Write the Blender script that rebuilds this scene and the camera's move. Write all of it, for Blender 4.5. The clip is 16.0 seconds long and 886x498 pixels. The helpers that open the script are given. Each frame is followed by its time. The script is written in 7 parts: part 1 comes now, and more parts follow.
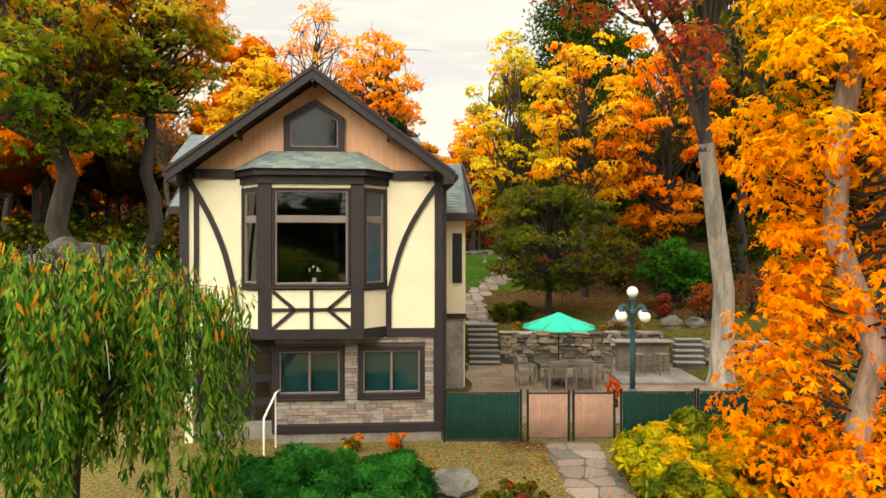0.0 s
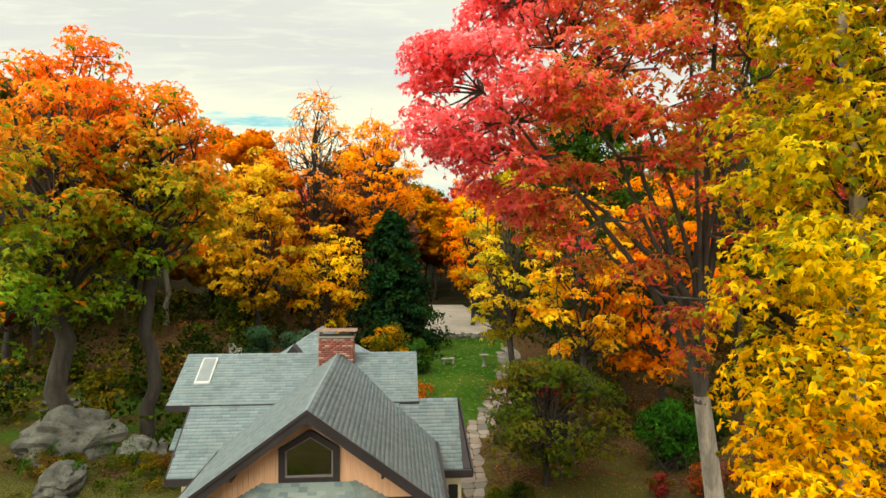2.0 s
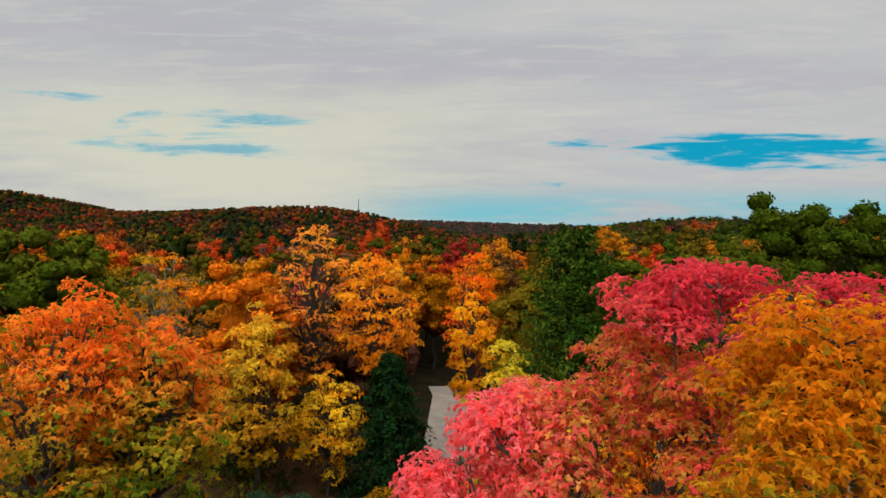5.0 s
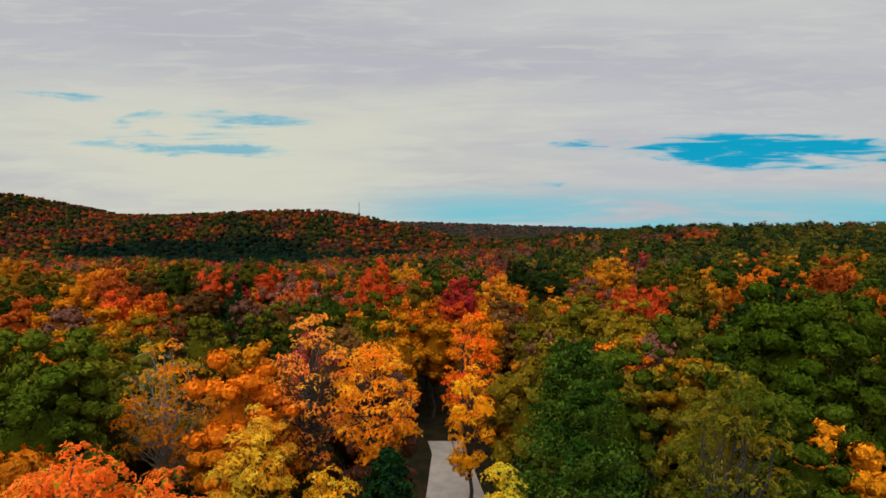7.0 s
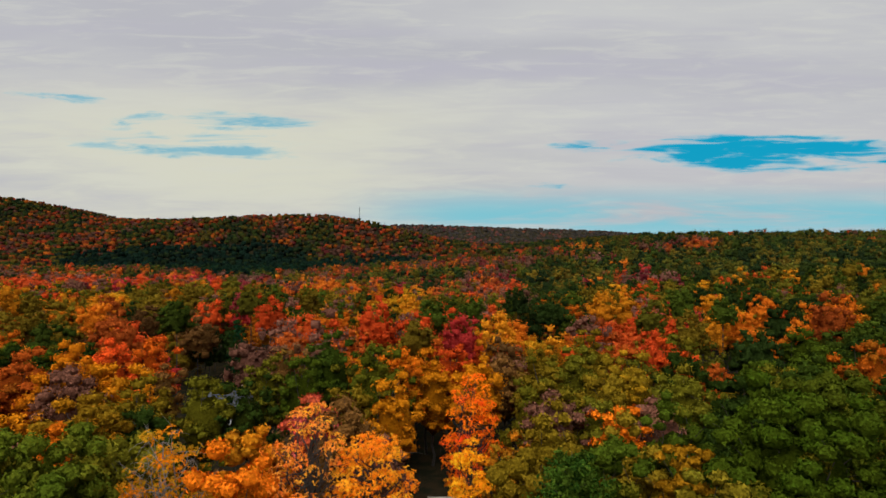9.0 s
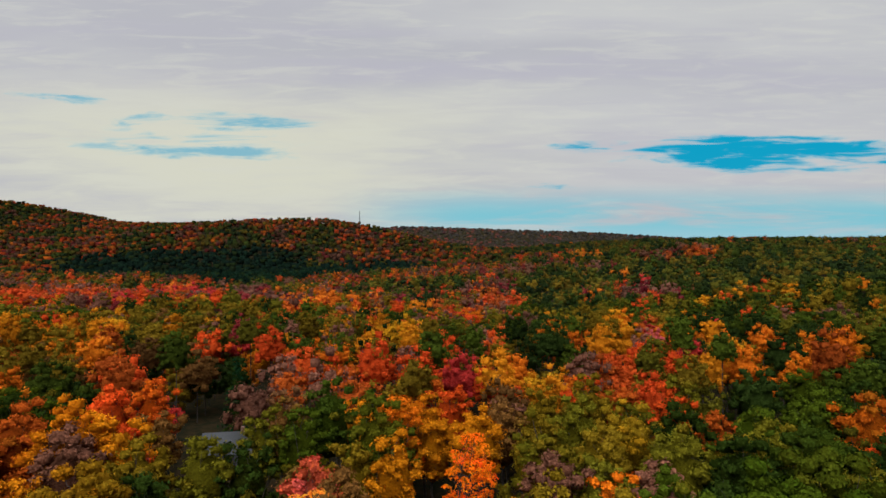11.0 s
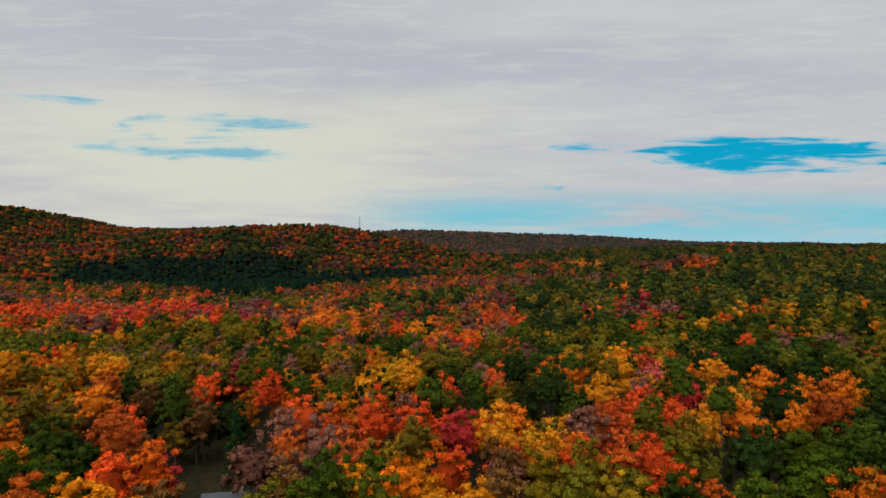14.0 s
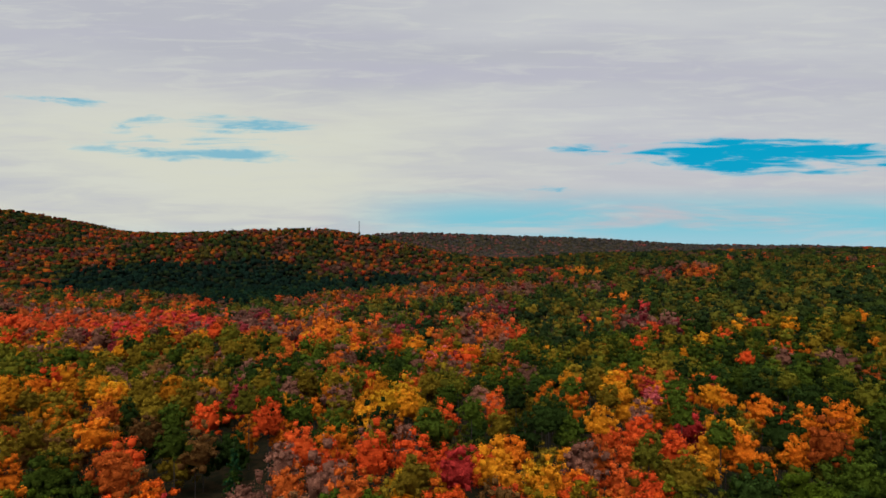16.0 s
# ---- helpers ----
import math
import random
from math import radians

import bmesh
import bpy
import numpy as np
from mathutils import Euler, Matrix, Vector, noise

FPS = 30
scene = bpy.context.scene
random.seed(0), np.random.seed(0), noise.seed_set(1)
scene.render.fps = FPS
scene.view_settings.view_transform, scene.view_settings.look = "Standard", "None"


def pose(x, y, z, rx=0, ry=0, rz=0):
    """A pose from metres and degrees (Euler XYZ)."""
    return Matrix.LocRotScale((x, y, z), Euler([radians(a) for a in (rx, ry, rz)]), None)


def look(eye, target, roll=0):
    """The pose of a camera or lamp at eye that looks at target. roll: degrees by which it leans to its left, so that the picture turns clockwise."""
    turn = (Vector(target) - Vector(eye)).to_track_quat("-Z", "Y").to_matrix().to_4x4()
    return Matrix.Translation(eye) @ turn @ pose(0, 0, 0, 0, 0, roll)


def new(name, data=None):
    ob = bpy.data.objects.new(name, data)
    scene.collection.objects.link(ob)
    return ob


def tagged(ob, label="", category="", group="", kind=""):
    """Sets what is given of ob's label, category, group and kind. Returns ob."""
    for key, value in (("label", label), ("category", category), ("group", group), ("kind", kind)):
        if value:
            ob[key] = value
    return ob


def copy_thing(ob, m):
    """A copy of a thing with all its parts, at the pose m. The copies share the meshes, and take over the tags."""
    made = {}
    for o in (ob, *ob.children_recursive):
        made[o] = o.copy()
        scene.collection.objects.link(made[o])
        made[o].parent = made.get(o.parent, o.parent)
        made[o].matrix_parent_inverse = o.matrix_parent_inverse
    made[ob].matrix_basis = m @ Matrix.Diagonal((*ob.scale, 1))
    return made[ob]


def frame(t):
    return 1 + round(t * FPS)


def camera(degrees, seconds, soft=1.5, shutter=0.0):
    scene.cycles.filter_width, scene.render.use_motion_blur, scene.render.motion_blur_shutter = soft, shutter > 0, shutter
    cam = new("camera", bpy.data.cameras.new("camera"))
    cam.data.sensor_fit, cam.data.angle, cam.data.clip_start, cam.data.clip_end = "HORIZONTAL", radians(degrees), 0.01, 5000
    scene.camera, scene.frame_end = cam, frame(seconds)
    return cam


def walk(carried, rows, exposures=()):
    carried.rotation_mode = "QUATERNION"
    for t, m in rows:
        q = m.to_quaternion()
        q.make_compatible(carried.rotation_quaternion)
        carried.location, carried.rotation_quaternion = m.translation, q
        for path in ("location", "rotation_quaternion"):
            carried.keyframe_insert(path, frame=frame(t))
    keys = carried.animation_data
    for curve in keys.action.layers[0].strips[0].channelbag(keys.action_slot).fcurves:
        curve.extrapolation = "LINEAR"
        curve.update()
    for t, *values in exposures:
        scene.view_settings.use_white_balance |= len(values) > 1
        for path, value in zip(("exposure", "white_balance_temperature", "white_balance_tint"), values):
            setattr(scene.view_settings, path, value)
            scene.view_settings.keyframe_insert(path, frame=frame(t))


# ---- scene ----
# ---------------------------------------------------------------- camera
cam = camera(70.0, 16.0, soft=1.55)
PATH = [
    (0.0, pose(0.000, 0.000, 4.651, 89.792, 0, 0.000)),
    (0.5, pose(0.042, 0.000, 6.627, 89.737, 0, 0.024)),
    (1.0, pose(0.084, 0.001, 8.826, 89.698, 0, 0.047)),
    (1.5, pose(0.126, 0.001, 10.971, 89.645, 0, 0.070)),
    (2.0, pose(0.168, 0.001, 13.093, 89.687, 0, 0.091)),
    (2.5, pose(0.210, 0.002, 15.218, 89.736, 0, 0.111)),
    (3.0, pose(0.251, 0.002, 17.350, 89.753, 0, 0.130)),
    (3.5, pose(0.293, 0.002, 19.531, 89.703, 0, 0.148)),
    (4.0, pose(0.335, 0.003, 21.720, 89.611, 0, 0.166)),
    (4.5, pose(0.377, 0.003, 23.871, 89.547, 0, 0.182)),
    (5.0, pose(0.419, 0.003, 26.009, 89.518, 0, 0.197)),
    (7.5, pose(0.629, 0.005, 36.558, 89.586, 0, 0.258)),
    (8.0, pose(0.670, 0.005, 38.632, 89.640, 0, 0.267)),
    (8.5, pose(0.712, 0.006, 40.719, 89.683, 0, 0.275)),
    (9.0, pose(0.754, 0.006, 42.877, 89.687, 0, 0.282)),
    (9.5, pose(0.796, 0.006, 45.021, 89.689, 0, 0.289)),
    (12.0, pose(1.006, 0.008, 55.392, 89.764, 0, 0.304)),
    (12.5, pose(1.048, 0.008, 57.455, 89.767, 0, 0.305)),
    (13.0, pose(1.090, 0.009, 59.485, 89.788, 0, 0.304)),
    (13.5, pose(1.131, 0.009, 61.488, 89.808, 0, 0.302)),
    (14.0, pose(1.173, 0.009, 63.444, 89.848, 0, 0.299)),
    (14.5, pose(1.215, 0.010, 65.429, 89.872, 0, 0.295)),
    (15.0, pose(1.257, 0.010, 67.382, 89.893, 0, 0.290)),
    (15.5, pose(1.299, 0.011, 69.302, 89.925, 0, 0.285)),
    (16.0, pose(1.341, 0.011, 71.271, 89.983, 0, 0.278)),
]
walk(cam, PATH, [(0.0, 0.95, 7400, 1), (2.0, 0.80, 7200, -5), (3.0, 0.50, 6900, -3), (4.0, 0.12, 6600, 4), (5.0, 0.04, 6450, 6), (9.0, 0.08, 6350, 8), (16.0, 0.10, 6200, 8)])

# ---------------------------------------------------------------- world and sun
SUN_ELEV, SUN_TURN = 41.0, 204.0


class Nodes:
    """Small helper that strings shader nodes together."""

    def __init__(self, tree):
        self.tree = tree
        tree.nodes.clear()

    def put(self, kind, **settings):
        node = self.tree.nodes.new(kind)
        for key, value in settings.items():
            if key == "operation":
                node.operation = value
            elif key == "blend_type":
                node.blend_type = value
        return node

    def link(self, value, socket):
        if isinstance(value, bpy.types.NodeSocket):
            self.tree.links.new(value, socket)
        elif value is not None:
            if isinstance(value, (tuple, list)) and len(value) == 3 and socket.type == "RGBA":
                value = (*value, 1.0)
            socket.default_value = value

    def math(self, op, a, b=None, c=None):
        node = self.put("ShaderNodeMath", operation=op)
        self.link(a, node.inputs[0])
        self.link(b, node.inputs[1])
        self.link(c, node.inputs[2])
        return node.outputs[0]

    def vec(self, x, y, z):
        node = self.put("ShaderNodeCombineXYZ")
        for value, socket in zip((x, y, z), node.inputs):
            self.link(value, socket)
        return node.outputs[0]

    def mix(self, fac, a, b, blend="MIX"):
        node = self.put("ShaderNodeMix")
        node.data_type, node.blend_type = "RGBA", blend
        self.link(fac, node.inputs[0])
        self.link(a, node.inputs[6])
        self.link(b, node.inputs[7])
        return node.outputs[2]

    def noise(self, vector=None, scale=5.0, detail=3.0, rough=0.55, distort=0.0):
        node = self.put("ShaderNodeTexNoise")
        self.link(vector, node.inputs["Vector"])
        node.inputs["Scale"].default_value = scale
        node.inputs["Detail"].default_value = detail
        node.inputs["Roughness"].default_value = rough
        node.inputs["Distortion"].default_value = distort
        return node.outputs["Fac"]

    def step(self, value, low, high):
        node = self.put("ShaderNodeMapRange")
        node.interpolation_type = "SMOOTHSTEP"
        self.link(value, node.inputs[0])
        node.inputs[1].default_value, node.inputs[2].default_value = low, high
        return node.outputs[0]


world = bpy.data.worlds.new("autumn_sky")
scene.world = world
world.use_nodes = True
w = Nodes(world.node_tree)
sky = w.put("ShaderNodeTexSky")
sky.sky_type, sky.sun_disc = "NISHITA", False
sky.sun_elevation, sky.sun_rotation = radians(SUN_ELEV), radians(SUN_TURN)
sky.air_density, sky.dust_density, sky.ozone_density = 1.0, 0.6, 3.0
way = w.put("ShaderNodeTexCoord").outputs["Generated"]
split = w.put("ShaderNodeSeparateXYZ")
w.link(way, split.inputs[0])
dx, dy, dz = split.outputs
ahead = w.math("MAXIMUM", dy, 0.05)
su, sv = w.math("DIVIDE", dx, ahead), w.math("DIVIDE", dz, ahead)
flat = w.vec(w.math("MULTIPLY", su, 2.2), w.math("MULTIPLY", sv, 16.0), 0.0)
wisps = w.noise(flat, 1.6, 6.0, 0.6, 0.5)
broad = w.noise(w.vec(w.math("MULTIPLY", su, 1.1), w.math("MULTIPLY", sv, 6.0), 3.0), 1.4, 4.0, 0.5, 0.2)


streaks = w.noise(w.vec(w.math("MULTIPLY", su, 5.0), w.math("MULTIPLY", sv, 38.0), 11.0), 1.7, 5.0, 0.62, 0.6)
bands = w.noise(w.vec(w.math("MULTIPLY", su, 0.8), w.math("MULTIPLY", sv, 11.0), 21.0), 1.8, 4.0, 0.55, 0.3)
ragged = w.noise(w.vec(w.math("MULTIPLY", su, 1.0), w.math("MULTIPLY", sv, 5.0), 7.0), 5.0, 5.0, 0.65, 0.3)
torn = w.noise(w.vec(w.math("MULTIPLY", su, 1.0), w.math("MULTIPLY", sv, 3.0), 17.0), 6.0, 4.0, 0.6, 0.3)
gu = w.math("ADD", su, w.math("MULTIPLY", w.math("SUBTRACT", ragged, 0.5), 0.14))
gv = w.math("ADD", sv, w.math("MULTIPLY", w.math("SUBTRACT", torn, 0.5), 0.030))


def gap(u, v, ru, rv, tilt=0.0):
    """How far a way lies inside a lens-shaped opening of the clouds: 1 at its middle, 0 at its rim."""
    a = w.math("DIVIDE", w.math("SUBTRACT", gu, u), ru)
    level = w.math("MULTIPLY_ADD", w.math("SUBTRACT", gu, u), tilt, v)
    b = w.math("DIVIDE", w.math("SUBTRACT", gv, level), rv)
    return w.math("SUBTRACT", 1.0, w.math("ADD", w.math("MULTIPLY", a, a), w.math("MULTIPLY", b, b)))


veiled = w.math("SUBTRACT", gap(-0.42, 0.172, 0.30, 0.050, -0.02), 0.95)
gaps = w.math("ADD", gap(0.51, 0.146, 0.225, 0.0245, -0.01), 0.35)
for opening in ((0.205, 0.153, 0.07, 0.013), (-0.40, 0.150, 0.20, 0.015, -0.05), (-0.33, 0.196, 0.15, 0.017, -0.03), (-0.48, 0.203, 0.09, 0.010, 0.05),
                (-0.61, 0.236, 0.085, 0.009, -0.08), (0.165, 0.093, 0.05, 0.007), (0.72, 0.130, 0.2, 0.012)):
    gaps = w.math("MAXIMUM", gaps, w.math("SUBTRACT", gap(*opening), 0.38))
gaps = w.math("MAXIMUM", gaps, veiled)
torn_by = w.math("ADD", w.math("MULTIPLY", w.math("SUBTRACT", wisps, 0.5), 2.0), w.math("MULTIPLY", w.math("SUBTRACT", streaks, 0.5), 4.2))
opened = w.step(w.math("ADD", gaps, torn_by), -0.25, 0.95)
opened = w.math("MULTIPLY", w.math("MULTIPLY", opened, w.step(gaps, -0.6, 0.2)), w.math("MULTIPLY_ADD", w.step(su, -0.1, 0.35), 0.3, 0.7))
cloud = w.mix(w.step(broad, 0.3, 0.7), (0.575, 0.565, 0.605), (0.70, 0.69, 0.68))
cloud = w.mix(w.math("MULTIPLY", w.step(bands, 0.46, 0.70), 0.75), cloud, (0.58, 0.56, 0.63))
warm = w.math("MULTIPLY", w.math("MULTIPLY", w.step(sv, 0.33, 0.16), w.step(su, 0.32, -0.2)), w.step(w.math("ADD", broad, w.math("MULTIPLY", streaks, 0.5)), 0.45, 0.95))
cloud = w.mix(w.math("MULTIPLY", warm, 0.9), cloud, (0.81, 0.79, 0.64))
cloud = w.mix(w.math("MULTIPLY", w.step(streaks, 0.47, 0.70), 0.38), cloud, (0.78, 0.77, 0.69))
low = w.math("MULTIPLY", w.step(sv, 0.105, 0.045), w.step(su, -0.22, 0.06))
cloud = w.mix(w.math("MULTIPLY", low, w.step(w.math("ADD", wisps, w.math("MULTIPLY", bands, 0.5)), 0.50, 0.78)), cloud, (0.26, 0.64, 0.74))
cloud = w.mix(w.math("MULTIPLY", w.step(sv, 0.05, 0.0), 0.5), cloud, (0.55, 0.70, 0.76))
clear = w.mix(1.0, sky.outputs[0], (0.09, 0.09, 0.09), "MULTIPLY")
blue = w.mix(opened, (0.20, 0.64, 0.78), w.mix(0.04, (0.0, 0.40, 0.64), clear))
seen = w.mix(opened, cloud, blue)
# an overcast sky is brightest overhead
crown_light = w.math("MULTIPLY_ADD", w.step(dz, 0.36, 0.85), 2.3, 1.0)
seen = w.mix(1.0, seen, w.vec(crown_light, crown_light, crown_light), "MULTIPLY")
veil = w.put("ShaderNodeBackground")
w.link(seen, veil.inputs[0])
veil.inputs[1].default_value = 0.80
w.link(veil.outputs[0], w.put("ShaderNodeOutputWorld").inputs[0])

sun = new("sun", bpy.data.lights.new("sun", "SUN"))
sun.data.energy, sun.data.angle, sun.data.color = 2.5, radians(60), (1.0, 0.94, 0.84)
sun.matrix_world = look((0, 0, 60), (
    -math.sin(radians(SUN_TURN)) * math.cos(radians(SUN_ELEV)) * 50,
    -math.cos(radians(SUN_TURN)) * math.cos(radians(SUN_ELEV)) * 50,
    60 - math.sin(radians(SUN_ELEV)) * 50))

# ---------------------------------------------------------------- materials
def surface(name, color, rough=0.7, vary=0.25, scale=4.0, bump=0.15, metal=0.0, fine=40.0, stretch=(1, 1, 1), stain=None):
    """A plain painted, stone or wooden surface: two scales of colour change and a fine relief."""
    mat = bpy.data.materials.new(name)
    mat.use_nodes = True
    n = Nodes(mat.node_tree)
    spot = n.put("ShaderNodeTexCoord").outputs["Object"]
    if stretch != (1, 1, 1):
        mapping = n.put("ShaderNodeMapping")
        n.link(spot, mapping.inputs[0])
        mapping.inputs["Scale"].default_value = stretch
        spot = mapping.outputs[0]
    big, small = n.noise(spot, scale, 4.0, 0.6), n.noise(spot, fine, 3.0, 0.6)
    dark = tuple(c * (1 - vary) for c in color)
    light = tuple(min(1.0, c * (1 + vary * 0.6)) for c in color)
    tone = n.mix(n.step(big, 0.3, 0.7), dark, light)
    tone = n.mix(n.math("MULTIPLY", n.step(small, 0.45, 0.75), 0.5), tone, stain or tuple(c * (1 - vary) for c in dark))
    info = n.put("ShaderNodeObjectInfo").outputs["Random"]
    tone = n.mix(n.math("MULTIPLY", info, vary * 0.8), tone, dark)
    bsdf = n.put("ShaderNodeBsdfPrincipled")
    n.link(tone, bsdf.inputs["Base Color"])
    n.link(n.math("MULTIPLY_ADD", small, 0.2, rough - 0.1), bsdf.inputs["Roughness"])
    bsdf.inputs["Metallic"].default_value = metal
    bsdf.inputs["Specular IOR Level"].default_value = 0.3
    if bump:
        bumped = n.put("ShaderNodeBump")
        bumped.inputs["Strength"].default_value, bumped.inputs["Distance"].default_value = bump, 0.02
        n.link(small, bumped.inputs["Height"])
        n.link(bumped.outputs[0], bsdf.inputs["Normal"])
    n.link(bsdf.outputs[0], n.put("ShaderNodeOutputMaterial").inputs[0])
    return mat


def tinted(name, through_light=0.35, grain=3.0, leafy=0.0, patchy=0.4):
    """Leaves: the colour of each one comes from its own mesh, and light passes through it in part."""
    mat = bpy.data.materials.new(name)
    mat.use_nodes = True
    n = Nodes(mat.node_tree)
    tint = n.put("ShaderNodeAttribute")
    tint.attribute_name = "tint"
    spot = n.put("ShaderNodeTexCoord").outputs["Object"]
    mottled = n.noise(spot, grain, 3.0, 0.7)
    tone = n.mix(n.math("MULTIPLY", n.step(mottled, 0.35, 0.7), patchy), tint.outputs["Color"], (0.34, 0.32, 0.30), "MULTIPLY")
    diffuse, shine, pass_on = n.put("ShaderNodeBsdfDiffuse"), n.put("ShaderNodeBsdfTranslucent"), n.put("ShaderNodeAddShader")
    back = 1 - through_light * 0.6
    n.link(n.mix(1.0, tone, (back, back, back), "MULTIPLY"), diffuse.inputs[0])
    n.link(n.mix(1.0, tone, (through_light,) * 3, "MULTIPLY"), shine.inputs[0])
    if leafy:
        clusters, sprigs = n.noise(spot, 1.1, 3.0, 0.6), n.noise(spot, 3.2, 2.0, 0.6)
        bumped = n.put("ShaderNodeBump")
        bumped.inputs["Strength"].default_value, bumped.inputs["Distance"].default_value = 1.0, leafy
        n.link(n.math("ADD", clusters, n.math("MULTIPLY", sprigs, 0.5)), bumped.inputs["Height"])
        n.link(bumped.outputs[0], diffuse.inputs["Normal"])
    n.link(diffuse.outputs[0], pass_on.inputs[0])
    n.link(shine.outputs[0], pass_on.inputs[1])
    n.link(pass_on.outputs[0], n.put("ShaderNodeOutputMaterial").inputs[0])
    return mat


def glass(name, color, rough=0.02):
    """Window glass over a dark room: a glossy coat on a deep, faintly coloured base."""
    mat = bpy.data.materials.new(name)
    mat.use_nodes = True
    n = Nodes(mat.node_tree)
    bsdf = n.put("ShaderNodeBsdfPrincipled")
    n.link(color, bsdf.inputs["Base Color"])
    bsdf.inputs["Roughness"].default_value = rough
    bsdf.inputs["IOR"].default_value = 1.5
    n.link(bsdf.outputs[0], n.put("ShaderNodeOutputMaterial").inputs[0])
    return mat


FOLIAGE = tinted("foliage", through_light=0.85, patchy=0.12)
FAR_FOLIAGE = tinted("far_foliage", through_light=0.1, grain=2.6, leafy=0.7, patchy=0.55)
NEEDLES = tinted("needles", through_light=0.1)
DARK_BARK = surface("dark_bark", (0.045, 0.036, 0.03), 0.9, 0.4, 1.5, 0.8, fine=9.0, stretch=(3, 3, 0.6))
PALE_BARK = surface("pale_bark", (0.42, 0.37, 0.32), 0.9, 0.6, 1.0, 1.0, fine=6.0, stretch=(3, 3, 0.6), stain=(0.06, 0.05, 0.043))
LIMB_BARK = surface("limb_bark", (0.09, 0.076, 0.066), 0.9, 0.45, 1.5, 0.8, fine=9.0, stretch=(3, 3, 0.6))
GREY_TWIG = surface("grey_twig", (0.27, 0.24, 0.20), 0.9, 0.35)
TRIM = surface("plum_brown_trim", (0.022, 0.016, 0.019), 0.6, 0.25, 2.0, 0.2, fine=30.0, stretch=(1, 1, 1))
STUCCO = surface("cream_stucco", (0.66, 0.60, 0.45), 0.9, 0.07, 1.2, 0.25, fine=60.0)
TAN = surface("tan_board", (0.60, 0.34, 0.215), 0.8, 0.12, 2.0, 0.15, fine=30.0, stretch=(4, 4, 0.5))
ROOFING = surface("roof_felt", (0.065, 0.07, 0.078), 0.95, 0.2)
# near-black base: the dimness indoors is put into the colour
DARK_ROOM = surface("dark_room_shade", (0.05, 0.045, 0.04), 0.9, 0.2)
WINDOW_PAINT = surface("taupe_window_paint", (0.17, 0.135, 0.13), 0.55, 0.15, 3.0, 0.1)
WHITE_PAINT = surface("white_paint", (0.72, 0.70, 0.66), 0.5, 0.1)
IRON = surface("black_iron", (0.02, 0.02, 0.022), 0.45, 0.2, metal=0.3)
GREY_STONE = surface("weathered_stone", (0.24, 0.22, 0.195), 0.9, 0.4, 1.3, 0.6, fine=12.0, stain=(0.09, 0.085, 0.07))
MORTAR = surface("mortar", (0.10, 0.085, 0.073), 0.95, 0.25)
TEAL = surface("teal_blind", (0.006, 0.05, 0.065), 0.7, 0.2, 1.5)
CURTAIN = surface("sheer_curtain", (0.45, 0.47, 0.45), 0.9, 0.2, 3.0, 0.1, stretch=(8, 8, 0.3))


def pieced(name, tones, rough=0.85, bump=0.4, fine=25.0, by_island=False):
    """Stones, bricks or shingles: each piece takes a tone of its own, with speckles and relief."""
    mat = bpy.data.materials.new(name)
    mat.use_nodes = True
    n = Nodes(mat.node_tree)
    if by_island:
        pick = n.put("ShaderNodeNewGeometry").outputs["Random Per Island"]
    else:
        pick = n.put("ShaderNodeObjectInfo").outputs["Random"]
    ramp = n.put("ShaderNodeValToRGB")
    ramp.color_ramp.interpolation = "CONSTANT" if len(tones) > 4 else "LINEAR"
    while len(ramp.color_ramp.elements) < len(tones):
        ramp.color_ramp.elements.new(0.5)
    for k, tone in enumerate(tones):
        ramp.color_ramp.elements[k].position = k / len(tones)
        ramp.color_ramp.elements[k].color = (*tone, 1)
    n.link(pick, ramp.inputs[0])
    spot = n.put("ShaderNodeNewGeometry").outputs["Position"]
    small, big = n.noise(spot, fine, 4.0, 0.7), n.noise(spot, 1.1, 3.0, 0.6)
    tone = n.mix(n.math("MULTIPLY", n.step(small, 0.4, 0.7), 0.4), ramp.outputs[0], (0.3, 0.29, 0.28), "MULTIPLY")
    tone = n.mix(n.math("MULTIPLY", n.step(big, 0.45, 0.75), 0.35), tone, (0.55, 0.52, 0.48), "MULTIPLY")
    bsdf = n.put("ShaderNodeBsdfPrincipled")
    n.link(tone, bsdf.inputs["Base Color"])
    bsdf.inputs["Roughness"].default_value = rough
    bumped = n.put("ShaderNodeBump")
    bumped.inputs["Strength"].default_value, bumped.inputs["Distance"].default_value = bump, 0.015
    n.link(small, bumped.inputs["Height"])
    n.link(bumped.outputs[0], bsdf.inputs["Normal"])
    n.link(bsdf.outputs[0], n.put("ShaderNodeOutputMaterial").inputs[0])
    return mat


LEDGE_STONE = pieced("ledge_stone", [(0.31, 0.26, 0.23), (0.24, 0.20, 0.19), (0.34, 0.27, 0.22), (0.19, 0.165, 0.16), (0.30, 0.20, 0.165), (0.33, 0.30, 0.28)])
FIELD_STONE = pieced("field_stone", [(0.20, 0.165, 0.13), (0.12, 0.105, 0.09), (0.28, 0.22, 0.16), (0.07, 0.065, 0.06), (0.22, 0.15, 0.10), (0.30, 0.26, 0.22)], fine=14.0, bump=0.7)
FLAG_STONE = pieced("flag_stone", [(0.19, 0.15, 0.125), (0.15, 0.122, 0.105), (0.24, 0.195, 0.165), (0.11, 0.095, 0.086), (0.20, 0.145, 0.12)], fine=12.0)
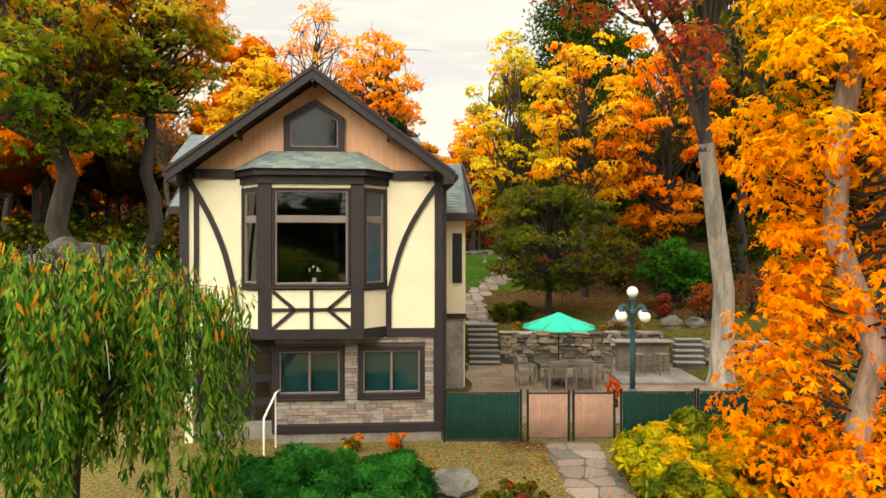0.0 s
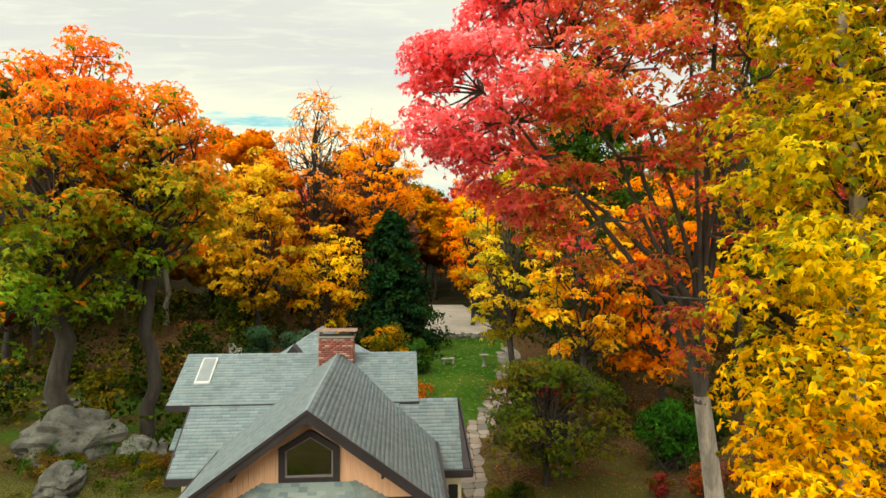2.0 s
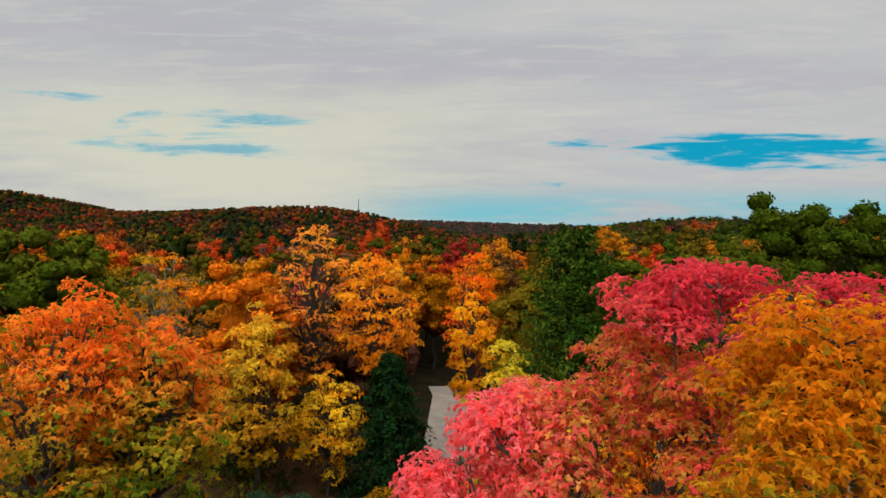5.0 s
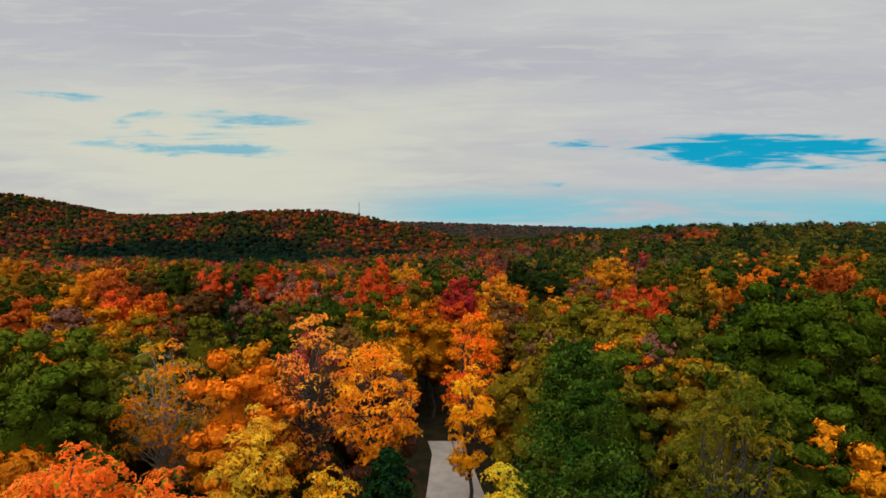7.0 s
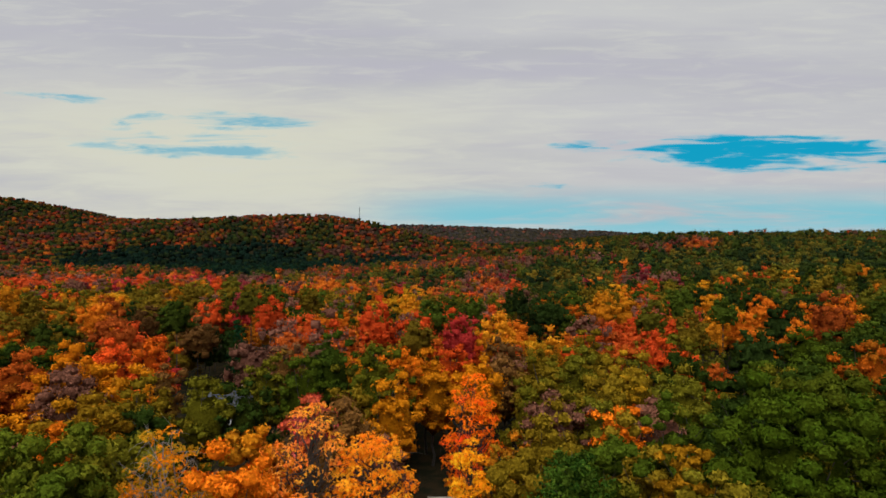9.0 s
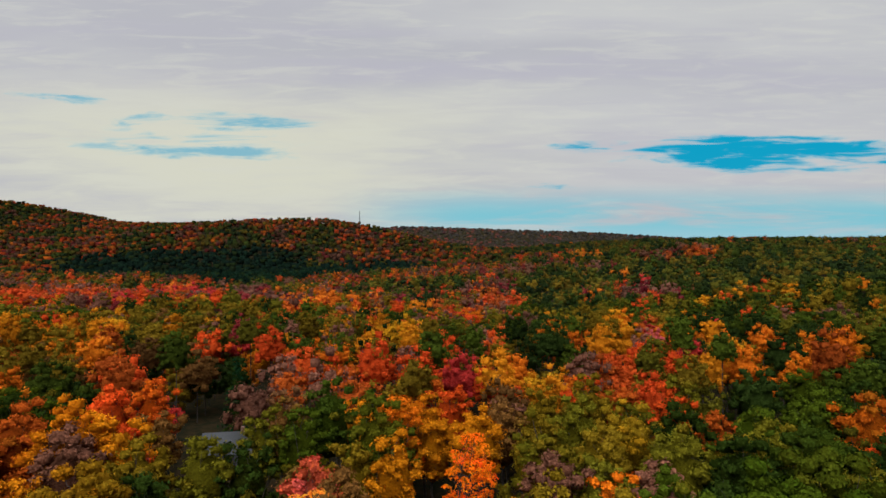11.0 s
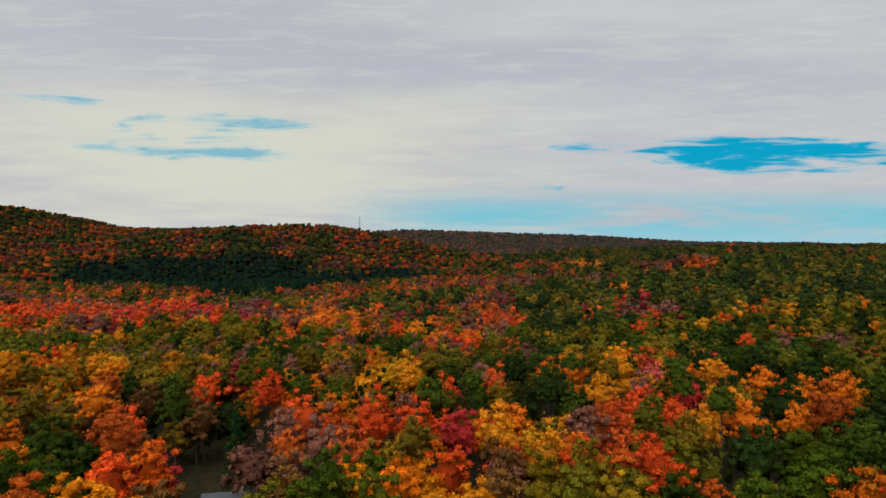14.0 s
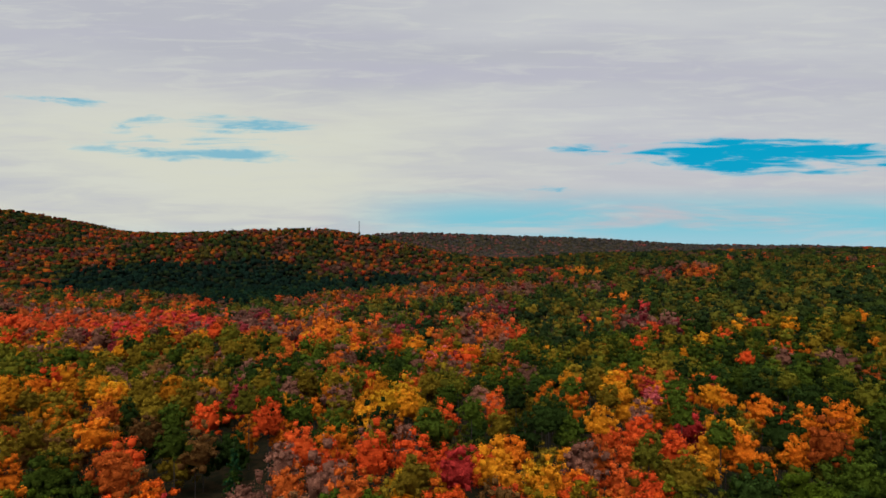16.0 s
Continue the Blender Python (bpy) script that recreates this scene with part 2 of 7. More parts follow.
SHINGLE = pieced("grey_shingle", [(0.155, 0.195, 0.21), (0.14, 0.178, 0.195), (0.175, 0.21, 0.22), (0.125, 0.16, 0.178), (0.15, 0.185, 0.20), (0.165, 0.20, 0.215)], 0.95, 0.3, 60.0, True)
BAY_SHINGLE = pieced("green_grey_shingle", [(0.15, 0.185, 0.18), (0.115, 0.15, 0.15), (0.185, 0.215, 0.20), (0.10, 0.13, 0.137), (0.155, 0.18, 0.17)], 0.95, 0.3, 60.0)
BRICK = pieced("red_brick", [(0.30, 0.085, 0.055), (0.24, 0.07, 0.05), (0.36, 0.12, 0.08), (0.20, 0.06, 0.05), (0.42, 0.25, 0.2)], 0.9, 0.4, 40.0, True)


def window_glass():
    """Clear glass: see-through, with a mirror coat that grows towards grazing views."""
    mat = bpy.data.materials.new("window_glass")
    mat.use_nodes = True
    n = Nodes(mat.node_tree)
    clear, coat, both, edge = n.put("ShaderNodeBsdfTransparent"), n.put("ShaderNodeBsdfGlossy"), n.put("ShaderNodeMixShader"), n.put("ShaderNodeFresnel")
    clear.inputs[0].default_value = (0.86, 0.9, 0.9, 1)
    coat.inputs["Roughness"].default_value = 0.0
    edge.inputs["IOR"].default_value = 1.75
    n.link(edge.outputs[0], both.inputs[0])
    n.link(clear.outputs[0], both.inputs[1])
    n.link(coat.outputs[0], both.inputs[2])
    n.link(both.outputs[0], n.put("ShaderNodeOutputMaterial").inputs[0])
    return mat


GLASS = window_glass()

# ---------------------------------------------------------------- helpers for meshes
def part(name, bm, material, parent=None, label="", smooth=False):
    """Links a bmesh as one mesh object, under a thing or a part."""
    me = bpy.data.meshes.new(name)
    bmesh.ops.recalc_face_normals(bm, faces=bm.faces)
    bm.to_mesh(me)
    bm.free()
    me.materials.append(material)
    if smooth:
        me.polygons.foreach_set("use_smooth", [True] * len(me.polygons))
    ob = new(name, me)
    ob.parent = parent
    if label:
        ob["label"] = label
    return ob


def raw(name, verts, faces, material, parent=None, tint=None, smooth=False, normals=None):
    """A mesh from arrays of vertices and of faces that all have as many corners; tint: a colour for each vertex."""
    me = bpy.data.meshes.new(name)
    verts, faces = np.asarray(verts, np.float32), np.asarray(faces, np.int32)
    count, corners = faces.shape
    me.vertices.add(len(verts))
    me.vertices.foreach_set("co", verts.ravel())
    me.loops.add(count * corners)
    me.loops.foreach_set("vertex_index", faces.ravel())
    me.polygons.add(count)
    me.polygons.foreach_set("loop_start", np.arange(0, count * corners, corners, dtype=np.int32))
    if smooth:
        me.polygons.foreach_set("use_smooth", np.ones(count, bool))
    me.update(calc_edges=True)
    if tint is not None:
        layer = me.attributes.new("tint", "FLOAT_COLOR", "POINT")
        layer.data.foreach_set("color", np.c_[tint, np.ones(len(tint))].astype(np.float32).ravel())
    if normals is not None:
        me.polygons.foreach_set("use_smooth", np.ones(count, bool))
        me.normals_split_custom_set_from_vertices(np.asarray(normals, np.float32))
    me.materials.append(material)
    ob = new(name, me)
    ob.parent = parent
    return ob


def box(bm, x0, x1, y0, y1, z0, z1, bevel=0.0):
    """Adds a box to bm, its edges taken off where bevel is given."""
    m = Matrix.Translation(((x0 + x1) / 2, (y0 + y1) / 2, (z0 + z1) / 2)) @ Matrix.Diagonal((x1 - x0, y1 - y0, z1 - z0, 1))
    made = bmesh.ops.create_cube(bm, size=1.0, matrix=m)
    if bevel:
        edges = list({e for v in made["verts"] for e in v.link_edges})
        bmesh.ops.bevel(bm, geom=edges, offset=bevel, segments=1, affect="EDGES")
    return bm


def boxes(*sizes, bevel=0.0):
    bm = bmesh.new()
    for size in sizes:
        box(bm, *size, bevel=bevel)
    return bm


def prism(outline, y0, y1):
    """A solid from an outline in x and z, drawn out from y0 to y1."""
    bm = bmesh.new()
    front, back = [bm.verts.new((x, y0, z)) for x, z in outline], [bm.verts.new((x, y1, z)) for x, z in outline]
    bm.faces.new(front)
    bm.faces.new(back[::-1])
    for i in range(len(outline)):
        j = (i + 1) % len(outline)
        bm.faces.new((front[j], front[i], back[i], back[j]))
    return bm


def slab(corners, down):
    """A sheet with corners in space, thickened by the vector down."""
    bm = bmesh.new()
    top = [bm.verts.new(c) for c in corners]
    low = [bm.verts.new(Vector(c) + Vector(down)) for c in corners]
    bm.faces.new(top)
    bm.faces.new(low[::-1])
    for i in range(len(corners)):
        j = (i + 1) % len(corners)
        bm.faces.new((top[j], top[i], low[i], low[j]))
    return bm


def tube(points, radii, sides=7):
    """Vertices and quads of a tapering pipe through the points."""
    points = np.asarray(points, float)
    along = np.gradient(points, axis=0)
    along /= np.linalg.norm(along, axis=1)[:, None] + 1e-9
    side = np.cross(along, (0.31, 0.87, 0.17))
    side /= np.linalg.norm(side, axis=1)[:, None] + 1e-9
    other = np.cross(along, side)
    turn = np.arange(sides) * 2 * np.pi / sides
    ring = side[:, None] * np.cos(turn)[None, :, None] + other[:, None] * np.sin(turn)[None, :, None]
    verts = points[:, None] + ring * np.asarray(radii, float)[:, None, None]
    a = np.arange(len(points) - 1)[:, None] * sides
    b = np.arange(sides)[None]
    c = (b + 1) % sides
    faces = np.stack([a + b, a + c, a + sides + c, a + sides + b], -1).reshape(-1, 4)
    return verts.reshape(-1, 3), faces


def joined(pieces):
    """Several (vertices, faces) as one."""
    verts, faces, start = [], [], 0
    for v, f in pieces:
        verts.append(v)
        faces.append(f + start)
        start += len(v)
    return np.concatenate(verts), np.concatenate(faces)


# ---------------------------------------------------------------- the lie of the land
def smooth(a, b, x):
    t = np.clip((np.asarray(x, float) - a) / (b - a), 0, 1)
    return t * t * (3 - 2 * t)


def bell(x, y, cx, cy, rx, ry):
    return np.exp(-((x - cx) / rx) ** 2 - ((y - cy) / ry) ** 2)


def land(x, y):
    """Height of the ground at x, y: a terrace round the house, a shallow valley and wooded hills far behind it."""
    x, y = np.asarray(x, float), np.asarray(y, float)
    z = -0.35 + 0.25 * smooth(16.5, 18.5, y) + 1.15 * smooth(25.8, 26.4, y + 0.9 * smooth(2.3, 2.6, x) - 0.9) + 0.2 * smooth(26, 28, y) + 2.6 * smooth(28, 60, y)
    z = z + 1.4 * smooth(-8, -16, x) * smooth(16, 30, y) + 1.2 * smooth(10, 22, x) * smooth(18, 34, y)
    z = z - 8.0 * smooth(180, 330, y) + 22 * smooth(480, 900, y) * smooth(-200, 300, x)
    z = z + np.clip(0.085 * (x - 60), 0, 24) * smooth(200, 560, y) * smooth(2200, 1300, y)
    z = z + 190 * bell(x, y, -1500, 2000, 620, 460) + 105 * bell(x, y, -400, 1650, 330, 330) + 26 * bell(x, y, -120, 1800, 220, 300) + 42 * bell(x, y, -800, 1750, 230, 350)
    z = z + 46 * bell(x, y, 1700, 2700, 900, 900) + 12 * bell(x, y, 900, 1500, 600, 500)
    z = z + 152 * bell(x, y, -350, 4000, 650, 420) + 106 * bell(x, y, 750, 4050, 800, 420) + 60 * bell(x, y, 2300, 4000, 900, 500)
    return z + 3.0 * np.sin(x * 0.013 + 1) * np.sin(y * 0.011) * smooth(120, 400, y)


ys = np.concatenate([np.linspace(-300, 8, 14), np.linspace(9, 66, 115), np.geomspace(68, 4700, 110)])
sheet_v, sheet_f = [], []
half_cols = 70
for y in ys:
    edge = 60 + abs(y) * 1.05
    inner = np.linspace(-1, 1, 2 * half_cols + 1)
    xs = np.sign(inner) * np.abs(inner) ** 1.25 * edge
    sheet_v.append(np.c_[xs, np.full(len(xs), y), land(xs, np.full(len(xs), y))])
cols = 2 * half_cols + 1
sheet_v = np.concatenate(sheet_v)
i, j = np.meshgrid(np.arange(len(ys) - 1), np.arange(cols - 1), indexing="ij")
a = (i * cols + j).ravel()
sheet_f = np.stack([a, a + 1, a + cols + 1, a + cols], 1)


def ground_material():
    mat = bpy.data.materials.new("lawn_and_litter")
    mat.use_nodes = True
    n = Nodes(mat.node_tree)
    spot = n.put("ShaderNodeNewGeometry").outputs["Position"]
    xyz = n.put("ShaderNodeSeparateXYZ")
    n.link(spot, xyz.inputs[0])
    x, y, z = xyz.outputs
    patches, fine = n.noise(spot, 0.35, 4.0, 0.6), n.noise(spot, 14.0, 4.0, 0.7)
    leaves = n.noise(spot, 5.0, 3.0, 0.8)
    litter = n.mix(n.step(leaves, 0.45, 0.7), (0.05, 0.034, 0.018), (0.19, 0.09, 0.03))
    dry = n.mix(n.step(fine, 0.35, 0.7), n.mix(n.step(y, 16.5, 20.0), (0.075, 0.070, 0.022), (0.040, 0.042, 0.011)), n.mix(n.step(y, 16.5, 20.0), (0.26, 0.195, 0.075), (0.135, 0.115, 0.032)))
    green = n.mix(n.step(fine, 0.35, 0.7), (0.010, 0.042, 0.006), (0.036, 0.10, 0.012))
    green = n.mix(n.step(patches, 0.3, 0.7), green, n.mix(0.6, green, (0.07, 0.10, 0.015)))
    green = n.mix(n.math("MULTIPLY", n.step(n.noise(spot, 3.2, 2.0, 0.7), 0.60, 0.68), 0.7), green, (0.26, 0.17, 0.05))
    # more litter under the trees, partly to paint in the canopy's shade
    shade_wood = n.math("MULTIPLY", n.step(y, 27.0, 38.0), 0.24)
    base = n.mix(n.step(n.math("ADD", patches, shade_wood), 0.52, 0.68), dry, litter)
    # the mown lawn behind the house
    wobble = n.math("MULTIPLY", n.math("SUBTRACT", patches, 0.5), 4.0)
    lx = n.step(n.math("ABSOLUTE", n.math("ADD", n.math("SUBTRACT", x, 1.2), wobble)), 5.2, 4.2)
    ly = n.step(n.math("ABSOLUTE", n.math("ADD", n.math("SUBTRACT", y, 51.0), wobble)), 13.0, 11.5)
    tone = n.mix(n.math("MULTIPLY", lx, ly), base, green)
    left_x = n.step(n.math("ADD", x, wobble), -9.0, -12.0)
    left_y = n.step(n.math("ABSOLUTE", n.math("SUBTRACT", y, 38.0)), 7.0, 4.0)
    tone = n.mix(n.math("MULTIPLY", n.math("MULTIPLY", left_x, left_y), n.step(patches, 0.35, 0.6)), tone, green)
    # the floor darkens into the wood: deep tree shade put into the litter colour
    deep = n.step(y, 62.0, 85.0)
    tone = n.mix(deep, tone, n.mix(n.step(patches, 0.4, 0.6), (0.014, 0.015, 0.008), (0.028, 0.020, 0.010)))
    bsdf = n.put("ShaderNodeBsdfDiffuse")
    n.link(tone, bsdf.inputs["Color"])
    bumped = n.put("ShaderNodeBump")
    bumped.inputs["Strength"].default_value, bumped.inputs["Distance"].default_value = 0.8, 0.08
    n.link(n.math("ADD", fine, leaves), bumped.inputs["Height"])
    n.link(bumped.outputs[0], bsdf.inputs["Normal"])
    n.link(bsdf.outputs[0], n.put("ShaderNodeOutputMaterial").inputs[0])
    return mat


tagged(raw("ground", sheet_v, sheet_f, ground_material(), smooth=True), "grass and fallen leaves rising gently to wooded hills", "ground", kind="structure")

# ---------------------------------------------------------------- house
HOUSE = pose(-3.24, 16.12, 0, 0, 0, 4.3)
CUBE = np.array([(x, y, z) for x in (-0.5, 0.5) for y in (-0.5, 0.5) for z in (-0.5, 0.5)])
CUBE_FACES = np.array([(0, 1, 3, 2), (4, 6, 7, 5), (0, 4, 5, 1), (2, 3, 7, 6), (0, 2, 6, 4), (1, 5, 7, 3)])


def bricks(name, spots, sizes, material, parent=None, kind=""):
    """Many small blocks joined into one mesh."""
    spots, sizes = np.asarray(spots, float), np.asarray(sizes, float)
    verts = (spots[:, None] + CUBE[None] * sizes[:, None]).reshape(-1, 3)
    faces = (np.arange(len(spots))[:, None, None] * 8 + CUBE_FACES[None]).reshape(-1, 4)
    ob = raw(name, verts, faces, material, parent)
    if kind:
        ob["kind"] = kind
    return ob


def shingles(name, corner, along, down, length, width, parent, seed, tab=0.30, show=0.145, material=None):
    """Courses of overlapping tabs on a roof plane: corner is the ridge end, along runs beside the ridge, down runs down the slope."""
    rng = np.random.default_rng(seed)
    corner, along, down = (np.asarray(v, float) for v in (corner, along, down))
    along, down = along / np.linalg.norm(along), down / np.linalg.norm(down)
    up = np.cross(along, down)
    up = up if up[2] > 0 else -up
    verts = []
    rows = int(width / show) + 1
    for r in range(rows):
        d0, d1 = r * show, min((r + 1) * show + 0.02, width + 0.03)
        a = -rng.uniform(0, tab)
        while a < length:
            b = a + tab * rng.uniform(0.75, 1.2)
            x0, x1 = max(a, 0), min(b - 0.006, length)
            if x1 - x0 > 0.03:
                lift = rng.uniform(0.016, 0.03)
                for dd, h in ((d0, 0.004), (d1, lift)):
                    for x in (x0, x1):
                        verts.append(corner + along * x + down * dd + up * h)
                for x in (x0, x1):
                    verts.append(corner + along * x + down * d1 + up * -0.004)
            a = b
    n = len(verts) // 6
    base = np.arange(n)[:, None] * 6
    quads = np.concatenate([base + np.array([[0, 1, 3, 2]]), base + np.array([[2, 3, 5, 4]])])
    ob = raw(name, verts, quads, material or SHINGLE, parent)
    ob["kind"] = "stuff"
    return ob


def house_part(name, bm, material, parent=None, label=""):
    return part(name, bm, material, parent or house, label)


def roof_plane(a, b, c, d, seed, thick=0.16):
    """A roof plane with ridge a-b and eave d-c: boards beneath and shingles on top."""
    a, b, c, d = (Vector(p) for p in (a, b, c, d))
    roof = house_part("roof", slab([a, b, c, d], (0, 0, -thick)), TRIM)
    down = (d - a) - (b - a) * ((d - a).dot(b - a) / (b - a).length_squared)
    shingles("shingle_work", a, b - a, down, (b - a).length, down.length, roof, seed)
    return roof


def window(u0, u1, z0, z1, y=0.0, lights=(2, 1), parent=None, frame_wide=0.11, bar=0.06, deep=0.14, blind=None, split=None, place=None):
    """A window with outer casing, sash bars, panes and a sill. lights: panes across and up; split: heights of cross bars."""
    thing = new("window")
    thing.parent = parent or house
    if place:
        thing.matrix_basis = place
    f = frame_wide
    part("casing", boxes((u0 - f, u0, y - 0.05, y + deep, z0 - f, z1 + f), (u1, u1 + f, y - 0.05, y + deep, z0 - f, z1 + f),
                         (u0, u1, y - 0.05, y + deep, z1, z1 + f), (u0, u1, y - 0.05, y + deep, z0 - f, z0), bevel=0.012), TRIM, thing)
    sash = [(u0, u0 + bar * 0.7, y - 0.01, y + 0.07, z0, z1), (u1 - bar * 0.7, u1, y - 0.01, y + 0.07, z0, z1),
            (u0 + bar * 0.7, u1 - bar * 0.7, y - 0.01, y + 0.07, z1 - bar * 0.7, z1), (u0 + bar * 0.7, u1 - bar * 0.7, y - 0.01, y + 0.07, z0, z0 + bar * 0.7)]
    cuts = [u0 + (u1 - u0) * k / lights[0] for k in range(lights[0] + 1)]
    for c in cuts[1:-1]:
        sash.append((c - bar / 2, c + bar / 2, y - 0.015, y + 0.075, z0 + bar * 0.7, z1 - bar * 0.7))
    levels = [z0, *(split or []), z1]
    for c in levels[1:-1]:
        sash.append((u0 + bar * 0.7, u1 - bar * 0.7, y - 0.012, y + 0.072, c - 0.09, c + 0.09))
    part("sash", boxes(*sash, bevel=0.008), WINDOW_PAINT, thing, "taupe painted sash bars")
    for k in range(lights[0]):
        for low, high in zip(levels, levels[1:]):
            pane = part("pane", boxes((cuts[k] + 0.02, cuts[k + 1] - 0.02, y + 0.03, y + 0.04, low + 0.02, high - 0.02)), GLASS, thing)
            pane.visible_shadow = False
    part("sill", boxes((u0 - f - 0.03, u1 + f + 0.03, y - 0.09, y + 0.02, z0 - f - 0.05, z0 - f), bevel=0.01), TRIM, thing)
    if blind:
        part("blind", boxes((u0, u1, y + 0.11, y + 0.13, z0, z1)), blind, thing, "closed teal blind")
    return thing


def strip(points, wide, y0, y1):
    """A flat timber that follows a line of points in the wall's plane."""
    bm = bmesh.new()
    points = [Vector((p[0], 0, p[1])) for p in points]
    rows = []
    for k, p in enumerate(points):
        way = (points[min(k + 1, len(points) - 1)] - points[max(k - 1, 0)]).normalized()
        off = Vector((-way.z, 0, way.x)) * wide / 2
        rows.append([bm.verts.new((q.x, y, q.z)) for q, y in ((p - off, y0), (p + off, y0), (p + off, y1), (p - off, y1))])
    for r0, r1 in zip(rows, rows[1:]):
        for k in range(4):
            bm.faces.new((r0[k], r0[(k + 1) % 4], r1[(k + 1) % 4], r1[k]))
    bm.faces.new(rows[0])
    bm.faces.new(rows[-1][::-1])
    return bm


def arc(a, b, sag, steps=10):
    """Points from a to b that bulge sideways by sag."""
    a, b = Vector((*a, 0)), Vector((*b, 0))
    side = Vector((-(b - a).y, (b - a).x, 0)).normalized()
    return [tuple((a + (b - a) * t + side * sag * math.sin(t * math.pi))[:2]) for t in (k / steps for k in range(steps + 1))]


house = tagged(new("house"), "half-timbered house with cream stucco, plum trim and grey shingle roof", "house")
house.matrix_world = HOUSE
L, R, EAVE, RIDGE, MID = -3.32, 3.20, 6.58, 9.03, 0.0
PITCH = (RIDGE - 6.52) / 3.44


def rake(u):
    """Height of the underside of the front roof over u."""
    return RIDGE - 0.20 - abs(u - MID) * PITCH


# front wing: walls
house_part("wall", boxes((L, -1.84, 0, 0.2, 2.34, 6.36)), STUCCO, label="cream stucco wall panel")
house_part("wall", boxes((1.80, R, 0, 0.2, 2.34, 6.36)), STUCCO, label="cream stucco wall panel")
house_part("wall", boxes((L, L + 0.2, 0.2, 9.0, -0.4, 6.5)), STUCCO)
house_part("wall", boxes((R - 0.2, R, 0.2, 9.0, -0.4, 6.5)), STUCCO)
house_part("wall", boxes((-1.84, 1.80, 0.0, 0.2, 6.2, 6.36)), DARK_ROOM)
gable = house_part("gable_wall", prism([(L, 6.58), (-0.79, 6.58), (-0.79, rake(-0.79)), (L, rake(L))], 0.05, 0.2), TAN, label="tan vertical board gable")
house_part("gable_wall", prism([(0.72, 6.58), (R, 6.58), (R, rake(R)), (0.72, rake(0.72))], 0.05, 0.2), TAN, label="tan vertical board gable")
house_part("gable_wall", boxes((-0.79, 0.72, 0.05, 0.2, 6.58, 7.04)), TAN, label="tan vertical board gable")
house_part("gable_wall", prism([(-0.79, 7.95), (MID, 8.42), (0.72, 7.95), (0.72, rake(0.72)), (MID, rake(MID)), (-0.79, rake(-0.79))], 0.05, 0.2), TAN, label="tan vertical board gable")
house_part("room", boxes((L + 0.2, R - 0.2, 0.4, 4.6, 2.2, 2.34), (L + 0.2, R - 0.2, 4.4, 4.6, 2.34, 6.40), (-2.0, 1.9, 4.4, 4.6, 6.40, 7.2), (L + 0.2, R - 0.2, 0.4, 4.4, 6.36, 6.45)), DARK_ROOM, label="room shell behind the bay, darkened in colour to look unlit")

# timbers on the front
for name, bm in (("corner_post", boxes((L - 0.04, L + 0.17, -0.06, 0.0, 2.34, 6.36))), ("corner_post", boxes((R - 0.17, R + 0.05, -0.06, 0.0, -0.1, 6.36))),
                 ("frieze_beam", boxes((L - 0.04, -2.0, -0.07, 0.04, 6.36, 6.60))), ("frieze_beam", boxes((1.95, R + 0.05, -0.07, 0.04, 6.36, 6.60))),
                 ("sill_beam", boxes((1.80, R - 0.17, -0.07, 0.0, 2.34, 2.56))), ("sill_beam", boxes((L + 0.17, -1.84, -0.07, 0.0, 2.34, 2.56))),
                 ("post", boxes((-3.02, -2.90, -0.045, 0.0, 2.56, 6.05))), ("post", boxes((1.80, 1.92, -0.045, 0.0, 2.56, 3.45)))):
    house_part(name, bm, TRIM)
house_part("brace", strip(arc((-3.14, 6.33), (-1.95, 3.0), 0.21), 0.13, -0.05, 0.0), TRIM, label="curved plum timber brace")
house_part("brace", strip(arc((1.86, 3.42), (3.06, 6.20), 0.20), 0.13, -0.05, 0.0), TRIM, label="curved plum timber brace")

# gable window with a peaked head
gw = new("window")
gw.parent = house
outer, inner = [(-0.80, 7.02), (0.73, 7.02), (0.73, 7.93), (MID, 8.40), (-0.80, 7.93)], [(-0.64, 7.18), (0.57, 7.18), (0.57, 7.86), (MID, 8.22), (-0.64, 7.86)]
for k in range(5):
    j = (k + 1) % 5
    part("casing", prism([outer[k], outer[j], inner[j], inner[k]], -0.06, 0.12), TRIM, gw)
small = [(MID + (u - MID) * 0.93, 7.68 + (z - 7.68) * 0.92) for u, z in inner]
for k in range(5):
    j = (k + 1) % 5
    part("sash", prism([inner[k], inner[j], small[j], small[k]], -0.01, 0.07), WINDOW_PAINT, gw)
pane = part("pane", prism(small, 0.03, 0.04), GLASS, gw)
pane.visible_shadow = False
part("sill", boxes((-0.84, 0.77, -0.09, 0.02, 6.97, 7.02)), TRIM, gw)

# bay
BAY = [(-1.84, 0.0), (-1.30, -0.56), (1.22, -0.56), (1.80, 0.0)]


def bay_ring(z0, z1, out, name, material):
    """A band that follows the three faces of the bay, out in front of them by out."""
    bm = bmesh.new()
    line = [(-1.84 - out, 0.0), (-1.30 - out * 0.5, -0.56 - out), (1.22 + out * 0.5, -0.56 - out), (1.80 + out, 0.0)]
    low, high = [bm.verts.new((x, y, z0)) for x, y in line], [bm.verts.new((x, y, z1)) for x, y in line]
    bm.faces.new(low)
    bm.faces.new(high[::-1])
    for k in range(4):
        j = (k + 1) % 4
        bm.faces.new((low[j], low[k], high[k], high[j]))
    return house_part(name, bm, material)


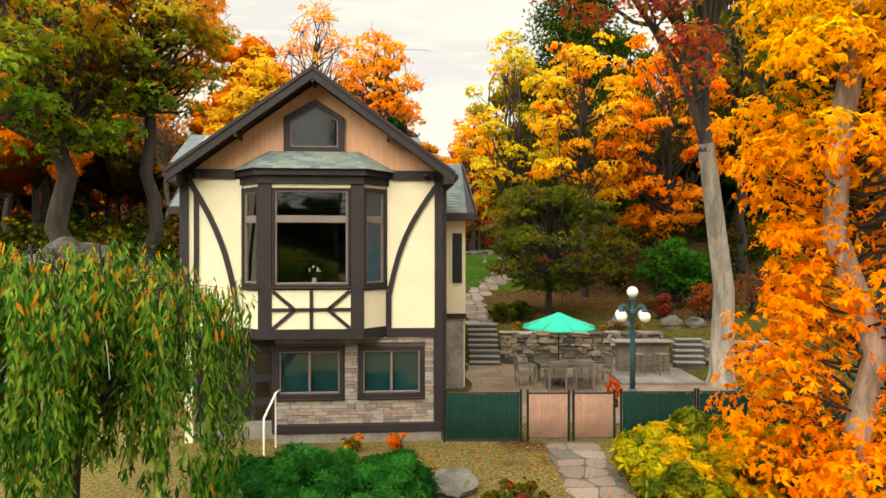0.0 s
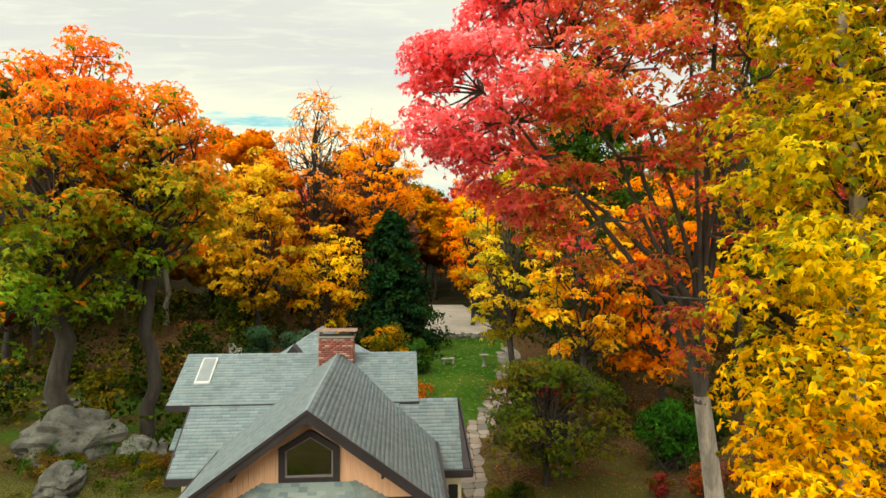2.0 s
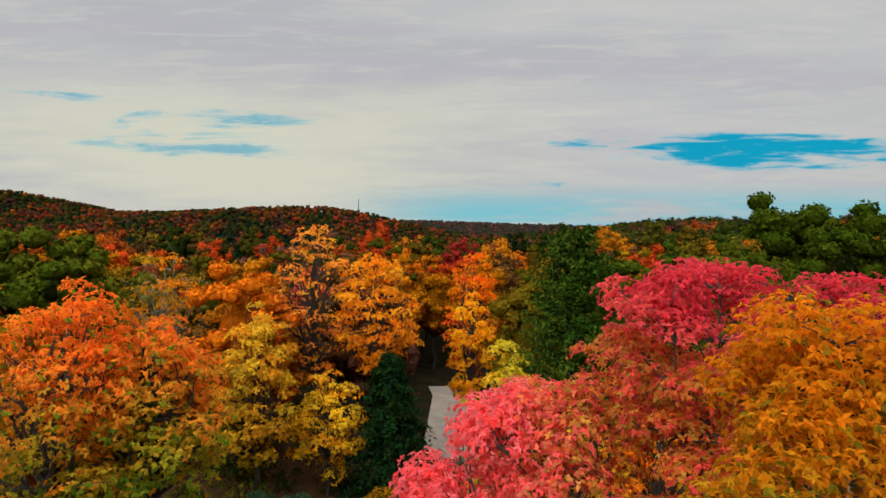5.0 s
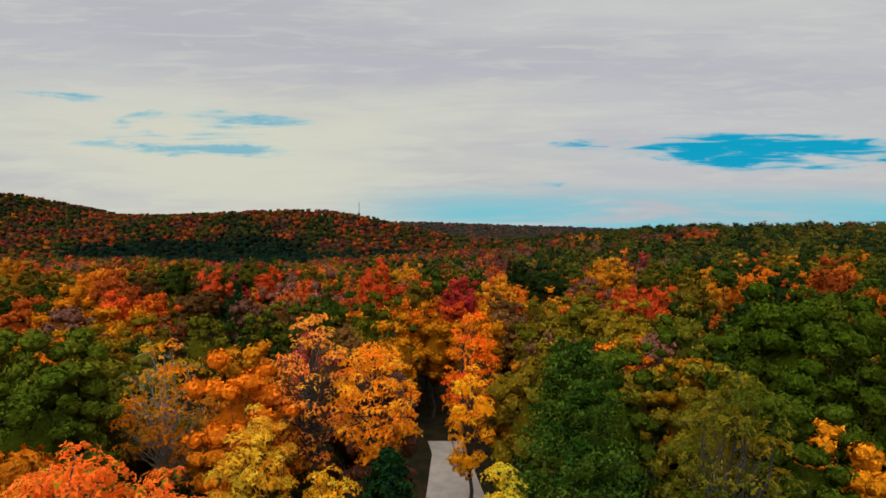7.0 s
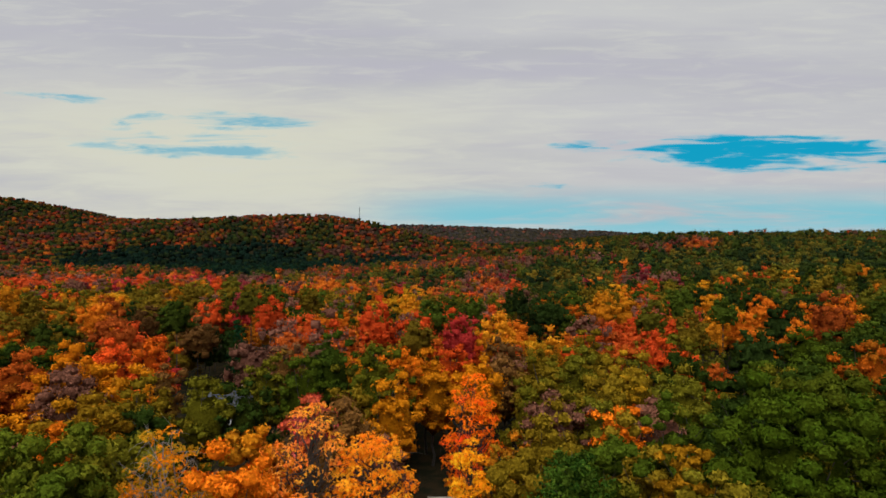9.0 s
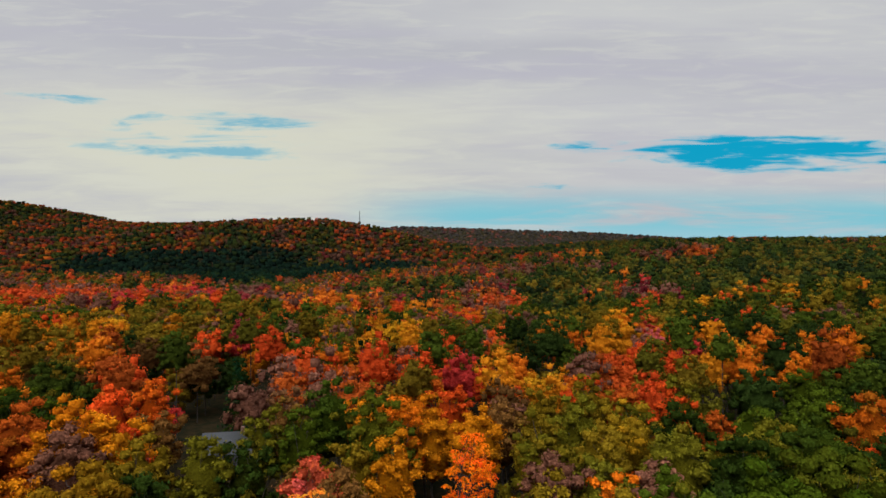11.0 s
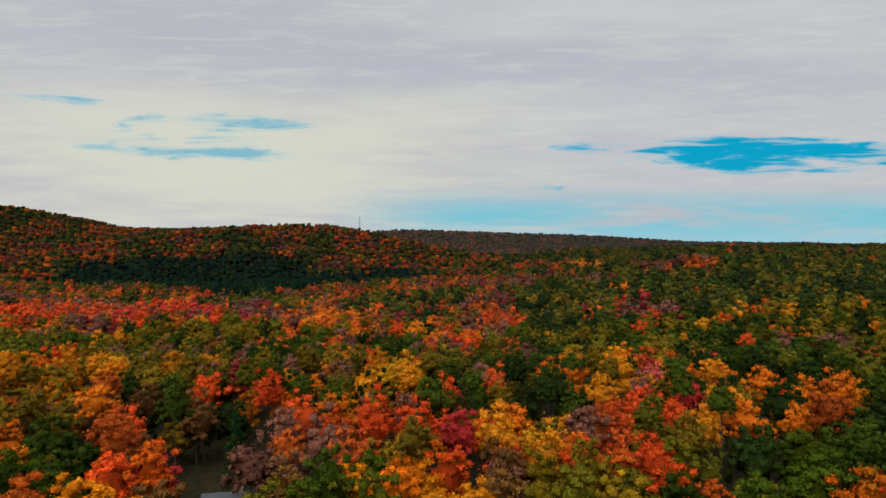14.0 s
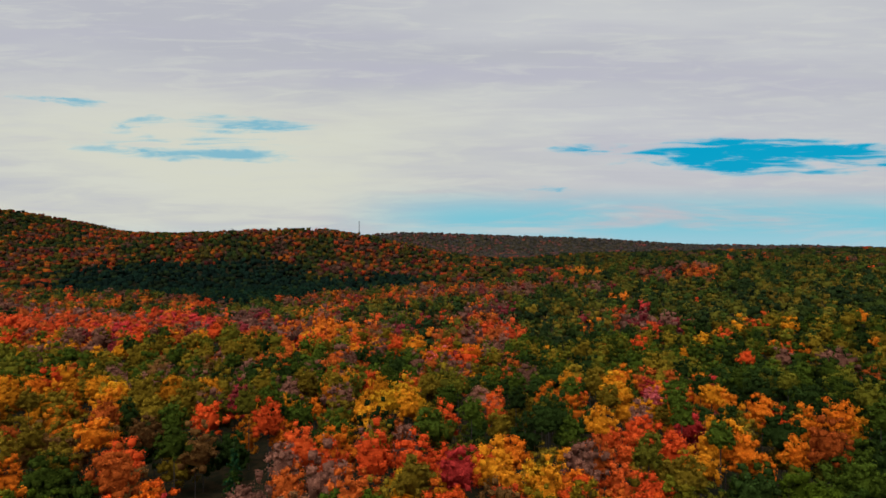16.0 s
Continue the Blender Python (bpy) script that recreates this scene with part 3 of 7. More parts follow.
bay_ring(2.38, 2.62, 0.03, "bay_floor", TRIM)
bay_ring(6.20, 6.50, 0.06, "bay_head", TRIM)
bay_ring(6.40, 6.56, 0.17, "bay_eave", TRIM)
for u0, u1 in ((-1.33, -1.00), (0.92, 1.25)):
    house_part("bay_post", boxes((u0, u1, -0.58, -0.42, 2.62, 6.20)), TRIM)
house_part("bay_panel", boxes((-1.0, 0.92, -0.55, -0.45, 2.62, 3.58)), STUCCO, label="cream panel under the picture window")
house_part("bay_panel", boxes((-1.0, 0.92, -0.55, -0.45, 6.10, 6.20)), STUCCO)
window(-0.93, 0.85, 3.72, 6.04, -0.53, (1, 1), split=[5.33], frame_wide=0.06, bar=0.07, deep=0.1)
for a, b in (((-1.0, 3.10), (0.92, 3.10)), ((-0.04, 2.62), (-0.04, 3.58)), ((-0.98, 3.56), (-0.44, 3.10)), ((-0.98, 2.64), (-0.44, 3.10)), ((0.90, 3.56), (0.36, 3.10)), ((0.90, 2.64), (0.36, 3.10))):
    house_part("timber", strip([a, b], 0.085, -0.585, -0.55 + 0.002 * (a[0] == b[0])), TRIM)
for a, b in ((BAY[0], BAY[1]), (BAY[2], BAY[3])):
    side, turn = math.hypot(b[0] - a[0], b[1] - a[1]), math.degrees(math.atan2(b[1] - a[1], b[0] - a[0]))
    spot = pose(a[0], a[1], 0, 0, 0, turn)
    window(0.10, side - 0.10, 3.74, 6.02, 0.02, (1, 1), split=[5.33], frame_wide=0.10, bar=0.06, deep=0.08, place=spot)
    low = house_part("bay_panel", boxes((0.02, side - 0.02, 0.01, 0.1, 2.62, 3.58)), STUCCO)
    low.matrix_basis = spot
    top = house_part("bay_panel", boxes((0.02, side - 0.02, 0.01, 0.1, 6.12, 6.20)), STUCCO)
    top.matrix_basis = spot
    mid = house_part("bay_rail", boxes((0.0, side, -0.01, 0.08, 3.56, 3.66)), TRIM)
    mid.matrix_basis = spot
drape = bmesh.new()
for k in range(14):
    box(drape, -1.66 + k * 0.022, -1.638 + k * 0.022, -0.06 - 0.02 * (k % 2) - k * 0.02, -0.03 - 0.02 * (k % 2) - k * 0.02, 3.66, 5.9)
house_part("curtain", drape, CURTAIN, label="sheer pale curtain inside the bay")

# bay roof: a hipped skirt of shingles against the gable
skirt = house_part("bay_roof", bmesh.new(), ROOFING)
lo = [(-2.07, -0.02, 6.55), (-1.42, -0.78, 6.55), (1.34, -0.78, 6.55), (2.03, -0.02, 6.55)]
hi = [(-1.18, 0.0, 7.05), (-1.10, -0.05, 7.05), (1.02, -0.05, 7.05), (1.10, 0.0, 7.05)]
bm = bmesh.new()
for k in range(3):
    bm.faces.new([bm.verts.new(p) for p in (lo[k], lo[k + 1], hi[k + 1], hi[k])])
bm.to_mesh(skirt.data)


def bay_shingles():
    """Single shingles on the bay's three slopes."""
    rng = random.Random(4)
    shape = bmesh.new()
    box(shape, -0.5, 0.5, -0.5, 0.5, -0.5, 0.5)
    me = bpy.data.meshes.new("shingle")
    shape.to_mesh(me)
    shape.free()
    me.materials.append(BAY_SHINGLE)
    for k in range(3):
        a, b, c, d = (Vector(p) for p in (hi[k], hi[k + 1], lo[k + 1], lo[k]))
        courses = 7
        for r in range(courses):
            t0, t1 = r / courses, min(1.03, (r + 1.25) / courses)
            left, right = a.lerp(d, t0), b.lerp(c, t0)
            left1, right1 = a.lerp(d, t1), b.lerp(c, t1)
            wide = max((right1 - left1).length, 0.05)
            n = max(1, round(wide / 0.235))
            along = (right1 - left1).normalized()
            down = ((left1 + right1) / 2 - (left + right) / 2)
            down = down - along * down.dot(along)
            up = along.cross(down).normalized()
            up = up if up.z > 0 else -up
            for q in range(n):
                s = (q + 0.5) / n
                spot = (left.lerp(right, s) + left1.lerp(right1, s)) / 2 + up * (0.012 + rng.uniform(0, 0.006))
                tile = new("shingle", me)
                tile.parent = skirt
                turn = Matrix((along, down.normalized(), along.cross(down.normalized()))).transposed().to_4x4()
                tile.matrix_basis = Matrix.Translation(spot) @ turn @ Matrix.Diagonal((wide / n - 0.008, down.length, 0.012, 1))


# basement: ledge stone, windows, door
base_wall = house_part("basement_wall", boxes((-1.05, -0.98, 0.03, 0.25, 0.1, 2.36), (0.66, 1.13, 0.03, 0.25, 0.1, 2.36), (2.71, R - 0.02, 0.03, 0.25, 0.1, 2.36),
                                              (-0.98, 0.66, 0.03, 0.25, 0.1, 0.82), (1.13, 2.71, 0.03, 0.25, 0.1, 0.82), (-0.98, 0.66, 0.03, 0.25, 2.06, 2.36), (1.13, 2.71, 0.03, 0.25, 2.06, 2.36)), MORTAR)
house_part("base_trim", boxes((-1.08, R + 0.03, -0.07, 0.1, -0.10, 0.12), bevel=0.015), TRIM)
house_part("foundation", boxes((-1.05, R, -0.02, 0.3, -0.7, -0.10), (L, -1.05, 0.4, 0.6, -0.7, 0.1)), GREY_STONE)
window(-0.92, 0.60, 0.90, 1.99, 0.0, (2, 1), blind=TEAL)
window(1.19, 2.65, 0.90, 1.99, 0.0, (2, 1), blind=TEAL)
house_part("porch_wall", boxes((L, -1.78, 0.5, 0.6, 0.0, 2.36), (-1.12, -1.05, 0.05, 0.6, -0.1, 2.36), (-1.78, -1.12, 0.5, 0.6, 2.1, 2.36)), TRIM)
door = new("door")
door.parent = house
part("door_leaf", boxes((-1.76, -1.14, 0.52, 0.57, 0.0, 2.08), (-1.66, -1.24, 0.505, 0.525, 0.12, 0.55), (-1.66, -1.24, 0.505, 0.525, 0.72, 1.15), (-1.66, -1.24, 0.505, 0.525, 1.32, 1.85), bevel=0.008), TRIM, door)
for z0, z1 in ((0.15, 0.52), (0.75, 1.12), (1.35, 1.82)):
    part("pane", boxes((-1.62, -1.28, 0.495, 0.503, z0, z1)), GLASS, door)
part("door_handle", boxes((-1.20, -1.16, 0.46, 0.52, 0.98, 1.08), bevel=0.01), IRON, door)
house_part("downspout", boxes((R + 0.06, R + 0.14, -0.02, 0.06, -0.2, 6.2), bevel=0.01), TRIM)
house_part("downspout", boxes((-1.10, -1.03, -0.05, 0.02, 0.1, 2.3), bevel=0.01), TRIM)

# front roof
LE, RE = MID - 3.44, MID + 3.44
roof_plane((MID, -0.62, RIDGE), (MID, 9.4, RIDGE), (LE, 9.4, 6.52), (LE, -0.62, 6.52), 1)
roof_plane((MID, -0.62, RIDGE), (MID, 9.4, RIDGE), (RE, 9.4, 6.52), (RE, -0.62, 6.52), 2)
for sign in (-1, 1):
    e = MID + sign * 3.49
    house_part("rake_board", prism([(MID, RIDGE + 0.02), (e, 6.50), (e, 6.22), (MID, RIDGE - 0.27)], -0.68, -0.62), TRIM)
    house_part("rake_trim", prism([(MID, RIDGE + 0.05), (e + sign * 0.02, 6.52), (e + sign * 0.02, 6.43), (MID, RIDGE - 0.05)], -0.71, -0.68), TRIM)
    x0, x1 = sorted((MID + sign * 3.22, e))
    house_part("eave_box", boxes((x0, x1, -0.66, 0.1, 6.20, 6.46), bevel=0.015), TRIM)
    x0, x1 = sorted((e - sign * 0.02, e + sign * 0.1))
    house_part("gutter", boxes((x0, x1, -0.6, 6.0, 6.32, 6.46), bevel=0.02), TRIM)
for u in (-1.85, MID, 1.85):
    house_part("bracket", boxes((u - 0.04, u + 0.04, -0.66, -0.05, rake(u) - 0.16, rake(u) - 0.02), bevel=0.01), TRIM)
house_part("ridge_cap", slab([(MID - 0.14, -0.64, RIDGE - 0.08), (MID, -0.64, RIDGE + 0.03), (MID, 9.0, RIDGE + 0.03), (MID - 0.14, 9.0, RIDGE - 0.08)], (0, 0, -0.02)), SHINGLE)
for u in (-2.98, 2.88):
    lamp = new("floodlight")
    lamp.parent = house
    part("bracket", boxes((u - 0.05, u + 0.05, -0.11, -0.07, 6.42, 6.52), bevel=0.01), IRON, lamp)
    for s in (-0.1, 0.1):
        bm = bmesh.new()
        bmesh.ops.create_cone(bm, cap_ends=True, segments=12, radius1=0.075, radius2=0.045, depth=0.14, matrix=pose(u + s, -0.2, 6.44, 65, 0, s * 150))
        part("lamp_head", bm, IRON, lamp)

# main block behind
house_part("wall", boxes((-5.2, 2.7, 6.9, 7.1, -0.4, 7.7), (-5.2, -5.0, 7.1, 10.2, -0.4, 7.9), (2.5, 2.7, 7.1, 10.2, -0.4, 7.9), (-5.2, 2.7, 10.0, 10.2, -0.4, 7.9)), STUCCO)
house_part("gable_wall", prism([(-5.2, 7.7), (2.7, 7.7), (2.7, 7.9), (-5.2, 7.9)], 6.9, 10.2), STUCCO)
roof_plane((-5.75, 8.53, 8.93), (2.97, 8.53, 8.93), (2.97, 6.17, 7.56), (-5.75, 6.17, 7.56), 3)
roof_plane((-5.75, 8.53, 8.93), (2.97, 8.53, 8.93), (2.97, 10.9, 7.56), (-5.75, 10.9, 7.56), 4)
house_part("fascia", boxes((-5.78, 3.0, 6.11, 6.17, 7.34, 7.56)), TRIM)
for u in (-5.22, -4.55):
    house_part("corner_post", boxes((u, u + 0.2, 6.82, 6.9, 3.0, 7.5)), TRIM)
house_part("wall_timber", boxes((-5.02, -4.55, 6.84, 6.9, 6.9, 7.4)), TRIM)
roof_plane((-5.75, 7.2, 6.45), (-4.45, 7.2, 6.45), (-4.45, 6.4, 5.95), (-5.75, 6.4, 5.95), 5, 0.12)
roof_plane((-4.90, 6.3, 7.63), (2.3, 6.3, 7.63), (2.3, 3.75, 5.90), (-4.90, 3.75, 5.90), 7)
house_part("fascia", boxes((-4.94, -3.3, 3.67, 3.75, 5.66, 5.88)), TRIM)
house_part("fascia", slab([(-4.90, 6.3, 7.65), (-4.90, 3.73, 5.92), (-4.90, 3.73, 5.66), (-4.90, 6.3, 7.40)], (-0.05, 0, 0)), TRIM)
house_part("wall", boxes((-4.6, -3.3, 4.2, 4.4, -0.4, 5.9), (-4.6, -4.4, 4.4, 6.9, -0.4, 5.95)), STUCCO)
light = new("skylight")
light.parent = house
part("frame", slab([(-5.10, 8.25, 8.84), (-4.55, 8.25, 8.84), (-4.55, 7.05, 8.14), (-5.10, 7.05, 8.14)], (0, 0, -0.12)), surface("skylight_frame", (0.42, 0.42, 0.40), 0.6, 0.2, bump=0.0), light, "pale grey skylight frame")
part("pane", slab([(-5.04, 8.18, 8.815), (-4.61, 8.18, 8.815), (-4.61, 7.12, 8.195), (-5.04, 7.12, 8.195)], (0, 0, 0.008)), surface("skylight_pane", (0.16, 0.18, 0.19), 0.55, 0.1, bump=0.0), light)

# side wing with its steep shed roof
house_part("wall", boxes((3.0, 4.36, 4.75, 4.95, 2.35, 5.75), (4.16, 4.36, 4.95, 8.2, -0.4, 5.9)), STUCCO, label="cream stucco side wing wall")
house_part("wing_base", boxes((3.05, 4.30, 4.78, 5.0, -0.4, 2.35)), GREY_STONE)
house_part("sill_beam", boxes((3.0, 4.38, 4.69, 4.75, 2.25, 2.42)), TRIM)
house_part("corner_post", boxes((3.42, 3.60, 4.66, 4.75, 0.4, 5.75)), TRIM)
house_part("shutter", boxes((3.92, 4.24, 4.68, 4.75, 3.45, 5.1), bevel=0.01), IRON, label="dark shutter")
roof_plane((2.3, 6.3, 7.62), (4.36, 6.3, 7.62), (4.62, 4.30, 5.78), (2.3, 4.30, 5.78), 6)
house_part("fascia", boxes((2.9, 4.66, 4.2, 4.3, 5.5, 5.76), bevel=0.02), TRIM)
house_part("fascia", slab([(4.40, 6.3, 7.64), (4.66, 4.28, 5.78), (4.66, 4.28, 5.5), (4.40, 6.3, 7.36)], (0.05, 0, 0)), TRIM)
house_part("wing_roof_back", slab([(2.3, 6.3, 7.6), (4.36, 6.3, 7.6), (4.36, 8.6, 6.6), (2.3, 8.6, 6.6)], (0, 0, -0.1)), ROOFING)

# rear wing with a hipped roof
tip, low = Vector((-1.35, 14.3, 9.23)), 6.3
foot = [Vector((-5.6, 10.9, low)), Vector((2.6, 10.9, low)), Vector((2.6, 18.2, low)), Vector((-5.6, 18.2, low))]
bm = bmesh.new()
tv = bm.verts.new(tip)
fv = [bm.verts.new(p) for p in foot]
for k in range(4):
    bm.faces.new((fv[k], fv[(k + 1) % 4], tv))
hip = house_part("hip_roof", bm, ROOFING)
rng = np.random.default_rng(8)
tabs = []
for k in range(4):
    a, b = foot[k], foot[(k + 1) % 4]
    along, down = (b - a).normalized(), ((a + b) / 2 - tip)
    up = along.cross(down).normalized()
    up = up if up.z > 0 else -up
    rows = 30
    for r in range(rows):
        t0, t1 = r / rows, (r + 1) / rows
        p, q = tip.lerp(a, t1), tip.lerp(b, t1)
        p0, q0 = tip.lerp(a, t0), tip.lerp(b, t0)
        n = max(1, int((q - p).length / 0.33))
        for s in range(n):
            s0, s1 = s / n, (s + 0.98) / n
            lift = up * float(rng.uniform(0.012, 0.03))
            tabs.append([p0.lerp(q0, s0) + up * 0.005, p0.lerp(q0, s1) + up * 0.005, p.lerp(q, s1) + lift, p.lerp(q, s0) + lift])
tabs = np.array([[tuple(v) for v in t] for t in tabs]).reshape(-1, 3)
raw("shingle_work", tabs, np.arange(len(tabs)).reshape(-1, 4), SHINGLE, hip)["kind"] = "stuff"
house_part("wall", boxes((-5.2, 2.2, 11.3, 17.8, -0.4, 6.32)), STUCCO)
house_part("dormer", prism([(-2.7, 8.3), (-1.95, 8.3), (-2.32, 8.72)], 11.6, 12.4), TRIM)

# chimney
chimney = new("chimney")
chimney.parent = house
part("stack", boxes((-0.72, 0.56, 7.72, 8.38, 7.6, 9.62)), MORTAR, chimney)
spots, sizes = [], []
for r in range(26):
    z = 7.66 + r * 0.075
    off = 0.11 * (r % 2)
    for u in np.arange(-0.62 - off, 0.60, 0.217):
        a, b = max(u - 0.103, -0.73), min(u + 0.103, 0.57)
        if b - a > 0.04:
            spots += [((a + b) / 2, 7.72, z), ((a + b) / 2, 8.38, z)]
            sizes += [(b - a, 0.03, 0.062)] * 2
    for v in np.arange(7.82 - off, 8.38, 0.217):
        a, b = max(v - 0.103, 7.71), min(v + 0.103, 8.39)
        if b - a > 0.04:
            spots += [(-0.72, (a + b) / 2, z), (0.56, (a + b) / 2, z)]
            sizes += [(0.03, b - a, 0.062)] * 2
bricks("brickwork", spots, sizes, BRICK, chimney, "stuff")
part("crown", boxes((-0.78, 0.62, 7.66, 8.44, 9.60, 9.68), bevel=0.01), GREY_STONE, chimney)
for u in (-0.7, 0.5):
    for v in (7.76, 8.32):
        part("leg", boxes((u, u + 0.05, v - 0.025, v + 0.025, 9.68, 9.84)), IRON, chimney)
part("cap", boxes((-0.86, 0.70, 7.60, 8.50, 9.84, 9.88), bevel=0.01), surface("rusty_cap", (0.20, 0.12, 0.085), 0.8, 0.4), chimney, "rusty flat chimney cap")

# ---------------------------------------------------------------- trees
ORANGE, RUST, FLAME = (0.84, 0.185, 0.008), (0.50, 0.095, 0.012), (0.90, 0.095, 0.014)
YELLOW, GOLD, OLIVE = (0.66, 0.31, 0.010), (0.76, 0.255, 0.008), (0.24, 0.155, 0.010)
GREEN, DEEP, MOSS = (0.064, 0.094, 0.007), (0.028, 0.050, 0.007), (0.150, 0.135, 0.010)
CRIMSON, PINK, WINE = (0.62, 0.045, 0.035), (0.86, 0.15, 0.15), (0.26, 0.03, 0.03)
MAUVE, BROWN, PINE = (0.22, 0.09, 0.055), (0.20, 0.09, 0.022), (0.010, 0.034, 0.012)


def unit(v):
    return v / (np.linalg.norm(v, axis=1)[:, None] + 1e-9)


def leaves(rng, spots, out, size, tints, upward=0.5, loose=0.8, narrow=0.62, fold=0.18):
    """One folded, pointed leaf or spray of leaves at each spot: vertices, quads and a colour for each vertex."""
    n = len(spots)
    normal = unit(out * 0.6 + np.array([0, 0, upward]) + rng.normal(size=(n, 3)) * loose)
    axis = unit(np.cross(normal, rng.normal(size=(n, 3))))
    side = np.cross(normal, axis)
    s = (size * rng.uniform(0.6, 1.35, n))[:, None]
    verts = np.stack([
        spots - axis * s * 0.5,
        spots - side * s * 0.5 * narrow + normal * s * fold,
        spots + axis * s * 0.5 - normal * s * fold * 0.5,
        spots + side * s * 0.5 * narrow + normal * s * fold], 1).reshape(-1, 3)
    faces = np.arange(4 * n).reshape(n, 4)
    return verts, faces, np.repeat(tints, 4, axis=0)


def sprays(rng, spots, out, size, tints, per=5, droop=0.3, narrow=0.52, spread=0.75):
    """A spray of pointed leaves that fan out and hang from each spot: vertices, quads and a colour for each vertex."""
    base, away = np.repeat(spots, per, axis=0), np.repeat(out, per, axis=0)
    n = len(base)
    normal = unit(away + np.array([0, 0, 0.45]) + rng.normal(size=(n, 3)) * spread * 0.6)
    axis = rng.normal(size=(n, 3)) * spread + away * 0.3 + np.array([0, 0, -droop])
    axis = unit(axis - normal * (axis * normal).sum(axis=1)[:, None])
    side = np.cross(normal, axis)
    s = (size * rng.uniform(0.65, 1.3, n))[:, None]
    verts = np.stack([
        base,
        base + axis * s * 0.45 - side * s * 0.5 * narrow + normal * s * 0.07,
        base + axis * s - normal * s * 0.15,
        base + axis * s * 0.45 + side * s * 0.5 * narrow + normal * s * 0.07], 1).reshape(-1, 3)
    tint = np.repeat(tints, per, axis=0) * rng.uniform(0.82, 1.18, (n, 1))
    return verts, np.arange(4 * n).reshape(n, 4), np.repeat(tint, 4, axis=0)


def flecks(rng, spots, out, size, tints, loose=0.45):
    """Small three-cornered tufts of far leaves: vertices, triangles and a colour for each vertex."""
    n = len(spots)
    normal = unit(out + rng.normal(size=(n, 3)) * loose)
    axis = unit(np.cross(normal, rng.normal(size=(n, 3))))
    side = np.cross(normal, axis)
    s = (size * rng.uniform(0.6, 1.4, n))[:, None]
    verts = np.stack([spots - axis * s * 0.5 - side * s * 0.45, spots + axis * s * 0.6 + normal * s * 0.3, spots - axis * s * 0.4 + side * s * 0.5], 1).reshape(-1, 3)
    return verts, np.arange(3 * n).reshape(n, 3), np.repeat(tints, 3, axis=0)


def thirds(quads):
    """Quads as triangles."""
    return np.concatenate([quads[:, [0, 1, 2]], quads[:, [0, 2, 3]]])


def leaf_normals(rng, spots, out, heart, loose=0.4):
    """Shading normals that follow the round of the crown and of its clumps, four for each leaf."""
    n = unit(out * 0.75 + unit(spots - np.asarray(heart)) * 0.75 + np.array([0, 0, 0.15]) + rng.normal(size=spots.shape) * loose)
    return np.repeat(n, 4, axis=0)


GRID = np.array([(x, y, z) for x in (-1, 0, 1) for y in (-1, 0, 1) for z in (-1, 0, 1) if (x, y, z) != (0, 0, 0)], float)


def ball_faces():
    """Quads of a ball made from a cube whose sides are cut in four, and of a plain cube."""
    index = {tuple(int(c) for c in p): k for k, p in enumerate(GRID)}
    quads = []
    for axis in range(3):
        for side in (-1, 1):
            for a in (-1, 0):
                for b in (-1, 0):
                    loop = []
                    for da, db in ((0, 0), (1, 0), (1, 1), (0, 1)):
                        p = [0, 0, 0]
                        p[axis], p[(axis + 1) % 3], p[(axis + 2) % 3] = side, a + da, b + db
                        loop.append(index[tuple(p)])
                    quads.append(loop if side > 0 else loop[::-1])
    return np.array(quads)


BALL = unit(GRID)
BALL_FACES = ball_faces()


CUBE_BALL = unit(np.array([(x, y, z) for x in (-1.0, 1.0) for y in (-1.0, 1.0) for z in (-1.0, 1.0)]))
CUBE_BALL_FACES = np.array([(0, 1, 3, 2), (4, 6, 7, 5), (0, 4, 5, 1), (2, 3, 7, 6), (0, 2, 6, 4), (1, 5, 7, 3)])


def cores(rng, centres, radii, tints, flat=0.8, rough=0.22, coarse=False):
    """The closed inner foliage of clumps: a lumpy ball for each, with its vertices, quads, colours and normals."""
    n, ball, quads = len(centres), *((CUBE_BALL, CUBE_BALL_FACES) if coarse else (BALL, BALL_FACES))
    bumps = rng.uniform(1 - rough, 1 + rough, (n, len(ball), 1))
    verts = centres[:, None] + ball[None] * bumps * radii[:, None, None] * np.array([1, 1, flat])
    faces = (np.arange(n)[:, None, None] * len(ball) + quads[None]).reshape(-1, 4)
    normals = unit((np.tile(ball, (n, 1)) + rng.normal(size=(n * len(ball), 3)) * 0.2))
    return verts.reshape(-1, 3), faces, np.repeat(tints, len(ball), axis=0), normals


def shell(rng, centres, radii, count, flat=0.65, under=0.25):
    """Spots on the skins of clumps, more on top than below, and the way out of the clump at each."""
    share = radii ** 2 / (radii ** 2).sum()
    which = rng.choice(len(centres), count, p=share)
    d = unit(rng.normal(size=(count, 3)))
    low = (d[:, 2] < 0) & (rng.random(count) > under)
    d[low, 2] *= -1
    r = radii[which] * rng.uniform(0.45, 1.08, count) ** 0.6
    return centres[which] + d * r[:, None] * np.array([1, 1, flat]), d, which


def shades(rng, palette, weights, which, clumps, vary=0.28):
    """A colour for each leaf: its clump's own from the palette, changed a little leaf by leaf."""
    palette = np.array(palette)
    weights = np.array(weights, float) / np.sum(weights)
    own = palette[rng.choice(len(palette), clumps, p=weights)]
    tone = own[which] * 0.75 + palette[rng.choice(len(palette), len(which), p=weights)] * 0.25
    return np.clip(tone * rng.uniform(1 - vary, 1 + vary, (len(which), 1)), 0.004, 0.85)


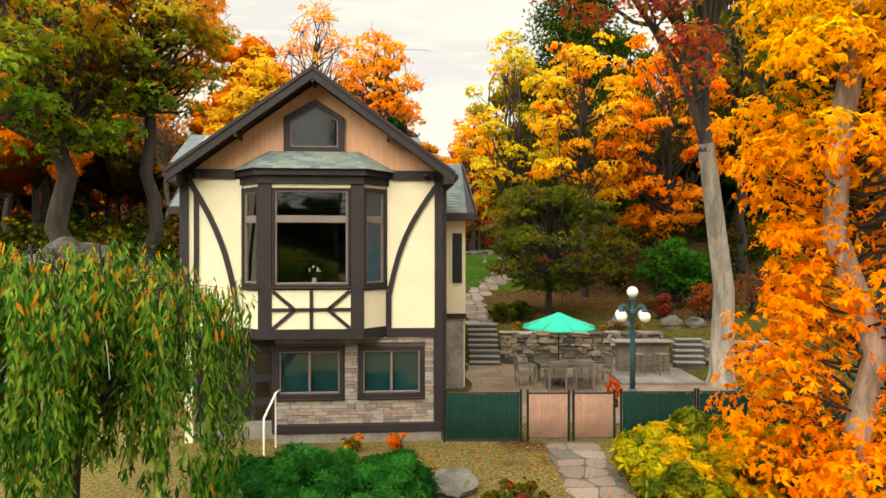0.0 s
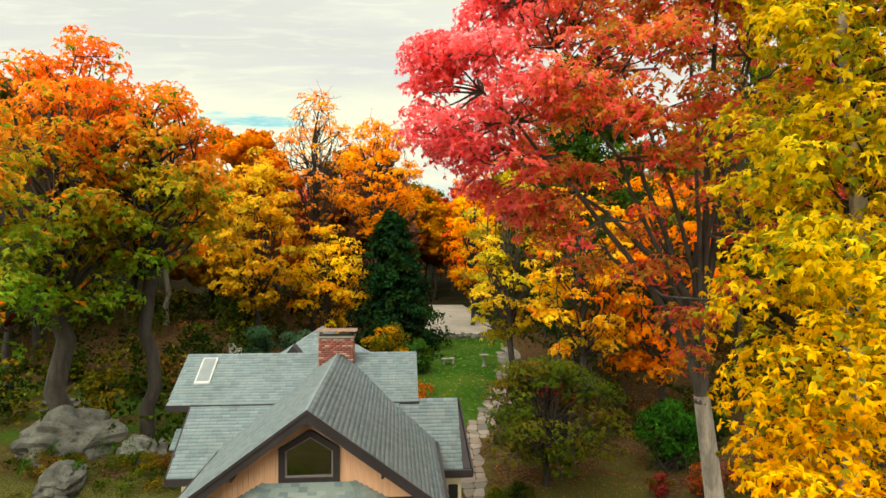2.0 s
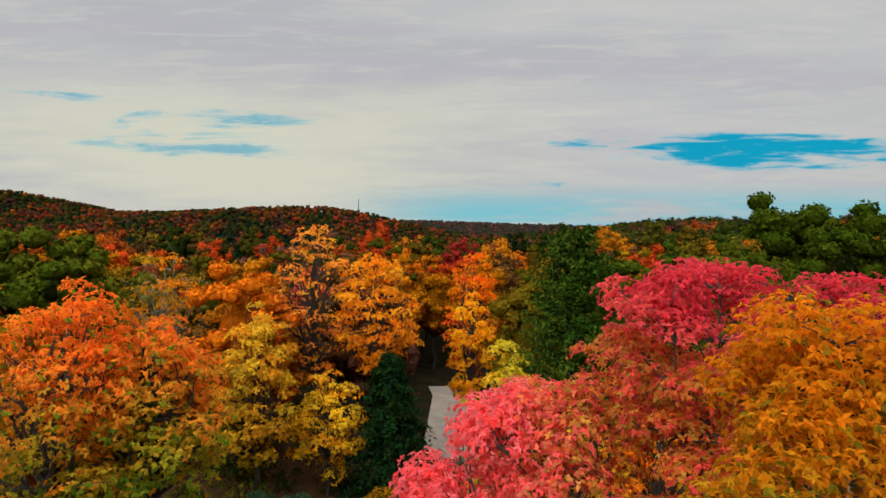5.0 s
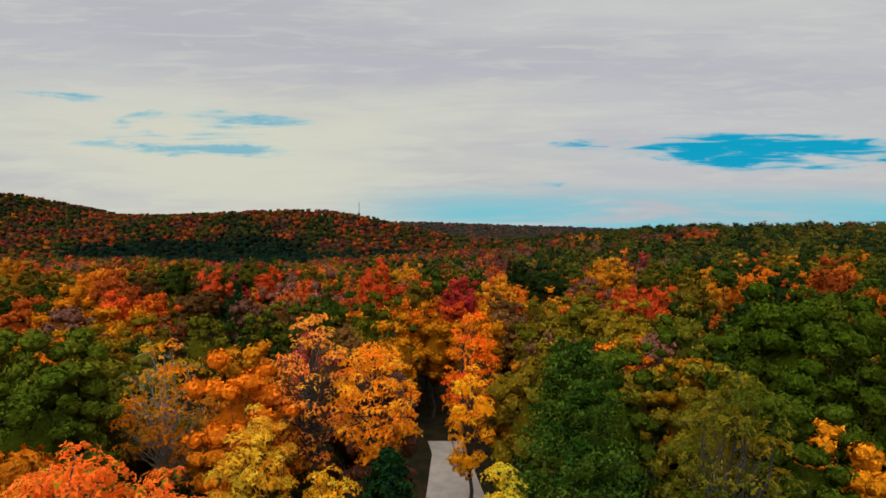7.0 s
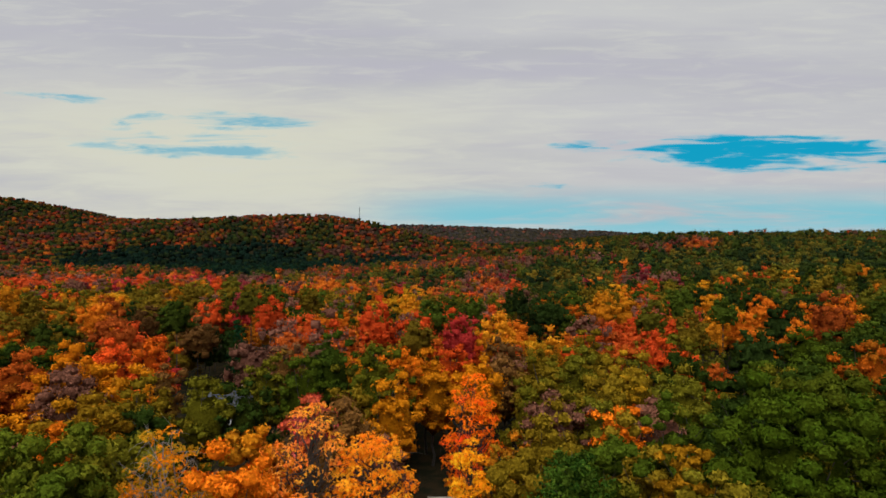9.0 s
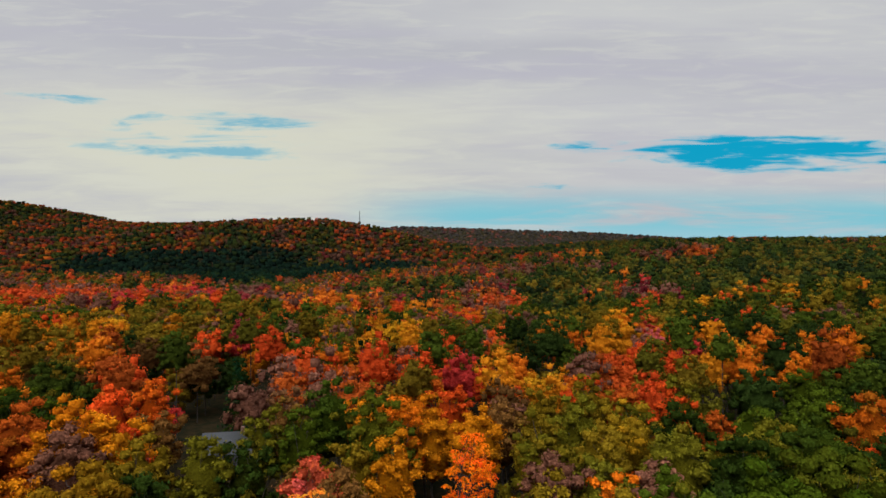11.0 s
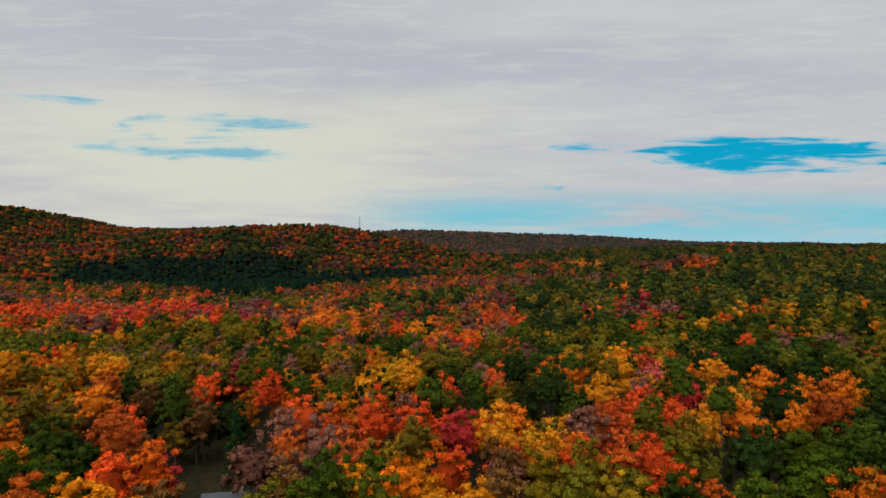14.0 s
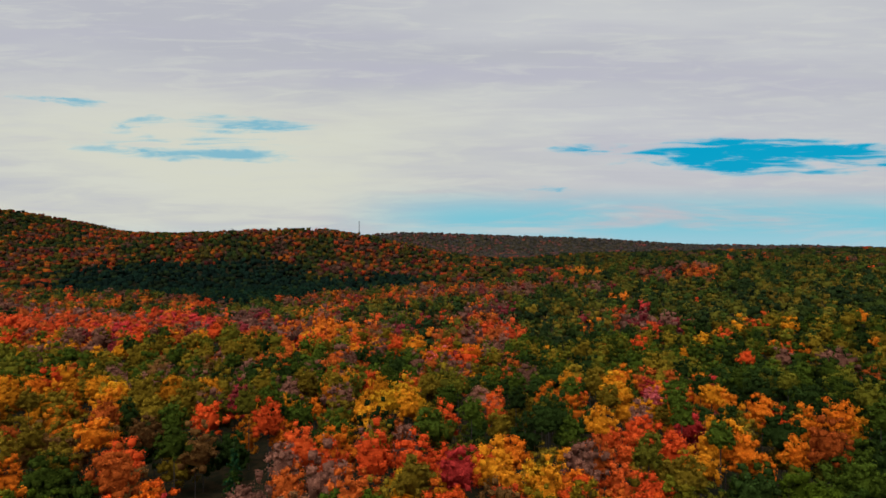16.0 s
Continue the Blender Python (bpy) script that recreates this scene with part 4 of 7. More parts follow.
def clumps_in(rng, count, centre, radius, hollow=0.35):
    """Clump centres through an egg-shaped crown, thicker towards its skin."""
    d = unit(rng.normal(size=(count, 3)))
    r = rng.uniform(hollow, 1.0, count) ** 0.5
    p = d * r[:, None]
    p[:, :2] *= (1.0 - 0.28 * np.clip(p[:, 2:3], 0, 1))
    return np.asarray(centre) + p * np.asarray(radius)


def dome(rng, lumps, centre, radius, half):
    """Clump centres over the skin of one rounded, uneven crown, and their sizes."""
    k = np.arange(lumps) + 0.5
    z = 1 - 1.55 * k / lumps
    turn = k * 2.39996 + rng.uniform(0, 6.28)
    flat_part = np.sqrt(np.clip(1 - z * z, 0, 1))
    d = np.stack([np.cos(turn) * flat_part, np.sin(turn) * flat_part, z], 1) + rng.normal(size=(lumps, 3)) * 0.12
    a, b, c, e = rng.uniform(0, 6.28, 4)
    swell = 1 + 0.14 * np.sin(2 * turn + a) + 0.12 * np.sin(3 * turn + b + z * 2) + 0.10 * np.sin(4 * z + c) + rng.normal(size=lumps) * 0.08
    size = radius * rng.uniform(0.26, 0.44, lumps) * (16 / lumps) ** 0.36
    return np.asarray(centre) + d * swell[:, None] * np.array([radius * 0.72, radius * 0.72, half * 0.76]), size


def limb(rng, a, b, r0, r1, bend=0.12, steps=6, sides=6):
    a, b = np.asarray(a, float), np.asarray(b, float)
    t = np.linspace(0, 1, steps)[:, None]
    wander = rng.normal(size=3) * np.linalg.norm(b - a) * bend
    wiggle = rng.normal(size=(steps, 3)) * np.linalg.norm(b - a) * 0.018
    wiggle[0] = wiggle[-1] = 0
    return tube(a + (b - a) * t + wander * np.sin(t * np.pi) * np.array([1, 1, 0.5]) + wiggle, np.linspace(r0, r1, steps), sides)


def tree(kind, label, x, y, top, radius, palette, weights=None, seed=1, foot=None, bare=0.3, clumps=40, count=2500, size=0.42, bark=DARK_BARK,
         girth=None, lean=(0.0, 0.0), twigs=0.6, flat=0.65, spread=0.34, tint_by=None, group="", stretch=1.0, droop=0.3, fine=True):
    """A leafy tree with trunk, limbs and a crown of many clumps. top: height of its crown above the datum; bare: the share of bare trunk."""
    rng = np.random.default_rng(seed)
    ground = float(land(x, y)) if foot is None else foot
    height = top - ground
    base = np.array([x, y, ground - 0.15])
    low = ground + height * bare
    mid = np.array([x + lean[0], y + lean[1], (low + top) / 2])
    half = (top - low) / 2
    centres = clumps_in(rng, clumps, mid, (radius * 0.8, radius * 0.8 * stretch, half * 0.9))
    radii = radius * spread * rng.uniform(0.65, 1.2, clumps)
    if not fine:
        centres, radii = dome(rng, clumps, mid, radius, half)
    centres[:, 2] = np.minimum(centres[:, 2], top - radii * flat)
    thing = tagged(new(kind), label, "tree", group)
    # wood
    girth = girth or height * 0.013
    fork = base + (mid - base) * np.array([0.35, 0.35, 0]) + np.array([0, 0, (low - ground) + half * 0.35])
    crest = np.array([*(mid[:2]), top - half * 0.35])
    pieces = [limb(rng, base, fork, girth * 1.15, girth * 0.8, 0.014, 8 if fine else 4, 9 if fine else 6), limb(rng, fork, crest, girth * 0.85, girth * 0.12, 0.05, 8 if fine else 4, 7 if fine else 5)]
    for c, r in zip(centres, radii):
        t = rng.uniform(0.0, 0.8)
        start = fork + (crest - fork) * t
        if start[2] > c[2] + 0.5:
            start = fork + (base - fork) * rng.uniform(0.0, 0.12)
        if fine or rng.random() < 0.6:
            pieces.append(limb(rng, start, c, girth * rng.uniform(0.2, 0.38), 0.02, 0.1, 6 if fine else 3, 5 if fine else 3))
        for _ in range(int(rng.poisson(twigs * 2))):
            pieces.append(limb(rng, c, c + rng.normal(size=3) * r * 0.7, 0.03, 0.008, 0.1, 4, 4))
    v, f = joined(pieces)
    raw("trunk", v, f, bark, thing, smooth=True)
    weights = weights or [1] * len(palette)
    heart = mid - np.array([0, 0, half * 0.5])
    if fine:
        per = 5
        spots, out, which = shell(rng, centres, radii, count // per, flat)
        tint = shades(rng, palette, weights, which, clumps)
        if tint_by:
            tint = tint_by(rng, spots, tint)
        v, f, c = sprays(rng, spots, out, size, np.clip(tint, 0.004, 0.85), per, droop)
        normals = np.repeat(leaf_normals(rng, spots, out, heart, 0.3), per, axis=0)
    else:
        spots, out, which = shell(rng, centres, radii, count, flat)
        tint = shades(rng, palette, weights, which, clumps, 0.12)
        tint = (tint * 0.5 + tint.mean(axis=0) * 0.5) * rng.uniform(0.75, 1.2) * rng.uniform(0.82, 1.2, (len(tint), 1))
        odd = (rng.random(clumps) < 0.07)[which][:, None]
        tint = np.where(odd, tint * 0.6 + np.array([0.10, 0.06, 0.004]), tint)
        v, f, c = flecks(rng, spots, out, size, tint)
        normals = np.repeat(unit(out + unit(spots - heart) * 0.7 + rng.normal(size=out.shape) * 0.3), 3, axis=0)
        first = np.array([np.flatnonzero(which == k)[0] if (which == k).any() else 0 for k in range(clumps)])
        # inner balls are tinted darker: shade inside the crown put into their colour
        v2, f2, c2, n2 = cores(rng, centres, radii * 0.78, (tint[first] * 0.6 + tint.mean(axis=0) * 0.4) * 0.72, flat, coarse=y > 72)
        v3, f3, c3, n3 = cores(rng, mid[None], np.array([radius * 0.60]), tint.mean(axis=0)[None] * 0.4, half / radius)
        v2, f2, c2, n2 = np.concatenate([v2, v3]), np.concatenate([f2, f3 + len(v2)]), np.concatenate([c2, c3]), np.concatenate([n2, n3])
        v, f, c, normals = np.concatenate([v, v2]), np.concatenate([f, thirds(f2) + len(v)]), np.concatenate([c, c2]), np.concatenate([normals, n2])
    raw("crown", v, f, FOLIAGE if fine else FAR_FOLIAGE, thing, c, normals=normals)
    return thing


def conifer(label, x, y, top, radius, palette, seed=1, foot=None, count=5000, size=0.4, tiers=26, group="", droop=0.25, shape=0.72):
    """A spruce or cedar: a straight trunk with whorls of drooping boughs that carry sprays of needles."""
    rng = np.random.default_rng(seed)
    ground = float(land(x, y)) if foot is None else foot
    height = top - ground
    thing = tagged(new("conifer"), label, "tree", group)
    pieces = [tube([(x, y, ground - 0.1), (x, y, ground + height * 0.5), (x, y, top)], [height * 0.014, height * 0.008, 0.02], 7)]
    spots, out, tint = [], [], []
    per = max(1, count // (tiers * 9))
    for k in range(tiers):
        h = 0.05 + 0.93 * k / tiers
        reach = radius * (1 - h) ** shape * rng.uniform(0.9, 1.1)
        for b in range(9):
            ang = rng.uniform(0, 2 * np.pi)
            length = reach * rng.uniform(0.7, 1.12)
            a = np.array([x, y, ground + height * h])
            tip = a + np.array([math.cos(ang) * length, math.sin(ang) * length, -droop * length + rng.normal() * 0.15])
            if k % 2 == 0 and b % 2 == 0:
                pieces.append(tube([a, tip], [0.05, 0.012], 4))
            t = rng.uniform(0.15, 1.05, per)[:, None]
            p = a + (tip - a) * t + rng.normal(size=(per, 3)) * np.array([0.22, 0.22, 0.16]) * (0.5 + length * 0.2)
            spots.append(p)
            out.append(np.tile(unit((tip - a)[None])[0], (per, 1)))
            tint.append(np.tile(np.array(palette[rng.integers(len(palette))]) * rng.uniform(0.7, 1.3), (per, 1)))
    v, f = joined(pieces)
    raw("trunk", v, f, DARK_BARK, thing, smooth=True)
    v, f, c = leaves(rng, np.concatenate(spots), np.concatenate(out), size, np.concatenate(tint), 0.4, 0.6, 0.45)
    raw("crown", v, f, NEEDLES, thing, c)
    return thing


def layered(levels, tones, odd):
    """Colours by the height of the leaf, with some leaves of an odd colour."""
    def run(rng, spots, tint):
        z = spots[:, 2] + rng.normal(size=len(spots)) * 1.3 + 2.2 * np.sin(spots[:, 0] * 0.8) * np.cos(spots[:, 1] * 0.7)
        pick = np.stack([np.interp(z, levels, np.array(tones)[:, k]) for k in range(3)], 1)
        other = (rng.random(len(spots)) < 0.12)[:, None]
        return np.clip(np.where(other, np.array(odd)[rng.integers(len(odd), size=len(spots))], pick) * rng.uniform(0.75, 1.25, (len(spots), 1)), 0.004, 0.85)
    return run


OAK_TINT = layered([3, 11, 14.5, 17.5, 19.5, 22], [(0.15, 0.40, 0.03), (0.26, 0.40, 0.035), (0.38, 0.31, 0.02), (0.62, 0.27, 0.025), (0.74, 0.24, 0.025), (0.74, 0.17, 0.018)], [(0.20, 0.28, 0.02), (0.80, 0.26, 0.02), (0.10, 0.20, 0.015)])


# --- trees about the house
def maple_tint(rng, spots, tint):
    """Pink and crimson to the outside and the top of the crown, rust and olive in its inner side."""
    x, z = spots[:, 0], spots[:, 2]
    t = np.clip((x - 2.0) / 2.2 + (z - 20) * -0.05 + rng.normal(size=len(spots)) * 0.25, 0, 1)[:, None]
    t = np.where((z > 22.6 + 0.12 * x)[:, None], t * 0.4, t)
    outer = np.array([(0.80, 0.19, 0.21), (0.82, 0.14, 0.15), (0.80, 0.10, 0.10)])[rng.integers(3, size=len(spots))]
    inner = np.array([(0.60, 0.21, 0.04), (0.70, 0.10, 0.08), (0.54, 0.20, 0.04), (0.52, 0.30, 0.05), (0.66, 0.10, 0.06)])[rng.integers(5, size=len(spots))]
    deep = np.clip((x - 4.2) / 2.0, 0, 1)[:, None] * np.clip((z - 22.6) / 1.6, 0, 1)[:, None]
    tone = outer * (1 - t) + inner * t
    return (tone * (1 - deep) + np.array([0.60, 0.05, 0.07]) * deep) * rng.uniform(0.75, 1.2, (len(spots), 1))


def red_maple():
    """The tall red maple by the patio: a pale leaning trunk that forks high up into long limbs."""
    rng = np.random.default_rng(11)
    thing = tagged(new("red_maple_tree"), "tall red maple with pale bark and crimson leaves beside the patio", "tree")
    base, fork = np.array([9.5, 21.6, -0.2]), np.array([8.8, 21.2, 8.1])
    spine = [base, base + (0.02, 0, 0.5), (9.55, 21.5, 3.2), fork]
    v, f = tube(spine, [0.58, 0.41, 0.33, 0.26], 12)
    raw("trunk", v, f, PALE_BARK, thing, smooth=True)
    crest = np.array([8.5, 20.8, 13.2])
    pieces = [limb(rng, fork - np.array([0, 0, 0.3]), crest, 0.25, 0.10, 0.03, 7, 9)]
    tips = [(0.2, 18.8, 18.6), (2.4, 18.0, 19.8), (4.4, 21.0, 20.4), (6.8, 17.5, 23.0), (8.2, 18.0, 24.6), (10.6, 18.5, 24.4), (11.6, 22.0, 19.5), (6.6, 22.8, 15.5), (4.4, 21.5, 13.6), (8.9, 18.2, 19.0), (2.6, 21.2, 16.2), (5.4, 19.0, 18.5)]
    mains = []
    for k, tip in enumerate(tips):
        start = fork + (crest - fork) * (0.62 * k / len(tips)) + np.array([0, 0, -0.2])
        tip = np.array(tip)
        t = np.linspace(0, 1, 11)[:, None]
        way = start + (tip - start) * np.c_[t ** 1.25, t ** 1.25, t ** 0.85] + rng.normal(size=(11, 3)) * 0.12 * t
        mains.append(way)
        pieces.append(tube(way, np.linspace(0.14 if k % 2 == 0 else 0.10, 0.022, 11), 7))
    # the crown: an open fan, low beside the trunk and high where the limbs reach out
    centres = []
    while len(centres) < 260:
        x, u, q = rng.uniform(-0.6, 12.2), rng.uniform(0, 1), rng.uniform(-1, 1)
        low = np.interp(x, [-0.6, 2.3, 5.5, 7.6, 12.2], [16.2, 14.0, 11.0, 9.6, 13.0])
        high = np.interp(x, [-0.6, 0.6, 2.2, 3.7, 5.2, 6.4, 9.5, 12.2], [18.2, 20.3, 21.4, 21.0, 22.4, 25.0, 25.4, 24.4])
        z = low + (high - low) * u
        deep = 4.3 * math.sqrt(max(0.08, 1 - ((x - 5.8) / 6.8) ** 2)) * math.sqrt(max(0.1, 1 - (2 * u - 1) ** 2 * 0.8))
        if u < 0.3 and x > 4.0 and rng.random() < 0.3:
            continue
        if abs(q) < 0.35 and 0.15 < u < 0.8 and rng.random() < 0.75:
            continue
        centres.append((x, 19.6 - 0.22 * max(0.0, x - 4.0) + q * deep, z))
    for _ in range(60):
        x = rng.uniform(5.8, 10.6)
        centres.append((x, 18.6 + rng.uniform(-1.8, 1.8), rng.uniform(19.5, 25.0)))
    centres = np.array(centres)
    radii = rng.uniform(0.6, 1.15, len(centres))
    for c, r in zip(centres, radii):
        near = min((np.linalg.norm(wp - c) + 0.6 * max(0, wp[2] - c[2]), m, i) for m, way in enumerate(mains) for i, wp in enumerate(way))
        pieces.append(limb(rng, mains[near[1]][near[2]], c, 0.05, 0.012, 0.1, 5, 5))
        for _ in range(2):
            pieces.append(limb(rng, c, c + np.clip(rng.normal(size=3), -1, 1) * r * 0.7, 0.018, 0.006, 0.1, 4, 4))
    v, f = joined(pieces)
    raw("limb_work", v, f, LIMB_BARK, thing, smooth=True)
    spots, out, which = shell(rng, centres, radii, 20500, 0.62)
    v, f, c = sprays(rng, spots, out, 0.165, np.clip(maple_tint(rng, spots, None), 0.004, 0.85), 5, 0.35)
    raw("crown", v, f, FOLIAGE, thing, c, normals=np.repeat(leaf_normals(rng, spots, out, (7.0, 20.5, 14.0), 0.35), 5, axis=0))


def hickory_tint(rng, spots, tint):
    """Orange low down, yellow half way up, yellow green above and golden at the very top."""
    z = spots[:, 2] + rng.normal(size=len(spots)) * 1.1
    stops = np.array([0, 6.5, 9.0, 14.0, 19.0, 23.0, 26.0])
    tones = np.array([(0.86, 0.30, 0.010), (0.86, 0.35, 0.010), (0.82, 0.48, 0.015), (0.66, 0.49, 0.02), (0.52, 0.33, 0.014), (0.58, 0.22, 0.008), (0.62, 0.185, 0.007)])
    pick = np.stack([np.interp(z, stops, tones[:, k]) for k in range(3)], 1)
    olive = (rng.random(len(spots)) < np.interp(spots[:, 2], [6, 12, 20, 23], [0.06, 0.28, 0.24, 0.05]))[:, None]
    return np.where(olive, pick * 0.25 + np.array([0.13, 0.19, 0.015]) * 0.75, pick) * rng.uniform(0.82, 1.2, (len(spots), 1))


def gold_tree():
    """The tree close to the camera that keeps its branches down to the ground."""
    rng = np.random.default_rng(5)
    thing = tagged(new("golden_oak_tree"), "tall tree with drooping orange and yellow leaves down to the ground", "tree")
    x, y = 7.55, 11.5
    pieces = [limb(rng, (x, y, -0.5), (x, y, 12), 0.24, 0.17, 0.02, 8, 10), limb(rng, (x, y, 12), (x + 0.2, y, 22), 0.17, 0.02, 0.03, 8, 8)]
    v, f = joined(pieces)
    raw("trunk", v, f, PALE_BARK, thing, smooth=True)
    pieces = []
    centres, radii = [], []
    for k in range(470):
        z = 0.5 + 24.2 * ((k * 0.618) % 1.0)
        reach = (1.9 + 0.7 * min(1.0, max(0.0, z - 4) / 8)) * (1 - max(0, z - 22.0) / 7.0) * (0.9 + 0.12 * math.sin(z * 1.3)) + (0.5 if z < 4 else 0)
        ang = rng.uniform(0, 2 * np.pi)
        r = reach * rng.uniform(0.4, 1.0) ** 0.6
        c = np.array([x + 0.3 + math.cos(ang) * r, y + math.sin(ang) * r * 0.9, z])
        if 1.6 < z < 5.2 and abs(c[0] - x * c[1] / y) < 0.55 and c[1] < y:
            continue
        centres.append(c)
        radii.append(rng.uniform(0.5, 0.95))
        pieces.append(limb(rng, (x, y, max(0.8, z - r * 0.35)), c, 0.035, 0.006, 0.08, 6, 4))
    v, f = joined(pieces)
    raw("limb_work", v, f, DARK_BARK, thing, smooth=True)
    for _ in range(80):
        near = rng.uniform(8.9, 10.4)
        centres.append(np.array([x * near / y + rng.uniform(-1.0, 1.2), near, rng.uniform(6.0, 23.2)]))
        radii.append(rng.uniform(0.5, 0.8))
    for _ in range(30):
        ang, r = rng.uniform(0, 6.28), rng.uniform(0.2, 2.3)
        centres.append(np.array([x + 0.3 + math.cos(ang) * r, y + math.sin(ang) * r, 23.9 - 0.28 * r + rng.normal() * 0.25]))
        radii.append(rng.uniform(0.6, 0.9))
    for _ in range(36):
        c = np.array([x + rng.uniform(-1.9, 1.6), y + rng.uniform(-2.2, 0.2), rng.uniform(-0.3, 1.4)])
        centres.append(c)
        radii.append(rng.uniform(0.55, 0.9))
    centres, radii = np.array(centres), np.array(radii)
    spots, out, which = shell(rng, centres, radii, 26000, 0.75, 0.45)
    v, f, c = sprays(rng, spots, out, 0.14, np.clip(hickory_tint(rng, spots, None), 0.004, 0.85), 6, 0.75, 0.42)
    raw("crown", v, f, FOLIAGE, thing, c, normals=np.repeat(leaf_normals(rng, spots, out, np.c_[np.full(len(spots), x), np.full(len(spots), y), spots[:, 2] - 1.6], 0.35), 6, axis=0))


def weeping_tree():
    """The low weeping cherry in front of the house: arching branches with hanging strands of narrow leaves."""
    rng = np.random.default_rng(3)
    thing = tagged(new("weeping_cherry_tree"), "weeping cherry with hanging green and orange tinged strands of leaves", "tree")
    x, y, ground = -5.0, 8.2, float(land(-5.0, 8.2))
    pieces = [limb(rng, (x, y, ground - 0.2), (x + 0.1, y, 3.2), 0.17, 0.12, 0.05, 7, 9)]
    spots, out, tint = [], [], []
    for k in range(135):
        ang = rng.uniform(0, 2 * np.pi)
        reach = rng.uniform(0.2, 2.0)
        peak = 4.42 - 0.13 * reach ** 2 + rng.normal() * 0.16
        knee = np.array([x + math.cos(ang) * reach, y + math.sin(ang) * reach * 0.9, peak])
        if k % 2 == 0:
            pieces.append(limb(rng, (x + 0.1, y, rng.uniform(2.2, 3.3)), knee, 0.035, 0.012, 0.12, 7, 5))
        for s in range(4):
            drop = rng.uniform(0.9, 3.4) * (0.55 + 0.2 * reach)
            foot = knee + np.array([math.cos(ang) * 0.35 * rng.uniform(0.2, 1.3), math.sin(ang) * 0.3, 0]) + rng.normal(size=3) * np.array([0.2, 0.2, 0.08])
            end = np.array([foot[0] + rng.normal() * 0.1, foot[1] + rng.normal() * 0.1, max(ground + 0.15, foot[2] - drop)])
            count = int(58 * (foot[2] - end[2]))
            t = rng.uniform(0, 1, count)[:, None]
            p = foot + (end - foot) * t + rng.normal(size=(count, 3)) * 0.034
            if s == 0:
                pieces.append(tube([knee, foot, end], [0.007, 0.005, 0.002], 4))
            spots.append(p)
            out.append(np.tile((math.cos(ang), math.sin(ang), -0.2), (count, 1)))
            warm = rng.random(count) < np.clip(0.05 + (p[:, 2] - 3.5) * 0.35, 0.04, 0.5) * 0.4
            tone = np.where(warm[:, None], np.array([(0.52, 0.22, 0.02)]), np.array([(0.02, 0.07, 0.010), (0.07, 0.17, 0.02), (0.20, 0.28, 0.04)])[rng.integers(3, size=count)])
            tint.append(tone * rng.uniform(0.7, 1.35, (count, 1)))
    arches = []
    for k in range(16):
        ang, reach = rng.uniform(3.2, 6.2), rng.uniform(1.3, 2.2)
        ways = np.array([math.cos(ang), math.sin(ang) * 0.9])
        rise = rng.uniform(2.2, 3.9)
        arc = [(x + 0.1 + ways[0] * reach * s, y + ways[1] * reach * s, 2.2 + (rise - 2.2) * math.sin(min(1.0, s * 1.3) * 1.57) - 0.9 * max(0.0, s - 0.75) ** 2 * 4) for s in np.linspace(0, 1.15, 9)]
        arches.append(tube(np.array(arc) + rng.normal(size=(9, 3)) * 0.03, np.linspace(0.028, 0.006, 9), 5))
    v, f = joined(pieces)
    raw("trunk", v, f, DARK_BARK, thing, smooth=True)
    v, f = joined(arches)
    raw("arching_branch", v, f, GREY_TWIG, thing, smooth=True)
    p, o, c = np.concatenate(spots), np.concatenate(out), np.concatenate(tint)
    n = len(p)
    normal = unit(o * 0.9 + rng.normal(size=(n, 3)) * 0.55)
    axis = unit(np.array([0, 0, -1.0]) + rng.normal(size=(n, 3)) * 0.32)
    side = unit(np.cross(normal, axis))
    s = rng.uniform(0.09, 0.20, n)[:, None]
    v = np.stack([p, p - side * s * 0.12 + axis * s * 0.4, p + axis * s, p + side * s * 0.12 + axis * s * 0.4], 1).reshape(-1, 3)
    raw("crown", v, np.arange(4 * n).reshape(n, 4), FOLIAGE, thing, np.repeat(c, 4, axis=0))


weeping_tree()
gold_tree()
red_maple()

tree("oak_tree", "oak with olive leaves and orange tips beside the wood", -19.6, 24.5, 21.8, 5.0, [ORANGE, GOLD, OLIVE, MOSS], [3, 2, 2, 2], 21, bare=0.26, clumps=120, count=18000, size=0.24, bark=LIMB_BARK, girth=0.36, spread=0.24, flat=0.55, tint_by=OAK_TINT, droop=0.5)
tree("oak_tree", "old oak with grey forked trunk and green and orange leaves", -19.3, 32.0, 24.8, 6.4, [GREEN, MOSS, OLIVE, ORANGE], [3, 2, 1, 1], 22, bare=0.22, clumps=130, count=28000, size=0.26, bark=LIMB_BARK, girth=0.5, spread=0.23, flat=0.55, tint_by=OAK_TINT, droop=0.5)
tree("oak_tree", "dark trunked oak with orange leaves behind the boulder", -15.6, 33.6, 22.6, 5.2, [ORANGE, RUST, FLAME, OLIVE], [4, 2, 2, 2], 23, bare=0.4, clumps=110, count=22000, size=0.26, girth=0.34, spread=0.23, flat=0.55, tint_by=OAK_TINT, droop=0.5)
tree("yellow_birch_tree", "slender tree with yellow leaves behind the house", -15.2, 52.0, 22.0, 4.4, [(0.66, 0.44, 0.03), (0.66, 0.34, 0.02), (0.38, 0.28, 0.02)], [3, 3, 1], 24, bare=0.08, clumps=110, count=16000, size=0.30, spread=0.22, twigs=1.0)
